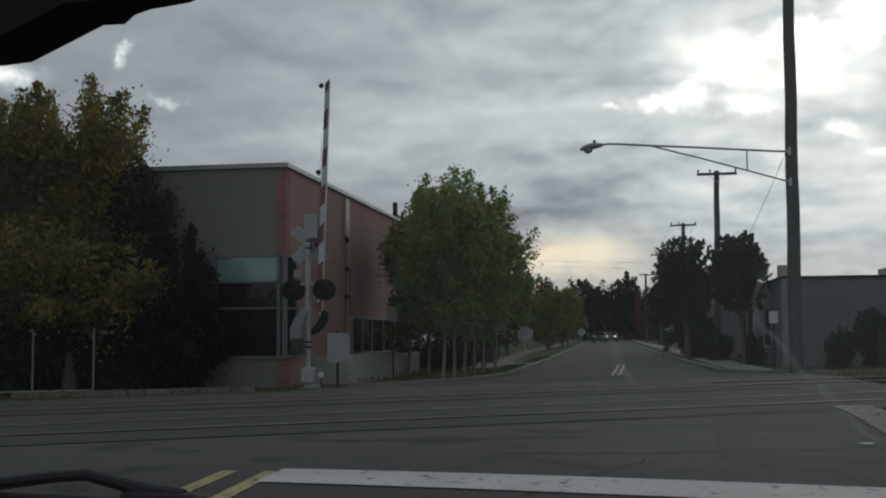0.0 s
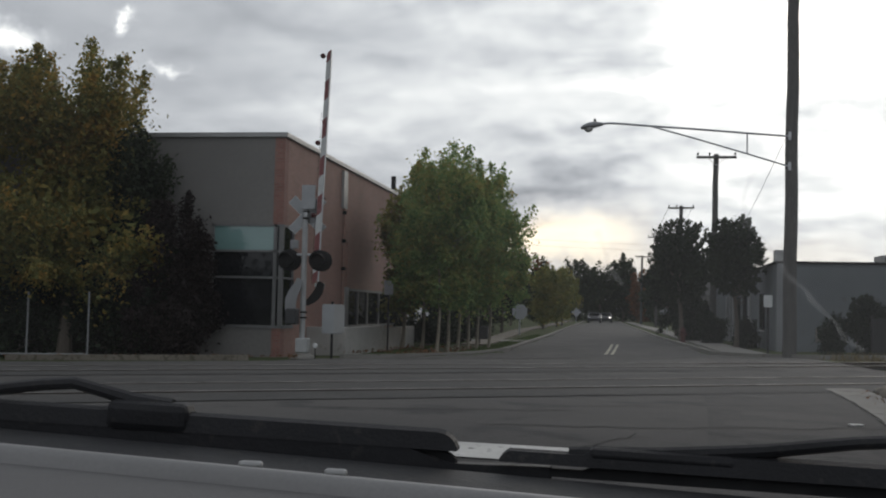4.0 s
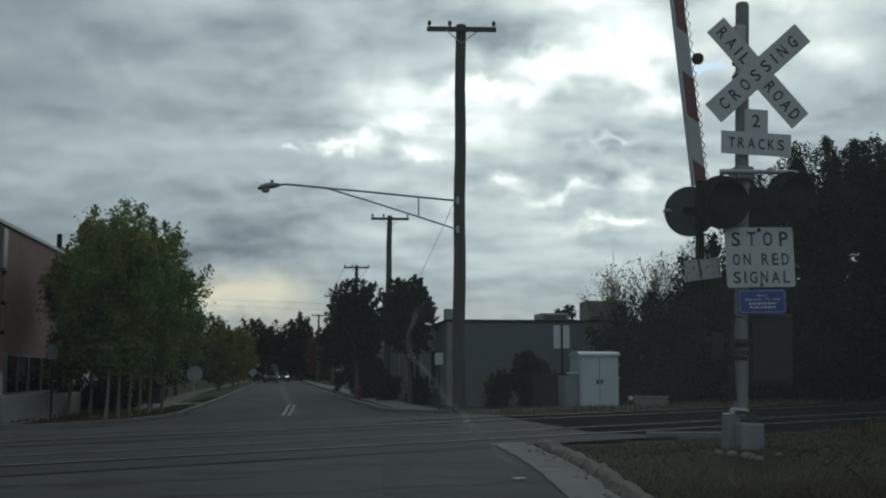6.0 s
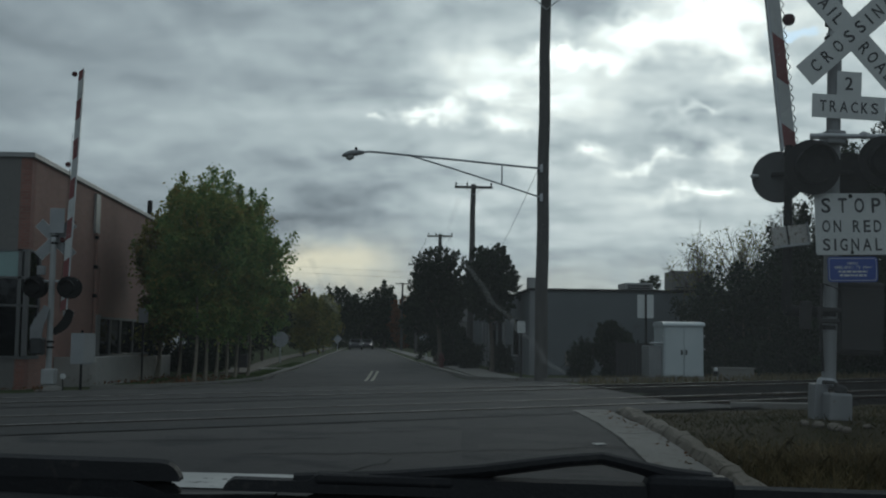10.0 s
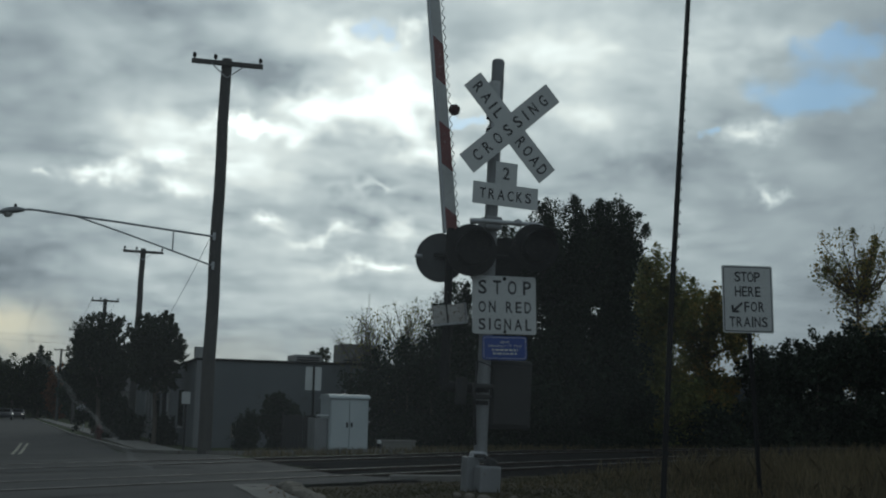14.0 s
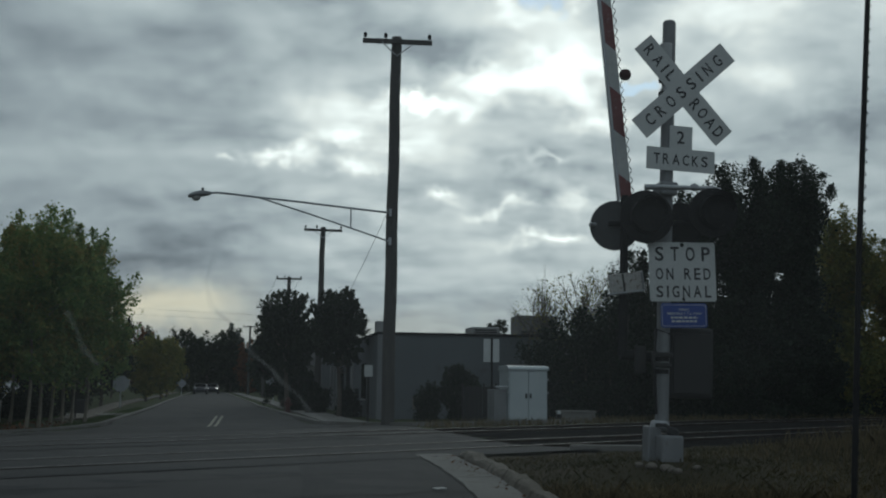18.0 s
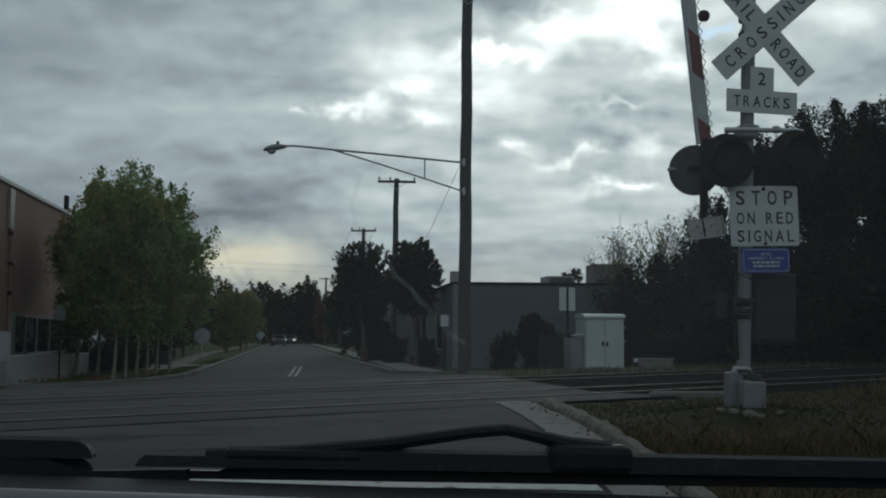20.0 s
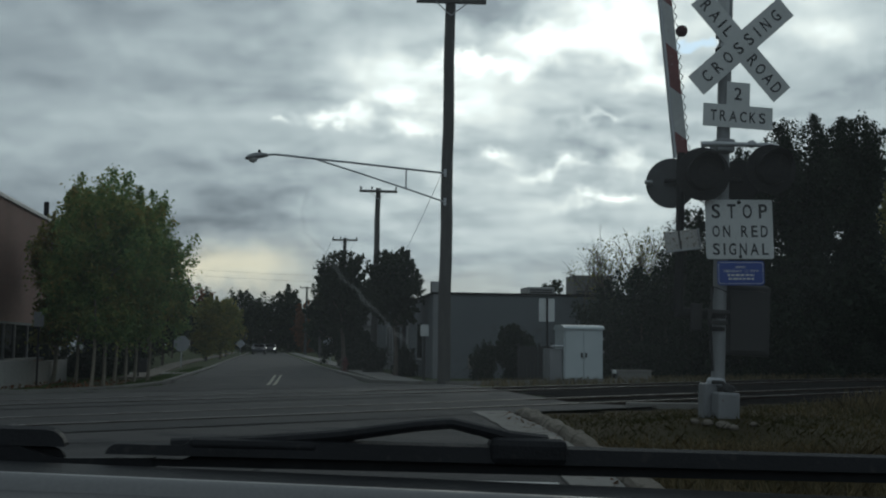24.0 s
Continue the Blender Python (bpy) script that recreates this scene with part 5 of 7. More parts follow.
def street_lamp():
    """A truss arm with a cobra-head lamp, bolted to the tall pole."""
    e = thing("street_lamp", (4.13, 29.0, 0), "grey cobra-head street lamp on a long trussed arm", "street lamp")
    part("upper_arm", tubed([(-0.1, 0, 5.98), (-1.12, 0, 6.06), (-2.4, 0, 6.17), (-3.5, 0, 6.25), (-4.2, 0, 6.31), (-4.55, 0, 6.33), (-4.75, 0, 6.31)], [0.028, 0.028, 0.028, 0.028, 0.03, 0.03, 0.026], 8), STEEL, e)
    part("lower_arm", tubed([(-0.1, 0, 5.22), (-1.12, 0, 5.54), (-2.4, 0, 5.93), (-3.5, 0, 6.245)], 0.022, 8), STEEL, e)
    part("strut", tubed([(-1.12, 0, 5.54), (-1.12, 0, 6.06)], 0.02, 6), STEEL, e)
    for z in (5.98, 5.22):
        part("pole_bracket", boxed(-0.13, -0.06, -0.08, 0.08, z - 0.1, z + 0.1, 0.01), STEEL, e)
    bm = bmesh.new()
    rings = []
    for u, w, h, dz in ((0, 0.05, 0.05, 0), (0.08, 0.08, 0.08, 0), (0.2, 0.13, 0.11, 0), (0.36, 0.16, 0.11, -0.005), (0.5, 0.14, 0.08, -0.02), (0.58, 0.07, 0.04, -0.03)):
        rings.append([bm.verts.new((-u, w * math.cos(k * math.pi / 8), dz + h * (0.9 if math.sin(k * math.pi / 8) > 0 else 0.55) * math.sin(k * math.pi / 8))) for k in range(16)])
    for a, b in zip(rings, rings[1:]):
        for k in range(16):
            bm.faces.new((a[k], a[(k + 1) % 16], b[(k + 1) % 16], b[k]))
    bm.faces.new(rings[0][::-1])
    bm.faces.new(rings[-1])
    bmesh.ops.recalc_face_normals(bm, faces=bm.faces)
    h = part("lamp_head", bm, STEEL_PAINT, e, "grey cast lamp head")
    h.matrix_basis = pose(-4.7, 0, 6.3, 0, -7, 0)
    part("lamp_bowl", lathed([(0.12, 0.0), (0.115, -0.05), (0.085, -0.10), (0.03, -0.125), (0.0, -0.13)], 18, pose(-0.38, 0, -0.03)), glass_mat("ribbed_lamp_glass", (0.4, 0.4, 0.38), 0.25), h, "pale glass bowl")
    part("photocell", lathed([(0.035, 0.0), (0.035, 0.06), (0.02, 0.07)], 10, pose(-0.2, 0, 0.095)), BLACK_PAINT, h)
    return e


street_lamp()


def wire(a, b, sag, r=0.008, label="thin dark overhead wire"):
    a, b = Vector(a), Vector(b)
    pts = [a.lerp(b, k / 14) - Vector((0, 0, sag * 4 * (k / 14) * (1 - k / 14))) for k in range(15)]
    ob = link("wire", tubed(pts, r, 4), BLACK_PAINT)
    tagged(ob, label, "wire")


wire((3.95, 29.1, 5.95), (3.2, 44, 2.9), 0.3, 0.006)
for z in (5.94, 6.37):
    wire((3.97, 80.7, z), (-14.0, 81.5, z + 0.8), 0.1, 0.005, "thin dark wire crossing high over the far street")
for x in (-0.85, 0.85):
    wire((3.97 + x, 80.6, 9.2), (3.4 + x, 118, 9.6), 0.6, 0.012)


# ---- railway cabinet and its neighbours ----
def signal_cabinet():
    e = thing("signal_cabinet", (7.61, 28.4, 0.6), "silver-grey steel railway signal cabinet with two doors and rounded roof", "cabinet", turn=4)
    W, H, D = 1.05, 1.34, 0.8
    part("plinth", boxed(-W / 2 - 0.06, W / 2 + 0.06, -0.05, D + 0.05, -0.25, 0.03, 0.01), CONCRETE, e)
    part("body", boxed(-W / 2, W / 2, 0.02, D, 0.03, H, 0.008), CABINET, e)
    bm = bmesh.new()
    prof = [(-0.05, -0.02), (-0.05, 0.015), (0.0, 0.06), (0.12, 0.09), (D / 2, 0.1), (D - 0.08, 0.09), (D + 0.04, 0.015), (D + 0.04, -0.02)]
    a = [bm.verts.new((-W / 2 - 0.03, y, H + z)) for y, z in prof]
    b = [bm.verts.new((W / 2 + 0.03, y, H + z)) for y, z in prof]
    bm.faces.new(a)
    bm.faces.new(b[::-1])
    for k in range(len(prof)):
        bm.faces.new((a[k - 1], a[k], b[k], b[k - 1]))
    bmesh.ops.recalc_face_normals(bm, faces=bm.faces)
    part("roof", bm, CABINET, e, "light rounded roof sheet")
    for s in (-1, 1):
        d = part("door", boxed(min(s * 0.008, s * (W / 2 - 0.03)), max(s * 0.008, s * (W / 2 - 0.03)), -0.015, 0.02, 0.06, H - 0.05, 0.006), CABINET, e)
        part("handle", boxed(s * 0.06 - 0.02, s * 0.06 + 0.02, -0.05, -0.015, 0.60, 0.72, 0.006), BLACK_PAINT, d, "dark door handle")
        # white bars that paint in the bright highlights of the door latches
        for z in (0.16, H - 0.19):
            for k in range(2):
                part("louvre", boxed(s * 0.28 - 0.05, s * 0.28 + 0.05, -0.024, -0.013, z + k * 0.05, z + k * 0.05 + 0.018), SIGN_WHITE, d)
        for z in (0.72, 1.05):
            part("hinge", boxed(s * (W / 2 + 0.015) - 0.02, s * (W / 2 + 0.015) + 0.02, 0.0, 0.06, z, z + 0.05), STEEL, e)
    part("side_case", boxed(-W / 2 - 0.36, -W / 2 - 0.01, 0.1, D - 0.1, -0.2, 0.82, 0.012), STEEL_PAINT, e, "lower grey side case")
    part("side_pipe", tubed([(-W / 2 - 0.34, 0.06, 0.88), (-W / 2 - 0.02, 0.06, 0.88)], 0.03, 8), STEEL, e)
    return e


signal_cabinet()


def low_box():
    e = thing("utility_box", (8.97, 28.5, 0.55), "low pale concrete utility box with a flat lid", "utility box")
    part("body", boxed(-0.42, 0.48, 0, 0.6, -0.1, 0.29, 0.01), CONCRETE, e)
    part("lid", boxed(-0.44, 0.5, -0.03, 0.63, 0.29, 0.335, 0.008), CONCRETE, e)
    p = thing("marker_post", (8.4, 28.3, 0.55), "short dark marker post with a pale cap", "marker post")
    part("post", lathed([(0.06, -0.1), (0.06, 0.22), (0.05, 0.25)], 10), BLACK_PAINT, p)
    part("cap", lathed([(0.055, 0.25), (0.055, 0.31), (0.03, 0.34)], 10), SIGN_WHITE, p)


low_box()


# ---- street signs ----
def sign_on_post(name, at, w, h, z, label, face, category="sign", tilt=0.0, turn=0.0, back=False, post_top=None, group="", corner=0.025, lines=(), post_mat=None, lean=0.0, border=False):
    e = thing(name, (0, 0, 0), label, category, group)
    e.matrix_basis = pose(*at, 0, 0, turn) @ pose(0, 0, 0, 0, lean, 0)
    top = post_top or z + h / 2 - 0.03
    bm = bmesh.new()
    sec = ((-0.028, -0.012), (-0.012, 0.012), (0.012, 0.012), (0.028, -0.012), (0.022, -0.015), (0.0, 0.004), (-0.022, -0.015))
    lo = [bm.verts.new((x, y, -0.3)) for x, y in sec]
    hi = [bm.verts.new((x, y, top)) for x, y in sec]
    for k in range(len(sec)):
        bm.faces.new((lo[k - 1], lo[k], hi[k], hi[k - 1]))
    bm.faces.new(hi)
    bmesh.ops.recalc_face_normals(bm, faces=bm.faces)
    part("post", bm, post_mat or MACHINE, e, "steel channel post")
    y = 0.022 if back else -0.024
    pl = plate("plate", w, h, e, pose(0, y, z, 0, tilt, 0), face, "", corner)
    if border:
        plate("plate_rim", w - 0.03, h - 0.03, pl, pose(0, -0.0028, 0), SIGN_BLACK, "", corner, 0.001)
        plate("plate_face", w - 0.05, h - 0.05, pl, pose(0, -0.0037, 0), face, "", corner * 0.8, 0.001)
    for text, tw, th, dx, dz in lines:
        words(text, tw, th, "letter", pl, pose(dx, -0.0056, dz), SIGN_BLACK)
    return e, pl


here, pl = sign_on_post("stop_here_sign", (7.545, 10.7, 0.75), 0.61, 0.755, 2.1, "white sign telling where to stop for trains, dark post", SIGN_WHITE, turn=-8, tilt=2.0,
                        lines=(("STOP", 0.31, 0.115, 0.0, 0.25), ("HERE", 0.31, 0.115, 0.0, 0.085), ("FOR", 0.245, 0.115, 0.075, -0.085), ("TRAINS", 0.46, 0.115, 0.0, -0.255)), post_mat=BLACK_PAINT, border=True, lean=-2.8)
arrow = part("arrow", tubed([(-0.075, -0.007, -0.045), (-0.17, -0.007, -0.125)], 0.014, 6), SIGN_BLACK, pl, "short black arrow")
part("arrow_head", tubed([(-0.19, -0.007, -0.07), (-0.185, -0.007, -0.14), (-0.115, -0.007, -0.14)], 0.013, 6), SIGN_BLACK, pl)

sign_on_post("road_sign", (6.92, 29.6, 0.45), 0.44, 0.62, 2.0, "white sign seen from behind on a dark post", SIGN_WHITE, back=True, turn=4, post_mat=BLACK_PAINT, post_top=2.32)
sign_on_post("road_sign", (3.66, 30.0, 0.42), 0.22, 0.31, 1.45, "small white sign on a thin post beside the utility pole", SIGN_WHITE)
sign_on_post("road_sign", (-6.9, 33.0, 0.3), 0.27, 0.42, 1.8, "narrow pale sign on a thin post by the wall", SIGN_BACK)
sign_on_post("road_sign", (-5.15, 41.0, 0.3), 0.3, 0.4, 1.75, "small pale sign on a post near the footpath", SIGN_BACK)
# the plain board before the brick wall
e, pl = sign_on_post("notice_board", (-6.42, 24.6, 0.35), 0.46, 0.66, 0.86, "pale blue-grey double board on a dark post beside the crossing signal", SIGN_BACK, post_mat=BLACK_PAINT, post_top=1.25, turn=0)
part("side_board", boxed(0.05, 0.29, -0.05, -0.04, 0.56, 1.18), METAL_TRIM, e, "white half of the board")
reflector = link("reflector", lathed([(0.06, 0), (0.06, 0.012), (0.04, 0.02)], 12, pose(0, 0, 0, 90, 0, 0)), SIGN_WHITE)
reflector.matrix_basis = pose(-6.73, 24.35, 0.62)
tagged(reflector, "small white round reflector on a stub", "reflector")
stub = part("stub", tubed([(0, 0.01, -0.32), (0, 0.01, 0.0)], 0.012, 6), BLACK_PAINT, reflector)


def stop_sign(at, turn, size=0.76, back=True, high=1.22, label="octagonal stop sign seen from behind on a steel post"):
    e = thing("stop_sign", at, label, "stop sign", "", turn)
    part("post", boxed(-0.03, 0.03, -0.02, 0.02, -0.3, high + 0.3), STEEL, e)
    ob = part("plate", lathed([(size / 2 * 1.08, -0.003), (size / 2 * 1.08, 0.003)], 8, pose(0, -0.03, high) @ pose(0, 0, 0, 90, 0, 0) @ pose(0, 0, 0, 0, 0, 22.5)), SIGN_BACK if back else RED_BAND, e)
    return e


stop_sign((-5.45, 60.6, 0.27), 0, 0.8)
stop_sign((-6.6, 165.0, 0.2), 0, 0.7, False, 1.6, "distant red stop sign at the end of the street")


def diamond_sign(at, size=0.62):
    e = thing("warning_sign", at, "pale diamond-shaped sign on a post by the street", "sign")
    part("post", boxed(-0.025, 0.025, -0.02, 0.02, -0.3, 1.75), STEEL, e)
    plate("plate", size, size, e, pose(0, -0.03, 1.4, 0, 45, 0), SIGN_BACK, "", 0.04)
    return e


diamond_sign((2.75, 72.0, 0.28), 0.72)
diamond_sign((-5.6, 140, 0.25), 0.85)


# ---- fence on the left ----
def fence():
    e = thing("chain_link_fence", (0, 0, 0), "low pipe-framed fence standing before dark hedges", "fence")
    xs = [-19.5, -17.9, -16.3, -14.5, -12.75, -11.4]
    pts = [(x, 22.9 + 0.08 * (x + 12)) for x in xs]
    for x, y in pts:
        g = float(lay(x, y))
        part("post", tubed([(x, y, g - 0.2), (x, y, g + 1.45)], 0.022, 8), STEEL_PAINT, e)
    for (ax, ay), (bx, by) in zip(pts, pts[1:]):
        part("bottom_rail", tubed([(ax, ay, float(lay(ax, ay)) + 0.1), (bx, by, float(lay(bx, by)) + 0.1)], 0.025, 8), STEEL_PAINT, e)
    return e


fence()


# ---- cars far down the street ----
HEADLIGHT_OFF = glass_mat("headlight_glass", (0.6, 0.6, 0.58), 0.1)
HEADLIGHT_ON = glass_mat("lit_headlight_glass", (0.8, 0.8, 0.76), 0.1)
HEADLIGHT_ON.node_tree.nodes["Principled BSDF"].inputs["Emission Color"].default_value = (1.0, 0.96, 0.88, 1)
HEADLIGHT_ON.node_tree.nodes["Principled BSDF"].inputs["Emission Strength"].default_value = 2.5


def car(at, turn, paint, label, lamps=False):
    e = thing("car", at, label, "car", "", turn)
    bm = bmesh.new()
    prof = [(-2.15, 0.32), (-2.2, 0.55), (-2.1, 0.82), (-1.45, 0.93), (-0.85, 1.38), (0.55, 1.42), (1.2, 0.98), (2.0, 0.86), (2.18, 0.62), (2.15, 0.32)]
    rows = []
    for x, ins in ((-0.86, 0.0), (-0.8, 0.0), (0.8, 0.0), (0.86, 0.0)):
        k = 1.0 if abs(x) < 0.85 else 0.97
        rows.append([bm.verts.new((x * (0.82 if z > 1.0 else 1.0), y * k, z * k if z > 0.5 else z)) for y, z in prof])
    for a, b in zip(rows, rows[1:]):
        for k in range(len(prof)):
            bm.faces.new((a[k - 1], a[k], b[k], b[k - 1]))
    bm.faces.new(rows[0])
    bm.faces.new(rows[-1][::-1])
    bmesh.ops.recalc_face_normals(bm, faces=bm.faces)
    part("body", bm, paint, e)
    part("windscreen", boxed(-0.6, 0.6, 0.62, 1.13, 1.02, 1.36), GLASS_DARK, e)
    part("rear_window", boxed(-0.6, 0.6, -1.35, -0.95, 1.0, 1.3), GLASS_DARK, e)
    for s in (-1, 1):
        part("side_window", boxed(s * 0.74 - 0.02, s * 0.74 + 0.02, -0.85, 0.6, 1.0, 1.32), GLASS_DARK, e)
        for y in (-1.35, 1.35):
            w = part("wheel", lathed([(0.2, -0.1), (0.31, -0.1), (0.32, 0.0), (0.31, 0.1), (0.2, 0.1)], 18, pose(s * 0.78, y, 0.32, 0, 90, 0)), RUBBER, e)
            part("rim", lathed([(0.19, -0.105), (0.19, 0.105)], 14, pose(s * 0.78, y, 0.32, 0, 90, 0)), STEEL, w)
        part("tail_light", boxed(s * 0.62 - 0.12, s * 0.62 + 0.12, -2.16, -2.1, 0.66, 0.8), RED_LENS, e)
        hl = part("headlight", boxed(s * 0.6 - 0.14, s * 0.6 + 0.14, 2.02, 2.1, 0.64, 0.78), HEADLIGHT_ON if lamps else HEADLIGHT_OFF, e)
    return e


car((-3.6, 150.0, 0.27), 180, CAR_SILVER, "dark grey car standing at the kerb far down the street")
car((-2.3, 163.0, 0.27), 180, CAR_SILVER, "dark car with its headlights on, far down the street", True)
car((-10.6, 55.0, 0.3), 90, CAR_WHITE, "pale car parked behind the row of young trees")


def yard_gate():
    e = thing("yard_gate", (6.8, 30.4, 0.42), "low dark boarded gate between thin posts beside the shrub", "gate")
    for x in (-0.5, 0.09, 0.44):
        part("gate_post", tubed([(x, 0, -0.2), (x, 0, 1.15)], 0.026, 8), MACHINE, e, "thin dark gate post")
    for x0, n in ((-0.47, 5), (0.12, 3)):
        for k in range(n):
            part("board", boxed(x0 + k * 0.106, x0 + k * 0.106 + 0.1, 0.0, 0.02, 0.04, 1.06 + 0.012 * (k % 2), 0.004), INTERIOR, e)
    for z in (0.25, 0.85):
        part("rail", boxed(-0.5, 0.44, 0.02, 0.05, z, z + 0.06), MACHINE, e)


yard_gate()


def service_box(at, w, h, d, label):
    e = thing("service_box", at, label, "utility box")
    part("body", boxed(-w / 2, w / 2, 0, d, -0.05, h, 0.02), MACHINE, e)
    part("lid", boxed(-w / 2 - 0.015, w / 2 + 0.015, -0.015, d + 0.015, h, h + 0.03, 0.008), MACHINE, e)


service_box((-5.9, 47.5, 0.3), 0.55, 0.5, 0.5, "dark grey steel service box on the grass by the footpath")


HYDRANT_RED = mat("dull_red_iron_paint", (0.09, 0.03, 0.026), (0.06, 0.022, 0.02), 4.0, 0.7)


def fire_hydrant(at):
    e = thing("fire_hydrant", at, "small dark red fire hydrant on the grass strip", "hydrant")
    part("barrel", lathed([(0.14, -0.1), (0.14, 0.03), (0.1, 0.05), (0.1, 0.42), (0.13, 0.45), (0.13, 0.48), (0.1, 0.56), (0.05, 0.62), (0.02, 0.66)], 14), HYDRANT_RED, e)
    for s in (-1, 1):
        part("outlet", tubed([(s * 0.08, 0, 0.34), (s * 0.17, 0, 0.34)], 0.05, 10), HYDRANT_RED, e)


fire_hydrant((2.55, 49.5, 0.32))


def rubble():
    """Lumps of broken concrete at the foot of the near signal."""
    rnd = random.Random(12)
    for k, (x, y, r) in enumerate(((3.80, 9.80, 0.06), (3.90, 9.68, 0.075), (3.72, 9.92, 0.045), (3.97, 9.6, 0.05), (4.2, 9.72, 0.04))):
        bm = bmesh.new()
        bmesh.ops.create_icosphere(bm, subdivisions=2, radius=r)
        for v in bm.verts:
            v.co *= 1 + 0.35 * noise.noise(v.co * 9 + Vector((k, 0, 0)))
            v.co.z *= 0.6
        ob = link("concrete_lump", bm, CONCRETE_DARK)
        ob.matrix_basis = pose(x, y, float(lay(x, y)) + 0.03 + r * 0.2, rnd.uniform(-12, 12), rnd.uniform(-12, 12), rnd.uniform(0, 360))
        tagged(ob, "rough lump of broken grey concrete by the signal mast", "rubble", "broken concrete lumps")


rubble()


# ---- trees ----
def leaves_mesh(name, pts, size, material, seed, narrow=0.55):
    """Small leaf blades, each a bent pair of triangles, at the given points."""
    rng = np.random.default_rng(seed)
    n = len(pts)
    d = rng.normal(size=(n, 3))
    d /= np.linalg.norm(d, axis=1)[:, None]
    s = rng.normal(size=(n, 3))
    s -= d * (s * d).sum(1)[:, None]
    s /= np.linalg.norm(s, axis=1)[:, None]
    L = size * rng.uniform(0.6, 1.35, (n, 1))
    up = np.cross(d, s)
    v = np.empty((n, 4, 3))
    v[:, 0] = pts - d * L * 0.5
    v[:, 1] = pts + s * L * narrow * 0.5 + up * L * 0.1
    v[:, 2] = pts + d * L * 0.5
    v[:, 3] = pts - s * L * narrow * 0.5 + up * L * 0.1
    me = bpy.data.meshes.new(name)
    me.vertices.add(n * 4)
    me.vertices.foreach_set("co", v.ravel())
    me.loops.add(n * 4)
    me.loops.foreach_set("vertex_index", np.arange(n * 4, dtype=np.int32))
    me.polygons.add(n)
    me.polygons.foreach_set("loop_start", np.arange(0, n * 4, 4, dtype=np.int32))
    me.materials.append(material)
    me.update(calc_edges=True)
    return me


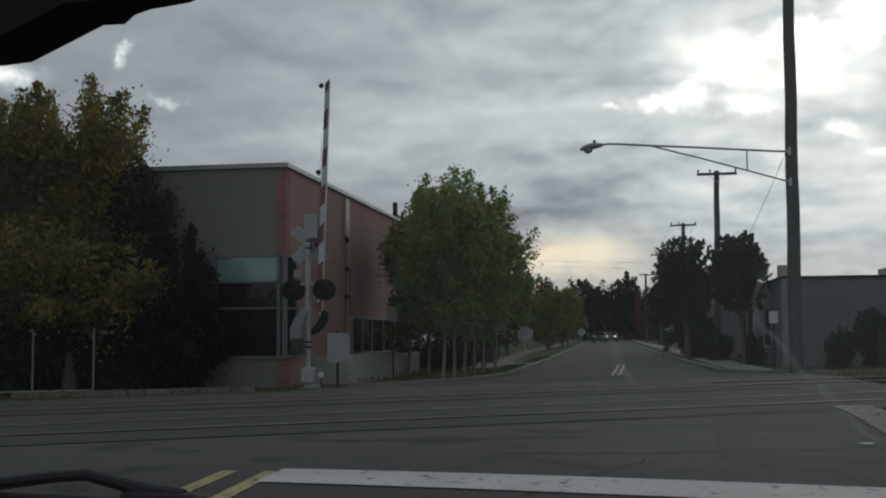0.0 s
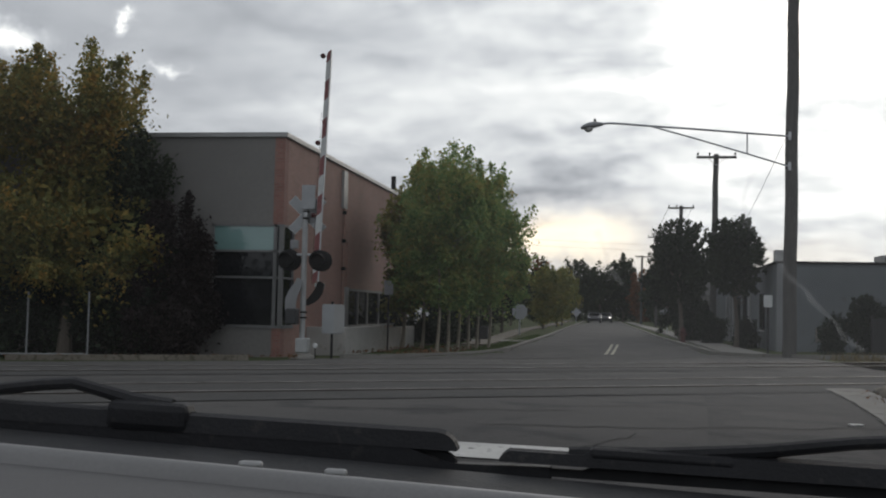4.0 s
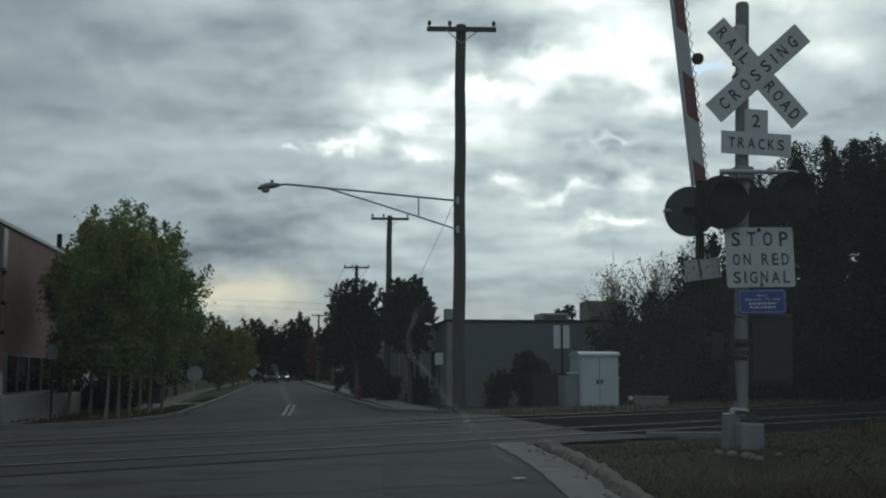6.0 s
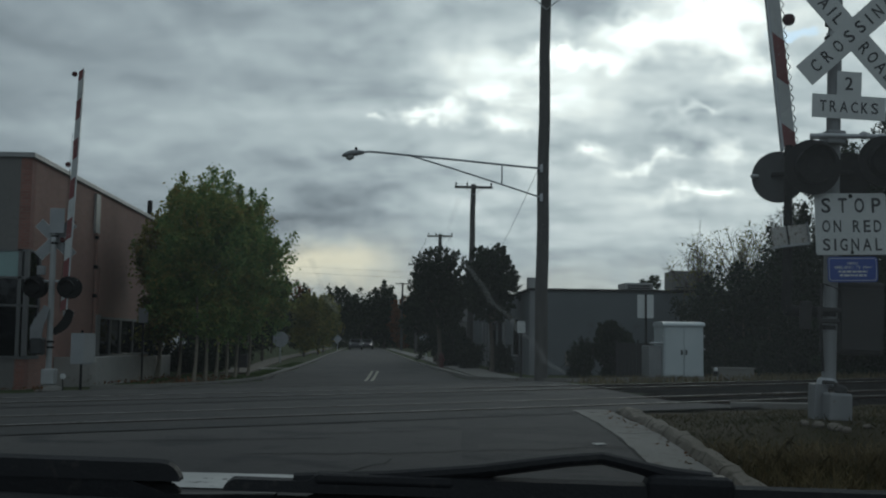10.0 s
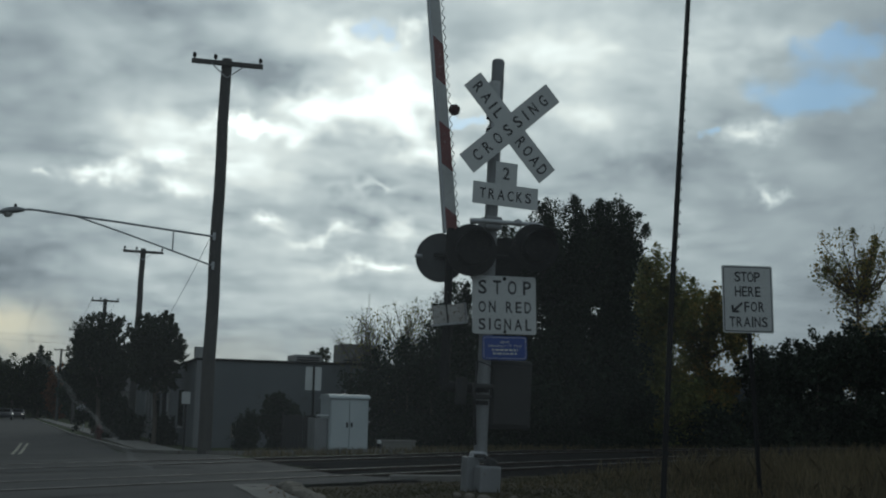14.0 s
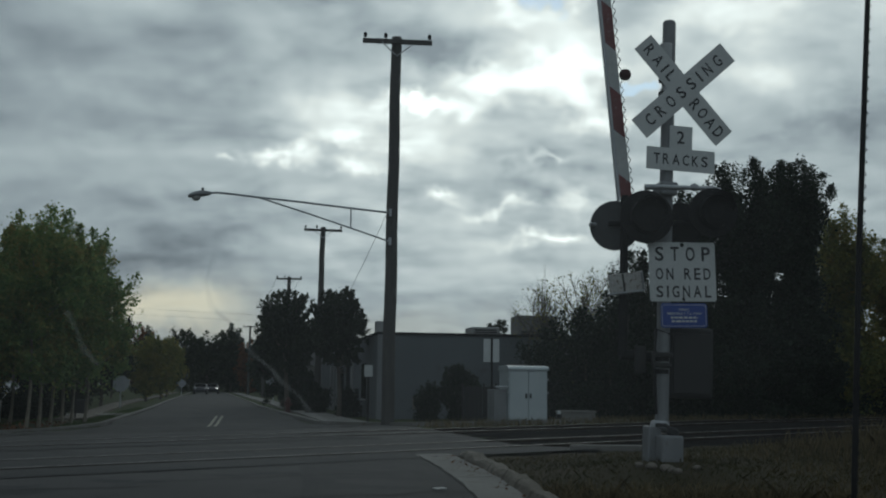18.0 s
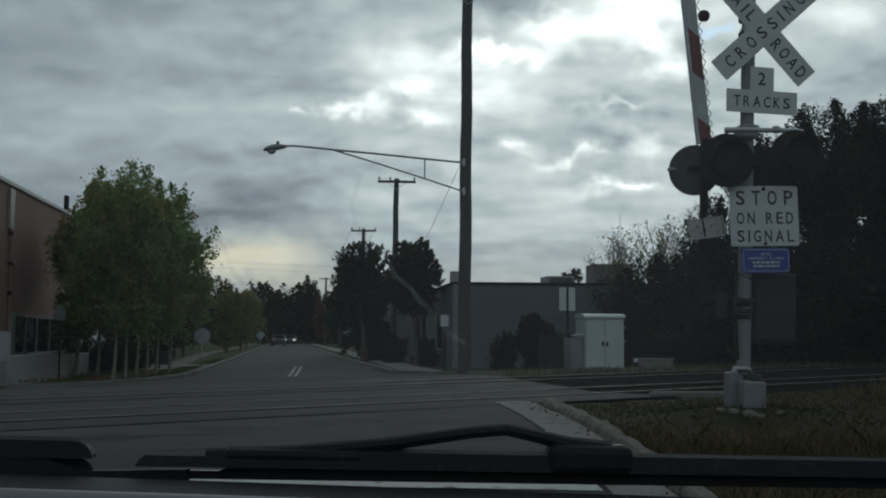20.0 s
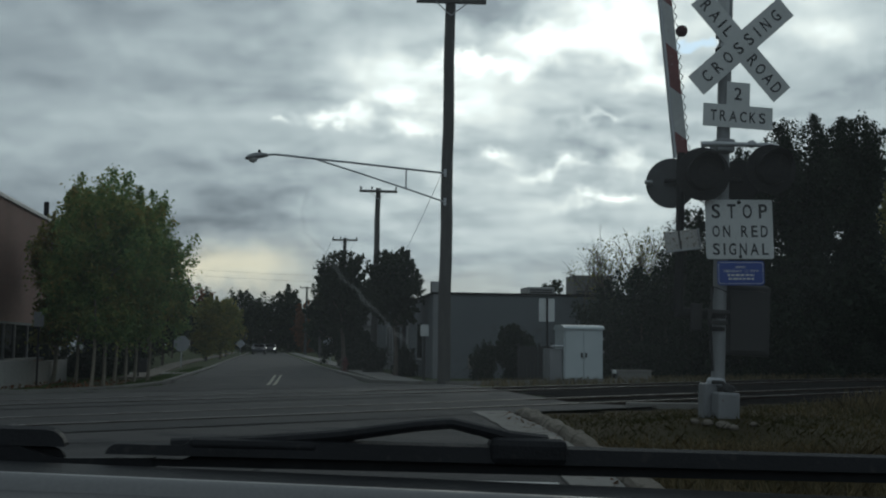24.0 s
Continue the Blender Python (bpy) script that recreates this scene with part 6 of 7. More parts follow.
def tree(at, height, radius, base, leaf, n, size, label, seed, bark=None, trunk=0.12, shape="round", clumps=60, clump=0.42, trunks=1, category="tree", group="", turn=0.0, name="tree", squash=1.0, twigs=False, lift=0.7, core=0.0, even=0.34):
    """A tree: tapered trunk, limbs up to its clumps of leaves, and the leaves. base: where its crown begins."""
    n, size = int(n * 1.18), size * 0.84
    rng = np.random.default_rng(seed)
    e = thing(name, at, label, category, group, turn)
    mid, half = (height + base) / 2, (height - base) / 2
    cs = []
    while len(cs) < clumps:
        p = rng.uniform(-1, 1, 3)
        h = (p[2] + 1) / 2
        if shape == "round":
            lim = math.sqrt(max(0, 1 - p[2] ** 2)) ** 0.8
        elif shape == "ball":
            lim = max(0, 1 - p[2] ** 2) ** 0.36
        elif shape == "upright":
            lim = min(1.0, 1.35 * (1 - h) ** 0.6) * (0.6 + 0.4 * min(1, h * 4))
        elif shape == "street":
            lim = min(1.0, 0.75 + 0.5 * h) if h < 0.45 else max(0.0, 1 - ((h - 0.45) / 0.57) ** 1.9)
        elif shape == "cone":
            lim = (1 - h) * 1.05 * (0.85 + 0.3 * math.sin(h * 30))
        else:
            lim = (0.75 + 0.25 * math.sin(h * 9)) * min(1.0, 2.2 * (1 - h) ** 0.5)
        r = math.hypot(p[0], p[1])
        if r > lim:
            continue
        lump = 0.99 - 0.5 * even + even * noise.noise((p[0] * 1.9 + seed, p[1] * 1.9, p[2] * 1.9))
        cs.append((p[0] * radius * lump, p[1] * radius * lump * squash, mid + p[2] * half * (0.95 + 0.1 * lump)))
    cs = np.array(cs)
    # leaves round each clump, flattened a little and drawn out along the limb
    k = rng.integers(0, len(cs), n)
    spread = clump * rng.uniform(0.5, 1.25, len(cs))
    # each clump is a shoot that points up and outward, thinner towards its tip
    axis = cs - np.array([0.0, 0.0, base + 0.35 * (height - base)])
    axis /= np.linalg.norm(axis, axis=1)[:, None] + 1e-6
    axis = axis * 0.6 + np.array([0.0, 0.0, lift]) + rng.normal(size=axis.shape) * 0.25
    axis /= np.linalg.norm(axis, axis=1)[:, None] + 1e-6
    run = rng.uniform(-1, 1, n)
    wide = np.sqrt(np.clip(1.05 - run, 0.05, 2.0)) * 0.36
    pts = cs[k] + axis[k] * (run * spread[k] * 1.15)[:, None] + rng.normal(size=(n, 3)) * (spread[k] * wide)[:, None]
    pts = pts[pts[:, 2] > 0.05]
    sizes = np.full((len(pts), 1), size)
    if core:
        # broader sprays deep inside, which close the crown
        m = int(1.5 * core * n)
        inner = cs[rng.integers(0, len(cs), m)]
        mean = np.array([0.0, 0.0, mid])
        inner = mean + (inner - mean) * rng.uniform(0.2, 0.86, (m, 1)) + rng.normal(size=(m, 3)) * clump * 0.3
        inner = inner[inner[:, 2] > 0.2]
        pts, sizes = np.concatenate([pts, inner]), np.concatenate([sizes, np.full((len(inner), 1), size * 2.2)])
    crown = new("crown", leaves_mesh("crown", pts, sizes, leaf, seed))
    crown.parent = e
    # wood
    for t in range(trunks):
        ox = 0.0 if trunks == 1 else rng.uniform(-1, 1) * radius * 0.45
        oy = 0.0 if trunks == 1 else rng.uniform(-1, 1) * radius * 0.3
        lean = rng.uniform(-0.25, 0.25, 2)
        top = base + (height - base) * 0.72
        line = [(ox + lean[0] * f * 0.6 + 0.05 * math.sin(f * 7 + t), oy + lean[1] * f * 0.6, -0.15 + (top + 0.15) * f) for f in np.linspace(0, 1, 9)]
        bm = tubed(line, [trunk * (1.25 if j == 0 else 1.0 - 0.085 * j) for j in range(9)], 9)
        part("trunk", bm, bark or BARK, e)
    bm = bmesh.new()
    pick = rng.permutation(len(cs))[:min(len(cs), 90 if twigs else 26)]
    for j in pick:
        c = cs[j]
        z0 = max(0.5 * base, min(c[2] - 0.35 * math.hypot(c[0], c[1]) - 0.2, height * 0.7))
        a = Vector((0.02, 0, z0)) if trunks == 1 else Vector((c[0] * 0.3, c[1] * 0.3, z0))
        b = Vector(c)
        m1 = a.lerp(b, 0.5) + Vector(rng.uniform(-0.12, 0.12, 3)) - Vector((0, 0, 0.08))
        tube(bm, [a, m1, b], [trunk * 0.42, trunk * 0.26, trunk * 0.08], 5, False)
        if twigs:
            for q in range(6):
                d = Vector(rng.normal(size=3)) * 0.2
                d.z = abs(d.z) * 1.3
                tube(bm, [m1.lerp(b, 0.3 + 0.12 * q), b + d * 0.5, b + d * 1.4], [0.01, 0.006, 0.003], 3, False)
    part("branchwork", bm, bark or BARK, e)
    return e


# the autumn trees behind the fence
g = "trees behind the fence"
tree((-12.6, 24.2, 0.2), 6.9, 2.4, 1.7, LEAF_AUTUMN, 42000, 0.13, "leafy tree turning green and orange behind the fence", 11, core=0.05, shape="broad", clumps=170, clump=0.5, trunk=0.16, group=g)
tree((-15.6, 23.8, 0.2), 7.1, 2.8, 1.5, LEAF_AUTUMN, 42000, 0.13, "broad tree with yellow-green autumn leaves behind the fence", 12, core=0.05, shape="broad", clumps=160, clump=0.52, trunk=0.17, group=g)
tree((-19.5, 24.5, 0.15), 7.4, 2.8, 1.7, LEAF_AUTUMN, 20000, 0.19, "tall autumn tree with browning leaves behind the fence", 13, shape="broad", clumps=120, clump=0.55, trunk=0.17, group=g)
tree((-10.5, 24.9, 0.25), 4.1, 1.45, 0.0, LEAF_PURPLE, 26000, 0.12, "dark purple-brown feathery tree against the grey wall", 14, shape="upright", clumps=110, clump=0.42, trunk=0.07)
tree((-11.75, 25.1, 0.25), 5.5, 1.35, 0.3, LEAF_MID, 20000, 0.15, "dark green leafy tree beside the autumn trees", 18, shape="broad", clumps=120, clump=0.46, trunk=0.1)
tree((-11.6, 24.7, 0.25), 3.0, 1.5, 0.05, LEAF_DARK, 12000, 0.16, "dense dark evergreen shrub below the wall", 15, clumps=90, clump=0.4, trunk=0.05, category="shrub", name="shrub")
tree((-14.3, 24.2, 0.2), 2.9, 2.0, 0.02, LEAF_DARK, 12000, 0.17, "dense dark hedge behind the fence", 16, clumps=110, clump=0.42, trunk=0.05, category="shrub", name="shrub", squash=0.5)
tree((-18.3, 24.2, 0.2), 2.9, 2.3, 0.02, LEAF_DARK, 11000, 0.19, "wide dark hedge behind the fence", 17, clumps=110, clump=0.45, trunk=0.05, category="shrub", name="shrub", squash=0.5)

# the row of young trees on the left of the street
g = "row of young street trees"
for k, (x, y, h, r) in enumerate(((-5.27, 32.0, 5.95, 1.45), (-5.08, 32.9, 5.85, 1.35), (-4.93, 33.8, 5.95, 1.4), (-4.68, 34.3, 5.9, 1.5), (-4.55, 35.2, 5.85, 1.6), (-4.3, 36.4, 5.8, 1.75), (-6.15, 34.6, 5.8, 1.35))):
    tree((x, y, 0.28), h, r, 1.5, LEAF_GREEN, 15000, 0.135, "young street tree, green yellowing low, with a pale trunk", 30 + k, bark=BARK_PALE, trunk=0.05, shape="street", clumps=120, clump=0.36, group=g)
tree((-6.95, 35.4, 0.28), 5.35, 1.15, 1.3, LEAF_YELLOW, 9000, 0.14, "young street tree with yellowing leaves and pale trunk", 41, bark=BARK_PALE, trunk=0.07, shape="street", clumps=70, clump=0.4, group=g)

for k, (x, y, h, r) in enumerate(((-6.6, 38.4, 0.75, 0.9), (-6.3, 40.2, 0.8, 1.0), (-7.8, 39.6, 1.2, 1.0), (-6.1, 42.0, 0.85, 1.0), (-6.9, 43.5, 1.1, 1.1), (-6.9, 47.0, 0.8, 0.9), (-8.4, 51.5, 1.5, 1.3), (-6.4, 51.0, 0.9, 0.6))):
    tree((x, y, 0.28), h, r, 0.0, LEAF_DARK, 5000, 0.1, "low dark clipped hedge behind the young trees", 200 + k, clumps=50, clump=0.22, trunk=0.03, category="shrub", name="shrub")

g = "trees behind the brick building"
for k, (x, y, h, r) in enumerate(((-9.6, 57.5, 5.2, 2.1), (-12.6, 61.0, 6.0, 2.5), (-16.0, 60.0, 6.0, 2.6), (-11.0, 71.0, 6.2, 2.5), (-20.0, 58.0, 6.0, 2.6))):
    tree((x, y, 0.3), h, r, 0.2, LEAF_MID, 7000, 0.24, "dark leafy tree behind the brick building", 210 + k, trunk=0.12, clumps=80, clump=0.5, group=g, core=0.1)

# farther down on the left
g = "trees along the far street"
for k, (x, y, h, r, mt, lb) in enumerate((
        (-7.2, 55, 4.6, 1.6, LEAF_MID, "dark green street tree"), (-7.0, 66, 4.6, 1.8, LEAF_MID, "dark leafy street tree"), (-5.7, 82, 4.2, 1.5, LEAF_YELLOW, "yellow-green street tree"), (-5.5, 96, 4.6, 1.8, LEAF_YELLOW, "yellowing street tree"),
        (-5.9, 112, 5.2, 2.0, LEAF_YELLOW, "golden street tree"), (-8.6, 74, 5.4, 2.2, LEAF_MID, "dark green broad street tree"), (-9.8, 100, 7.0, 3.0, LEAF_MID, "dark broad street tree"), (-7.4, 128, 6.4, 2.4, LEAF_YELLOW, "thin yellow street tree"))):
    tree((x, y, 0.3), h, r, 0.7, mt, 7000, 0.24, lb + " beside the footpath", 50 + k, trunk=0.09, clumps=70, clump=0.5, group=g)
tree((-8.95, 130, 0.3), 9.0, 1.9, 0.8, LEAF_MID, 9000, 0.3, "dark pointed spruce far along the street", 60, shape="cone", clumps=140, clump=0.5, trunk=0.15)

# the dark rounded trees on the right
g = "dark rounded trees by the street"
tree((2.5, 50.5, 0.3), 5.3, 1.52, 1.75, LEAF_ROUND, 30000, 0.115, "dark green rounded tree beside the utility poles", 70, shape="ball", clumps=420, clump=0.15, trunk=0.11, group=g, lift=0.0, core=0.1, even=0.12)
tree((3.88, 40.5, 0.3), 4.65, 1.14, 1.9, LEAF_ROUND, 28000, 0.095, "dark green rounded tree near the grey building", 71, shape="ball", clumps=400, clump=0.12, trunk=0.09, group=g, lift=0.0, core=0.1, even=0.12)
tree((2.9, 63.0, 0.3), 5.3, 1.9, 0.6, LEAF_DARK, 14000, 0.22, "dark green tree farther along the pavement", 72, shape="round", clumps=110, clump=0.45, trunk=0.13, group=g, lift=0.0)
for k, (x, y, h, r) in enumerate(((3.5, 46.5, 1.2, 0.55), (4.3, 41.5, 0.9, 0.45), (3.4, 58, 2.2, 1.1), (3.0, 51.5, 0.9, 0.5), (3.2, 54, 1.6, 0.8))):
    tree((x, y, 0.3), h, r, 0.02, LEAF_DARK, 5000, 0.12, "small dark shrub by the pavement", 80 + k, clumps=40, clump=0.26, trunk=0.03, category="shrub", name="shrub")

# the dark shrub before the grey building, and bushes to its right
tree((6.36, 31.2, 0.42), 1.58, 0.6, 0.0, LEAF_DARK, 20000, 0.07, "dense dark shrub before the grey wall", 90, clumps=110, clump=0.15, trunk=0.04, category="shrub", name="shrub", squash=0.8, lift=0.1, core=0.1, even=0.2)
tree((5.5, 31.3, 0.42), 0.98, 0.36, 0.0, LEAF_DARK, 8000, 0.08, "low dark shrub before the grey wall", 91, clumps=60, clump=0.18, trunk=0.03, category="shrub", name="shrub")
tree((16.8, 70.0, 0.3), 5.5, 1.15, 2.5, LEAF_MID, 5000, 0.2, "small dark treetop showing over the grey roof", 95, clumps=60, clump=0.3, trunk=0.1, lift=0.2)
g = "bushes beyond the tracks"
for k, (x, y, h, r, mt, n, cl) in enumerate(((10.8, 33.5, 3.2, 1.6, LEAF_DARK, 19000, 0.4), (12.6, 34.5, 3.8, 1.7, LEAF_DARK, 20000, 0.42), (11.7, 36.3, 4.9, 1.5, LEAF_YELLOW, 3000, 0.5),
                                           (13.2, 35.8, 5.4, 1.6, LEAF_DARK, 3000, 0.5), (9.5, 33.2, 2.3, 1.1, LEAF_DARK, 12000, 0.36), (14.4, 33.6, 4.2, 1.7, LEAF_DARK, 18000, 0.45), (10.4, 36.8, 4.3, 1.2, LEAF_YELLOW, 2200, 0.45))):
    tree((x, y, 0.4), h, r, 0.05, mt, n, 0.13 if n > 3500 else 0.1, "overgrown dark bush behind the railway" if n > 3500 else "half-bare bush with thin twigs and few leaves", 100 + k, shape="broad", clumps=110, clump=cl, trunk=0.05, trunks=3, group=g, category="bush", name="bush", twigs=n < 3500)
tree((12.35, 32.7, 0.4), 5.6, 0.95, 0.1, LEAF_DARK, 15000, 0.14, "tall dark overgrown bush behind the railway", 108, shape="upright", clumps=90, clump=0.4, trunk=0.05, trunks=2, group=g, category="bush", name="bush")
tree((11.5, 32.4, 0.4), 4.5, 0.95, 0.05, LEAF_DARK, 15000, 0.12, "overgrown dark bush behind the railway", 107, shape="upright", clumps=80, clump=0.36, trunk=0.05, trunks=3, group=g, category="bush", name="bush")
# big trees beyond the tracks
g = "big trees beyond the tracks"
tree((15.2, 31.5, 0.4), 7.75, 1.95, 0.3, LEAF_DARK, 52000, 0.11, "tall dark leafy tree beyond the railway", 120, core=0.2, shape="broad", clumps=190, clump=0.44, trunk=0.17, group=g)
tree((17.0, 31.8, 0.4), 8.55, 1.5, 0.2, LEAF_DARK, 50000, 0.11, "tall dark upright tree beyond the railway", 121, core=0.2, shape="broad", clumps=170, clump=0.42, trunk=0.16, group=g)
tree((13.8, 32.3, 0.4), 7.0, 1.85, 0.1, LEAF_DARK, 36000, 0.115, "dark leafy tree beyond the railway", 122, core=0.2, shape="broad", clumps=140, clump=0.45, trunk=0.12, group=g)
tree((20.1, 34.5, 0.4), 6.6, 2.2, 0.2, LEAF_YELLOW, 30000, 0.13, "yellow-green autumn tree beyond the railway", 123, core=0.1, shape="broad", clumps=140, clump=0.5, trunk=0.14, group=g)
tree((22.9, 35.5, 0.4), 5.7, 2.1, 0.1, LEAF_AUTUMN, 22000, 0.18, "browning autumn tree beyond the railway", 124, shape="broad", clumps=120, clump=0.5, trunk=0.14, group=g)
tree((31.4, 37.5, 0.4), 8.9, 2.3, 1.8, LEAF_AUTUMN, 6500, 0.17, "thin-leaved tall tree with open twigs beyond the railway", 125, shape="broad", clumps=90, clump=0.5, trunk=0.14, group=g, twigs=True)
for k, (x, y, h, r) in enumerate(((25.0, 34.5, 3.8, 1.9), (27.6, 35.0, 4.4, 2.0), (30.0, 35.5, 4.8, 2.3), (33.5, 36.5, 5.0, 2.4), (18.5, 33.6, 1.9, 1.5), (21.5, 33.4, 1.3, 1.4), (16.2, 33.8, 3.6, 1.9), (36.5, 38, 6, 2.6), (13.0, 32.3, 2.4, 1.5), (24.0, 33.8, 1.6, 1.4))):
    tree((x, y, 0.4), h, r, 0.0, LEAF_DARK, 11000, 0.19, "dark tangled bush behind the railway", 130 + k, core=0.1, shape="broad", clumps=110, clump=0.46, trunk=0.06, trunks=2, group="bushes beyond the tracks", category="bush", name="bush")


def far_woods():
    """The woods that close the street, with an unseen belt added round the sides and rear, as one mass of leaf clumps.
    """
    rng = np.random.default_rng(77)
    pts = []
    for k in range(300):
        if k < 170:
            a, d, h, r = rng.uniform(-66, 66), rng.uniform(198, 250), rng.uniform(7.0, 11.0), rng.uniform(4.0, 7.0)
        else:
            # out of view: added so that the windows reflect something dark
            a, d, h, r = rng.uniform(66, 294), rng.uniform(75, 120), rng.uniform(6, 10), rng.uniform(3.5, 6.0)
        x, y = d * math.sin(radians(a)), d * math.cos(radians(a))
        if abs(x) < 7 and y > 0:
            h = rng.uniform(5.5, 7.5)
        c = rng.normal(size=(46, 3)) * np.array([r * 0.5, r * 0.5, h * 0.22]) + np.array([x, y, h * 0.5])
        m = 520 if k < 170 else 200
        kk = rng.integers(0, 46, m)
        pts.append(c[kk] + rng.normal(size=(m, 3)) * 0.7)
    pts = np.concatenate(pts)
    pts = pts[(pts[:, 2] > 0.2) & ((pts[:, 2] < 7.5) | (pts[:, 0] < 8.0))]
    ob = new("far_wood", leaves_mesh("far_wood", pts, 0.85, LEAF_MID, 5))
    tagged(ob, "dark distant wood closing the street, with an added unseen rear belt", "wood", kind="stuff")


far_woods()
for k, (x, y, h, r, mt, lb) in enumerate(((-7.4, 190, 10.3, 4.2, LEAF_MID, "dark broad tree"), (0.2, 196, 11.2, 2.8, LEAF_MID, "dark tall tree"), (-3.8, 197, 9.6, 4.0, LEAF_MID, "dark wide tree"), (5.4, 196, 9.6, 2.8, LEAF_RUST, "rust-red autumn tree"), (-13, 175, 9.6, 3.6, LEAF_RUST, "thin reddish tree"), (9.5, 180, 9.0, 4.0, LEAF_MID, "dark tree"), (3.0, 192, 8.4, 2.6, LEAF_RUST, "brown-red autumn tree"), (5.4, 152, 6.6, 2.2, LEAF_MID, "dull green leafy tree"), (4.6, 140, 5.6, 2.4, LEAF_MID, "dark leafy tree"))):
    tree((x, y, 0.2), h, r, 0.6, mt, 8000 if mt is LEAF_MID else 4500, 0.5, lb + " at the far end of the street", 150 + k, trunk=0.25, clumps=90, clump=0.9, group="trees closing the street")


def far_house(at, w, d, h, label):
    e = thing("house", at, label, "house")
    part("wall", boxed(-w / 2, w / 2, 0, d, -0.2, h), mat("pale_siding", (0.2, 0.195, 0.185), (0.17, 0.165, 0.16), 1.0, 0.8), e)
    bm = bmesh.new()
    v = [bm.verts.new(c) for c in ((-w / 2 - 0.3, -0.3, h), (w / 2 + 0.3, -0.3, h), (w / 2 + 0.3, d + 0.3, h), (-w / 2 - 0.3, d + 0.3, h), (-w / 2 - 0.3, d / 2, h + 1.6), (w / 2 + 0.3, d / 2, h + 1.6))]
    for q in ((0, 1, 5, 4), (2, 3, 4, 5), (0, 4, 3), (1, 2, 5), (3, 2, 1, 0)):
        bm.faces.new([v[k] for k in q])
    part("roof", bm, mat("dark_shingle", (0.05, 0.047, 0.045), (0.04, 0.04, 0.04), 2.0, 0.9), e)
    for x in (-w / 4, w / 4):
        f = part("window", boxed(x - 0.5, x + 0.5, -0.05, 0.02, 0.9, 1.0), METAL_TRIM, e)
        part("pane", boxed(x - 0.45, x + 0.45, -0.03, -0.01, 1.0, 2.0), GLASS_DARK, f)


far_house((7.2, 84, 0.25), 5, 7, 2.7, "small pale house behind trees by the street")


# ---- the waiting car, seen from the front seat ----
def wiper(at, label, length, pivot):
    """A wiper lying at rest: a long blade under its spine, a cranked arm above it, and the pivot."""
    e = thing("windscreen_wiper", (0, 0, 0), label, "wiper", "windscreen wipers")
    e.matrix_basis = pose(*at, 0, 1.6, 0)
    n = 18
    for name, z0, z1, wd, mt in (("blade_spine", 0.000, 0.0165, 0.011, PLASTIC), ("blade", -0.010, 0.0, 0.005, RUBBER)):
        bm = bmesh.new()
        rows = []
        stops = sorted({k / n for k in range(n + 1)} | {v / length for v in (0.002, 0.005, 0.008, 0.066, 0.075, 0.086)} | {1 - v / length for v in (0.0005, 0.002, 0.005, 0.01, 0.016)})
        for f in stops:
            d, left = length * f, length * (1 - f)
            # a low tip, a step up to the body, a blunt rounded end
            taper = min(math.sqrt(min(1.0, d / 0.008 + 0.05)) * 0.62, 0.62) if d < 0.066 else min(1.0, 0.62 + (d - 0.066) / 0.02)
            taper = min(taper, math.sqrt(max(0.04, 1 - max(0.0, 1 - left / 0.016) ** 2)))
            top = z0 + (z1 - z0) * taper
            rows.append([bm.verts.new((length * f, y, z)) for y, z in ((-wd, z0), (-wd * 0.7, top * 0.85 + z0 * 0.15), (0.0, top), (wd * 0.7, top * 0.85 + z0 * 0.15), (wd, z0))])
        for a, b in zip(rows, rows[1:]):
            for j in range(5):
                bm.faces.new((a[j], a[(j + 1) % 5], b[(j + 1) % 5], b[j]))
        bm.faces.new(rows[0])
        bm.faces.new(rows[-1][::-1])
        bmesh.ops.recalc_face_normals(bm, faces=bm.faces)
        part(name, bm, mt, e)
    p = pivot
    part("blade_clip", boxed(p - 0.235, p - 0.12, -0.010, 0.010, 0.004, 0.0155, 0.005), PLASTIC, e)
    part("arm", tubed([(p - 0.25, 0, 0.008), (p - 0.175, 0, 0.0125), (p - 0.10, 0, 0.0205), (p - 0.03, 0, 0.0315), (p, 0, 0.0345), (p + 0.03, 0, 0.0285), (p + 0.055, 0, 0.0225), (p + 0.09, 0, 0.019)],
                      [0.0062, 0.006, 0.0056, 0.0052, 0.0052, 0.0056, 0.007, 0.0075], 8), PLASTIC, e, "cranked black wiper arm")
    part("pivot", boxed(p + 0.035, p + 0.108, -0.014, 0.014, -0.002, 0.0235, 0.007), PLASTIC, e)
    part("pivot_nut", lathed([(0.006, 0.018), (0.006, 0.022), (0.004, 0.024)], 8, pose(p + 0.05, 0, 0)), BLACK_PAINT, e)
    return e


wiper((-0.130, 0.96, 1.323), "black windscreen wiper at rest before the passenger side", 0.95, 0.305)
wiper((-0.82, 0.965, 1.347), "black windscreen wiper at rest before the driver's side", 0.655, 0.318)


def ribbon(name, xs, prof, mt, parent, label="", smooth=False):
    """A sheet along x whose section is prof(x): (y, z) pairs."""
    bm = bmesh.new()
    rows = [[bm.verts.new((x, y, z)) for y, z in prof(x)] for x in xs]
    for a, b in zip(rows, rows[1:]):
        for j in range(len(a) - 1):
            bm.faces.new((a[j], b[j], b[j + 1], a[j + 1]))
    bmesh.ops.recalc_face_normals(bm, faces=bm.faces)
    return part(name, bm, mt, parent, label, smooth)


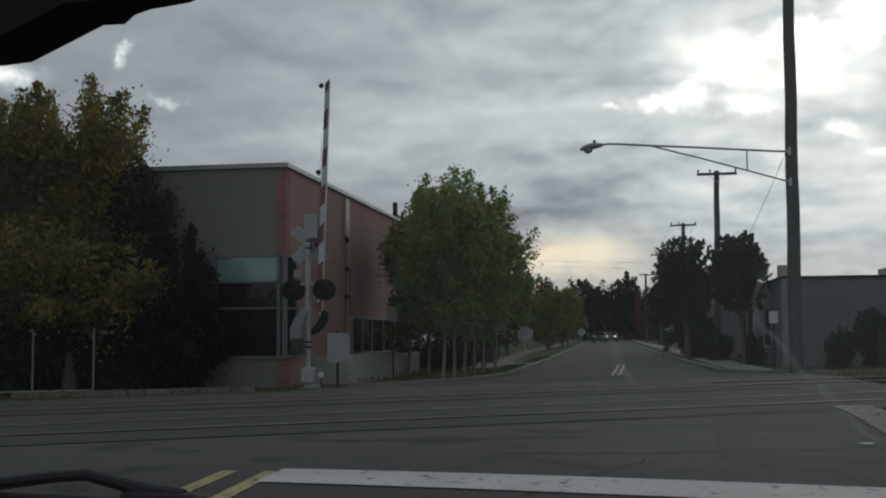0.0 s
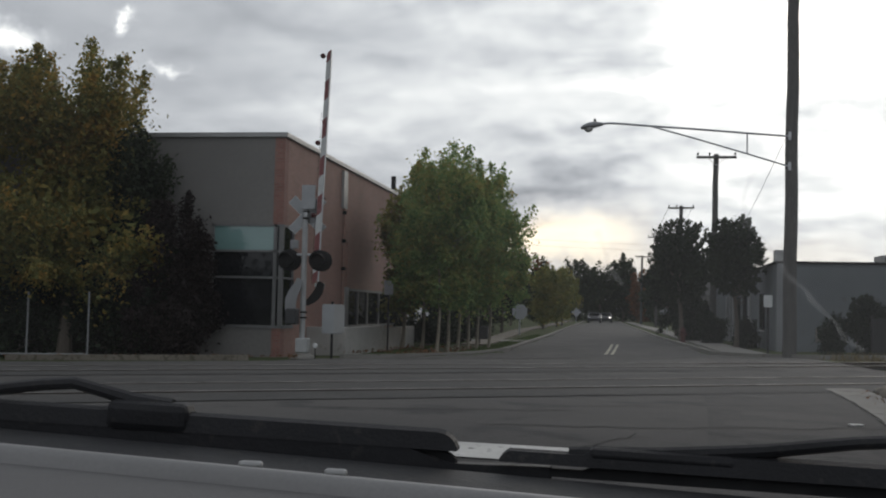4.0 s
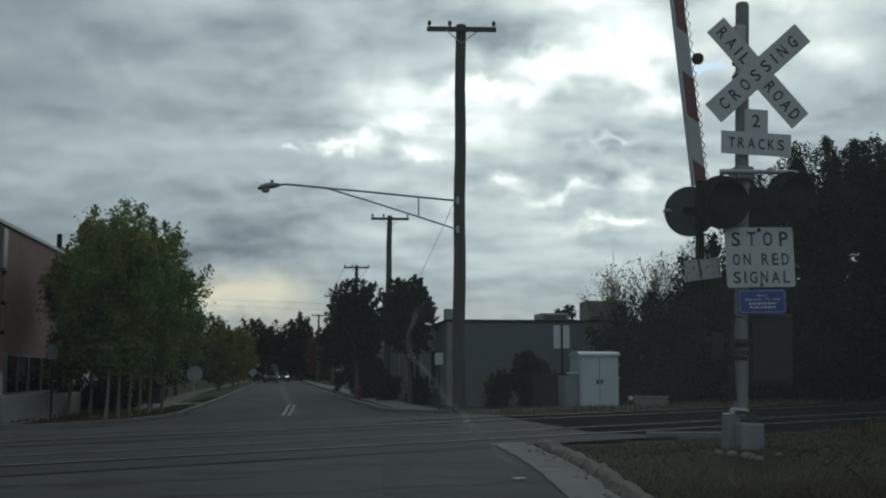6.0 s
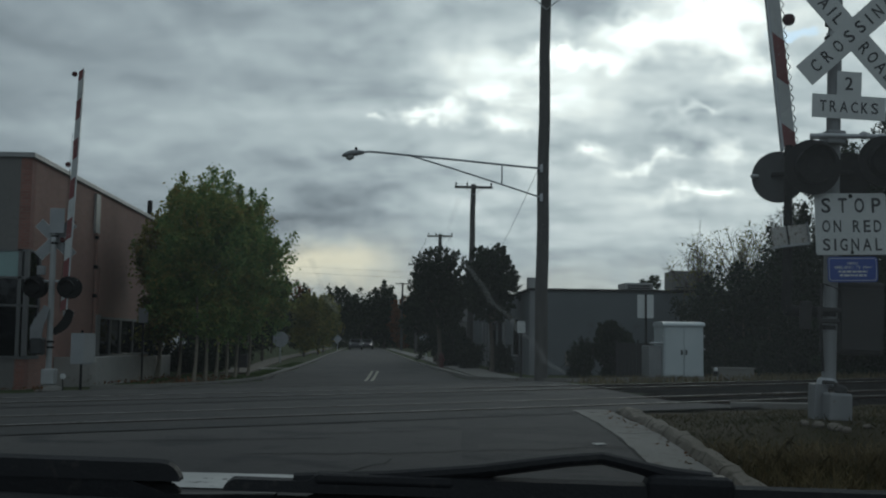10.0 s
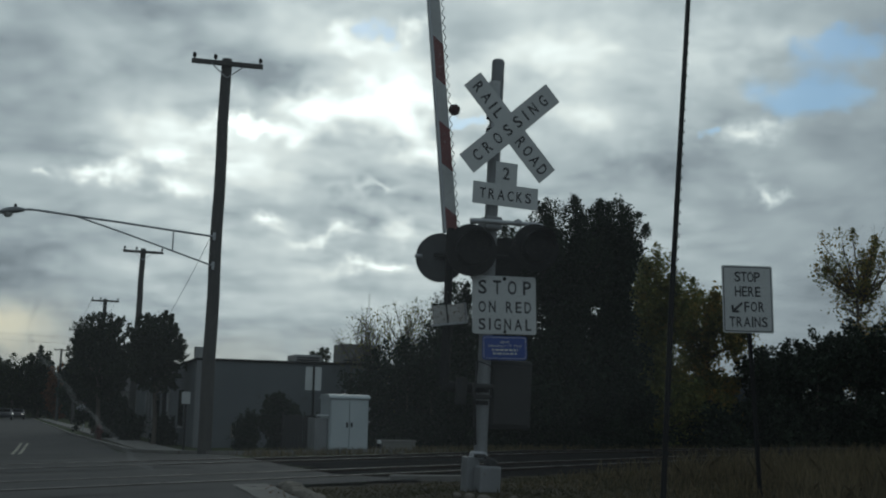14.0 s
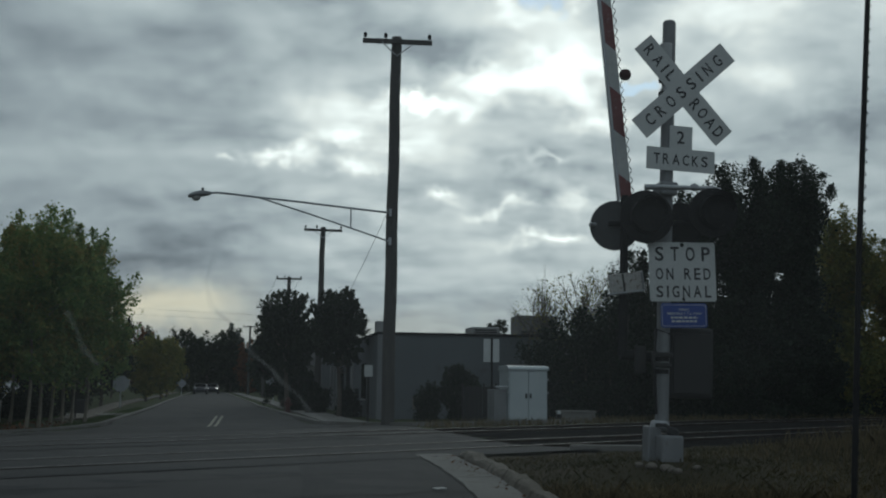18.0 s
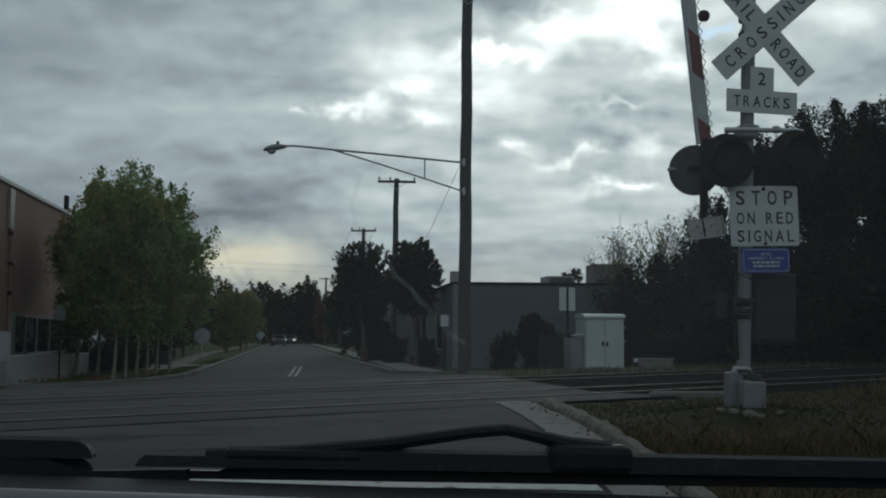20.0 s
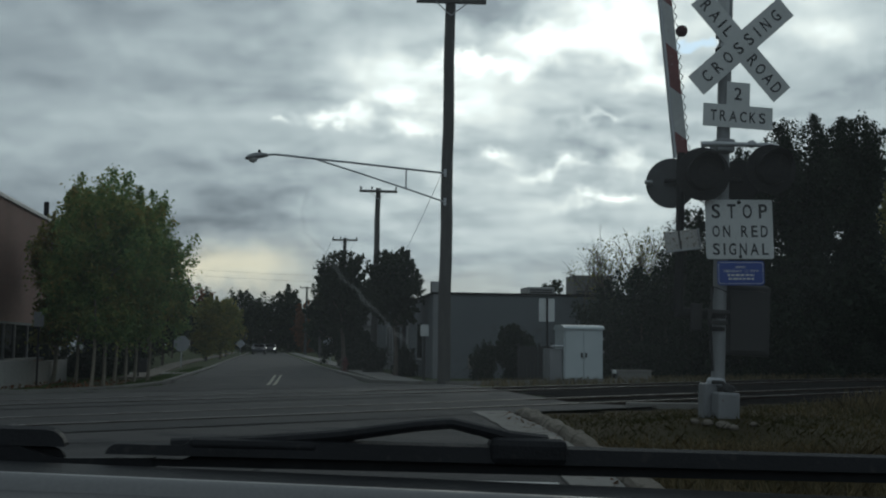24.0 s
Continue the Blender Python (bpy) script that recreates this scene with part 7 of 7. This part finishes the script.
def front_end():
    """The black apron under the glass, the bonnet beyond it and the dash."""
    e = thing("windscreen_apron", (0, 0, 0), "black plastic apron at the foot of the windscreen", "car trim")
    xs = graded(-1.1, 0.85, 30)
    sill = lambda x: 1.309 - 0.047 * x
    ribbon("apron", xs, lambda x: ((0.858, sill(x) - 0.03), (0.86, sill(x) - 0.005), (0.90, sill(x) - 0.002), (0.935, sill(x)), (0.945, sill(x) - 0.006), (0.948, sill(x) - 0.06)), PLASTIC, e)
    ribbon("scuttle_grille", graded(-1.1, -0.09, 25), lambda x: ((0.952, sill(x) - 0.05), (0.955, 1.331 - 0.03 * (x + 0.17) if x < -0.175 else 1.319), (0.985, 1.329 - 0.03 * (x + 0.17) if x < -0.175 else 1.317), (0.99, sill(x) - 0.06)), PLASTIC, e, "black slotted grille")
    ribbon("bonnet", graded(-1.1, 0.85, 20), lambda x: ((0.992, 1.20), (0.995, 1.293 - 0.03 * x), (1.08, 1.283 - 0.03 * x), (1.2, 1.25 - 0.03 * x), (1.35, 1.16), (1.45, 1.0)), BONNET, e, "dull bonnet edge")
    d = thing("dashboard", (0, 0, 0), "grey vinyl dashboard top with a highlight painted along its rounded rim", "dashboard")
    rim = lambda x: 1.3105 - 0.048 * x - 0.012 * max(0.0, x) ** 2
    ribbon("dash_rim", xs, lambda x: tuple((y, rim(x) + dz) for y, dz in ((0.862, -0.02), (0.857, -0.006), (0.850, -0.0005), (0.842, -0.001), (0.836, -0.006), (0.832, -0.014))), DASH_RIM, d, smooth=True)
    ribbon("dash_top", xs, lambda x: tuple((y, rim(x) + dz) for y, dz in ((0.8335, -0.0125), (0.82, -0.0125), (0.80, -0.015), (0.7, -0.026), (0.5, -0.05), (0.4, -0.1), (0.36, -0.2))), DASH, d, smooth=True)
    ribbon("dash_front", xs, lambda x: ((0.3605, rim(x) - 0.2), (0.35, rim(x) - 0.35), (0.4, 0.75)), PLASTIC, d)
    ribbon("footwell", xs, lambda x: ((0.4, 0.75), (0.42, 0.35), (-0.6, 0.33)), PLASTIC, d)
    for x, w in ((-0.305, 0.024), (-0.24, 0.022)):
        s = link("paper_scrap", boxed(-w * 0.38, w * 0.38, -0.004, 0.004, 0, 0.0055, 0.0022), METAL_TRIM)
        s.matrix_basis = pose(x, 0.858, rim(x) - 0.003)
        tagged(s, "small crumpled grey scrap caught behind the dashboard rim", "litter")
    # the glass, and one dried run of water down it
    w = thing("windscreen", (0, 0, 0), "slightly dusty car windscreen with glare haze and a dried water run", "windscreen")
    slope = lambda z: 0.93 - (z - 1.30) * 1.07
    bm = bmesh.new()
    bm.faces.new([bm.verts.new(c) for c in ((-1.1, slope(1.29), 1.29), (0.85, slope(1.29), 1.29), (0.75, slope(1.95), 1.95), (-1.0, slope(1.95), 1.95))])
    part("glass", bm, FILM, w)
    for line, wd in (([(0.038, 1.526), (0.033, 1.51), (0.036, 1.497), (0.048, 1.487), (0.058, 1.476), (0.063, 1.468), (0.076, 1.459), (0.081, 1.452), (0.096, 1.441), (0.104, 1.43), (0.118, 1.422)], 0.0022),
                     ([(-0.05, 1.492), (-0.045, 1.48), (-0.042, 1.47), (-0.034, 1.46)], 0.0024)):
        pts = [Vector((x, slope(z) - 0.002, z)) for x, z in line]
        bm = bmesh.new()
        rows = []
        for k, p in enumerate(pts):
            t = (pts[min(k + 1, len(pts) - 1)] - pts[max(k - 1, 0)]).normalized()
            s = t.cross(Vector((0, -0.68, -0.73))).normalized() * wd * (0.5 + 0.5 * math.sin(2 + k * 1.3) ** 2)
            rows.append([bm.verts.new(p - s), bm.verts.new(p + s)])
        for a, b in zip(rows, rows[1:]):
            bm.faces.new((a[0], a[1], b[1], b[0]))
        part("water_run", bm, SMEAR, w, "dried whitish water run")


# paler than the dash top: the rim's highlight is put into this colour
DASH_RIM = mat("highlighted_dash_rim", (0.165, 0.161, 0.158), (0.135, 0.132, 0.13), 5.0, 0.4, bump=0.05, fine=300.0)
front_end()


def mirror():
    e = thing("rear_view_mirror", (0, 0, 0), "black rear-view mirror under the roof of the car", "mirror")
    line = [(-0.56, 1.607), (-0.312, 1.613), (-0.299, 1.614), (-0.283, 1.621), (-0.265, 1.629), (-0.255, 1.629), (-0.25, 1.633), (-0.243, 1.635), (-0.225, 1.637), (-0.19, 1.65), (-0.15, 1.67), (-0.15, 1.69), (-0.56, 1.69)]
    bm = bmesh.new()
    a = [bm.verts.new((x, 0.47, z)) for x, z in line]
    b = [bm.verts.new((x, 0.505, z)) for x, z in line]
    bm.faces.new(a)
    bm.faces.new(b[::-1])
    for k in range(len(line)):
        bm.faces.new((a[k - 1], a[k], b[k], b[k - 1]))
    bmesh.ops.recalc_face_normals(bm, faces=bm.faces)
    part("housing", bm, BLACK_PAINT, e)
    return e


mirror()


def aerial():
    e = thing("car_aerial", (0.945, 1.55, 1.15), "slim black rod aerial with a spiral winding on the car's wing", "aerial")
    part("rod", tubed([(0.0, 0, 0.0), (0.03, 0, 0.5), (0.075, 0, 1.1), (0.10, 0, 1.4)], [0.0048, 0.0045, 0.004, 0.0035], 8), BLACK_PAINT, e)
    pts = [(0.075 * (z / 1.1) + 0.0046 * math.cos(z * 330), 0.0046 * math.sin(z * 330), z) for z in np.arange(0.05, 1.35, 0.004)]
    part("winding", tubed(pts, 0.0008, 3), BLACK_PAINT, e)
    return e


aerial()


# ---- grass and weeds ----
def blades(name, pts, heights, width, material, label, seed, bend=0.35):
    rng = np.random.default_rng(seed)
    n = len(pts)
    a = rng.uniform(0, 2 * math.pi, n)
    s = np.stack([np.cos(a), np.sin(a), 0 * a], 1) * (width * rng.uniform(0.6, 1.4, n))[:, None]
    lean = rng.normal(size=(n, 2)) * bend
    h = heights[:, None]
    tip = pts + np.concatenate([lean * h, h], 1)
    mid = pts + np.concatenate([lean * h * 0.35, h * 0.55], 1)
    v = np.stack([pts - s, pts + s, mid + s * 0.7, tip, mid - s * 0.7], 1)
    me = bpy.data.meshes.new(name)
    me.vertices.add(n * 5)
    me.vertices.foreach_set("co", v.ravel())
    me.loops.add(n * 5)
    me.loops.foreach_set("vertex_index", np.arange(n * 5, dtype=np.int32))
    me.polygons.add(n)
    me.polygons.foreach_set("loop_start", np.arange(0, n * 5, 5, dtype=np.int32))
    me.materials.append(material)
    me.update(calc_edges=True)
    return tagged(new(name, me), label, "grass", kind="stuff")


def scatter(n, x0, x1, y0, y1, keep, seed):
    rng = np.random.default_rng(seed)
    x, y = rng.uniform(x0, x1, n), rng.uniform(y0, y1, n)
    k = keep(x, y)
    x, y = x[k], y[k]
    return np.stack([x, y, lay(x, y) - 0.01], 1), rng


def kerb_side(x, y):
    return (x > 1.95 + 0.057 * (y - 8) + 0.49 + 0.12 * np.clip((y - 10.5) / 2.5, 0, 1) ** 2) & (off(x, y) < -2.4)


p, r = scatter(60000, 2.2, 9.5, 4.0, 15.5, kerb_side, 1)
blades("verge_grass", p, r.uniform(0.03, 0.10, len(p)), 0.006, GRASS_GREEN, "short patchy grass turning brown on the verge", 2, 0.6)
p, r = scatter(26000, 5.2, 16, 6.5, 19.0, lambda x, y: kerb_side(x, y) & ((x > 5.6) | (y < 8.6)) & (off(x, y) < -2.6), 3)
dist = np.clip((p[:, 0] - 5.0) / 4, 0.25, 1)
blades("tall_weeds", p, r.uniform(0.15, 0.5, len(p)) * dist, 0.006, GRASS_DRY, "tall dry straw-coloured grass and weeds", 4, 0.3)
p, r = scatter(9000, 2.4, 5.2, 4.5, 9.0, lambda x, y: kerb_side(x, y), 5)
blades("tall_weeds", p, r.uniform(0.06, 0.2, len(p)), 0.006, GRASS_DRY, "dry brown grass near the kerb", 6, 0.5)
p, r = scatter(30000, -6.5, -3.4, 26, 60, lambda x, y: (x > -4.65 - 0.0 * y) | (x < -6.1), 7)
blades("lawn_grass", p, r.uniform(0.04, 0.1, len(p)), 0.012, LAWN, "short green lawn beside the footpath", 8, 0.5)
p, r = scatter(16000, 4.5, 34, 24, 36, lambda x, y: (off(x, y) > 7.4) & (off(x, y) < 12) & (x > 4.5), 9)
blades("trackside_grass", p, r.uniform(0.05, 0.22, len(p)), 0.012, GRASS_DRY, "rough grass along the far side of the railway", 10, 0.4)

# fallen leaves along the gutter
rng = np.random.default_rng(21)
yy = rng.uniform(6.5, 12.5, 90)
xx = 1.95 + 0.057 * (yy - 8) + np.clip(rng.normal(0.27, 0.06, 90), 0.1, 0.32)
zz = lay(xx, yy) + 0.06
fallen = new("fallen_leaves", leaves_mesh("fallen_leaves", np.stack([xx, yy, zz], 1), 0.05, LEAF_RUST, 22))
tagged(fallen, "brown fallen leaves lying in the gutter", "leaves", kind="stuff")

# leaf litter before the hedge and under the young trees
rng = np.random.default_rng(23)
u = rng.uniform(0, 1, 420)
xx = np.concatenate([-13.5 + 6.6 * u[:200], -7.0 + 2.6 * u[200:]])
yy = np.concatenate([21.35 + 0.31 * (xx[:200] + 13.5) + rng.normal(0.15, 0.18, 200), rng.uniform(27.5, 36.0, 220)])
litter = new("leaf_litter", leaves_mesh("leaf_litter", np.stack([xx, yy, lay(xx, yy) + 0.09], 1), 0.1, LEAF_RUST, 24))
tagged(litter, "brown leaf litter along the far kerb and wall", "leaves", kind="stuff")

soil = terrain("verge", graded(1.9, 14, 46), graded(-12, 20, 80), 0.03, SOIL, "verge of bare soil, thatch and thin grass", "ground", lambda x, y: x > kerb_x(y) + 0.4 and off(x, y) < -2.0)
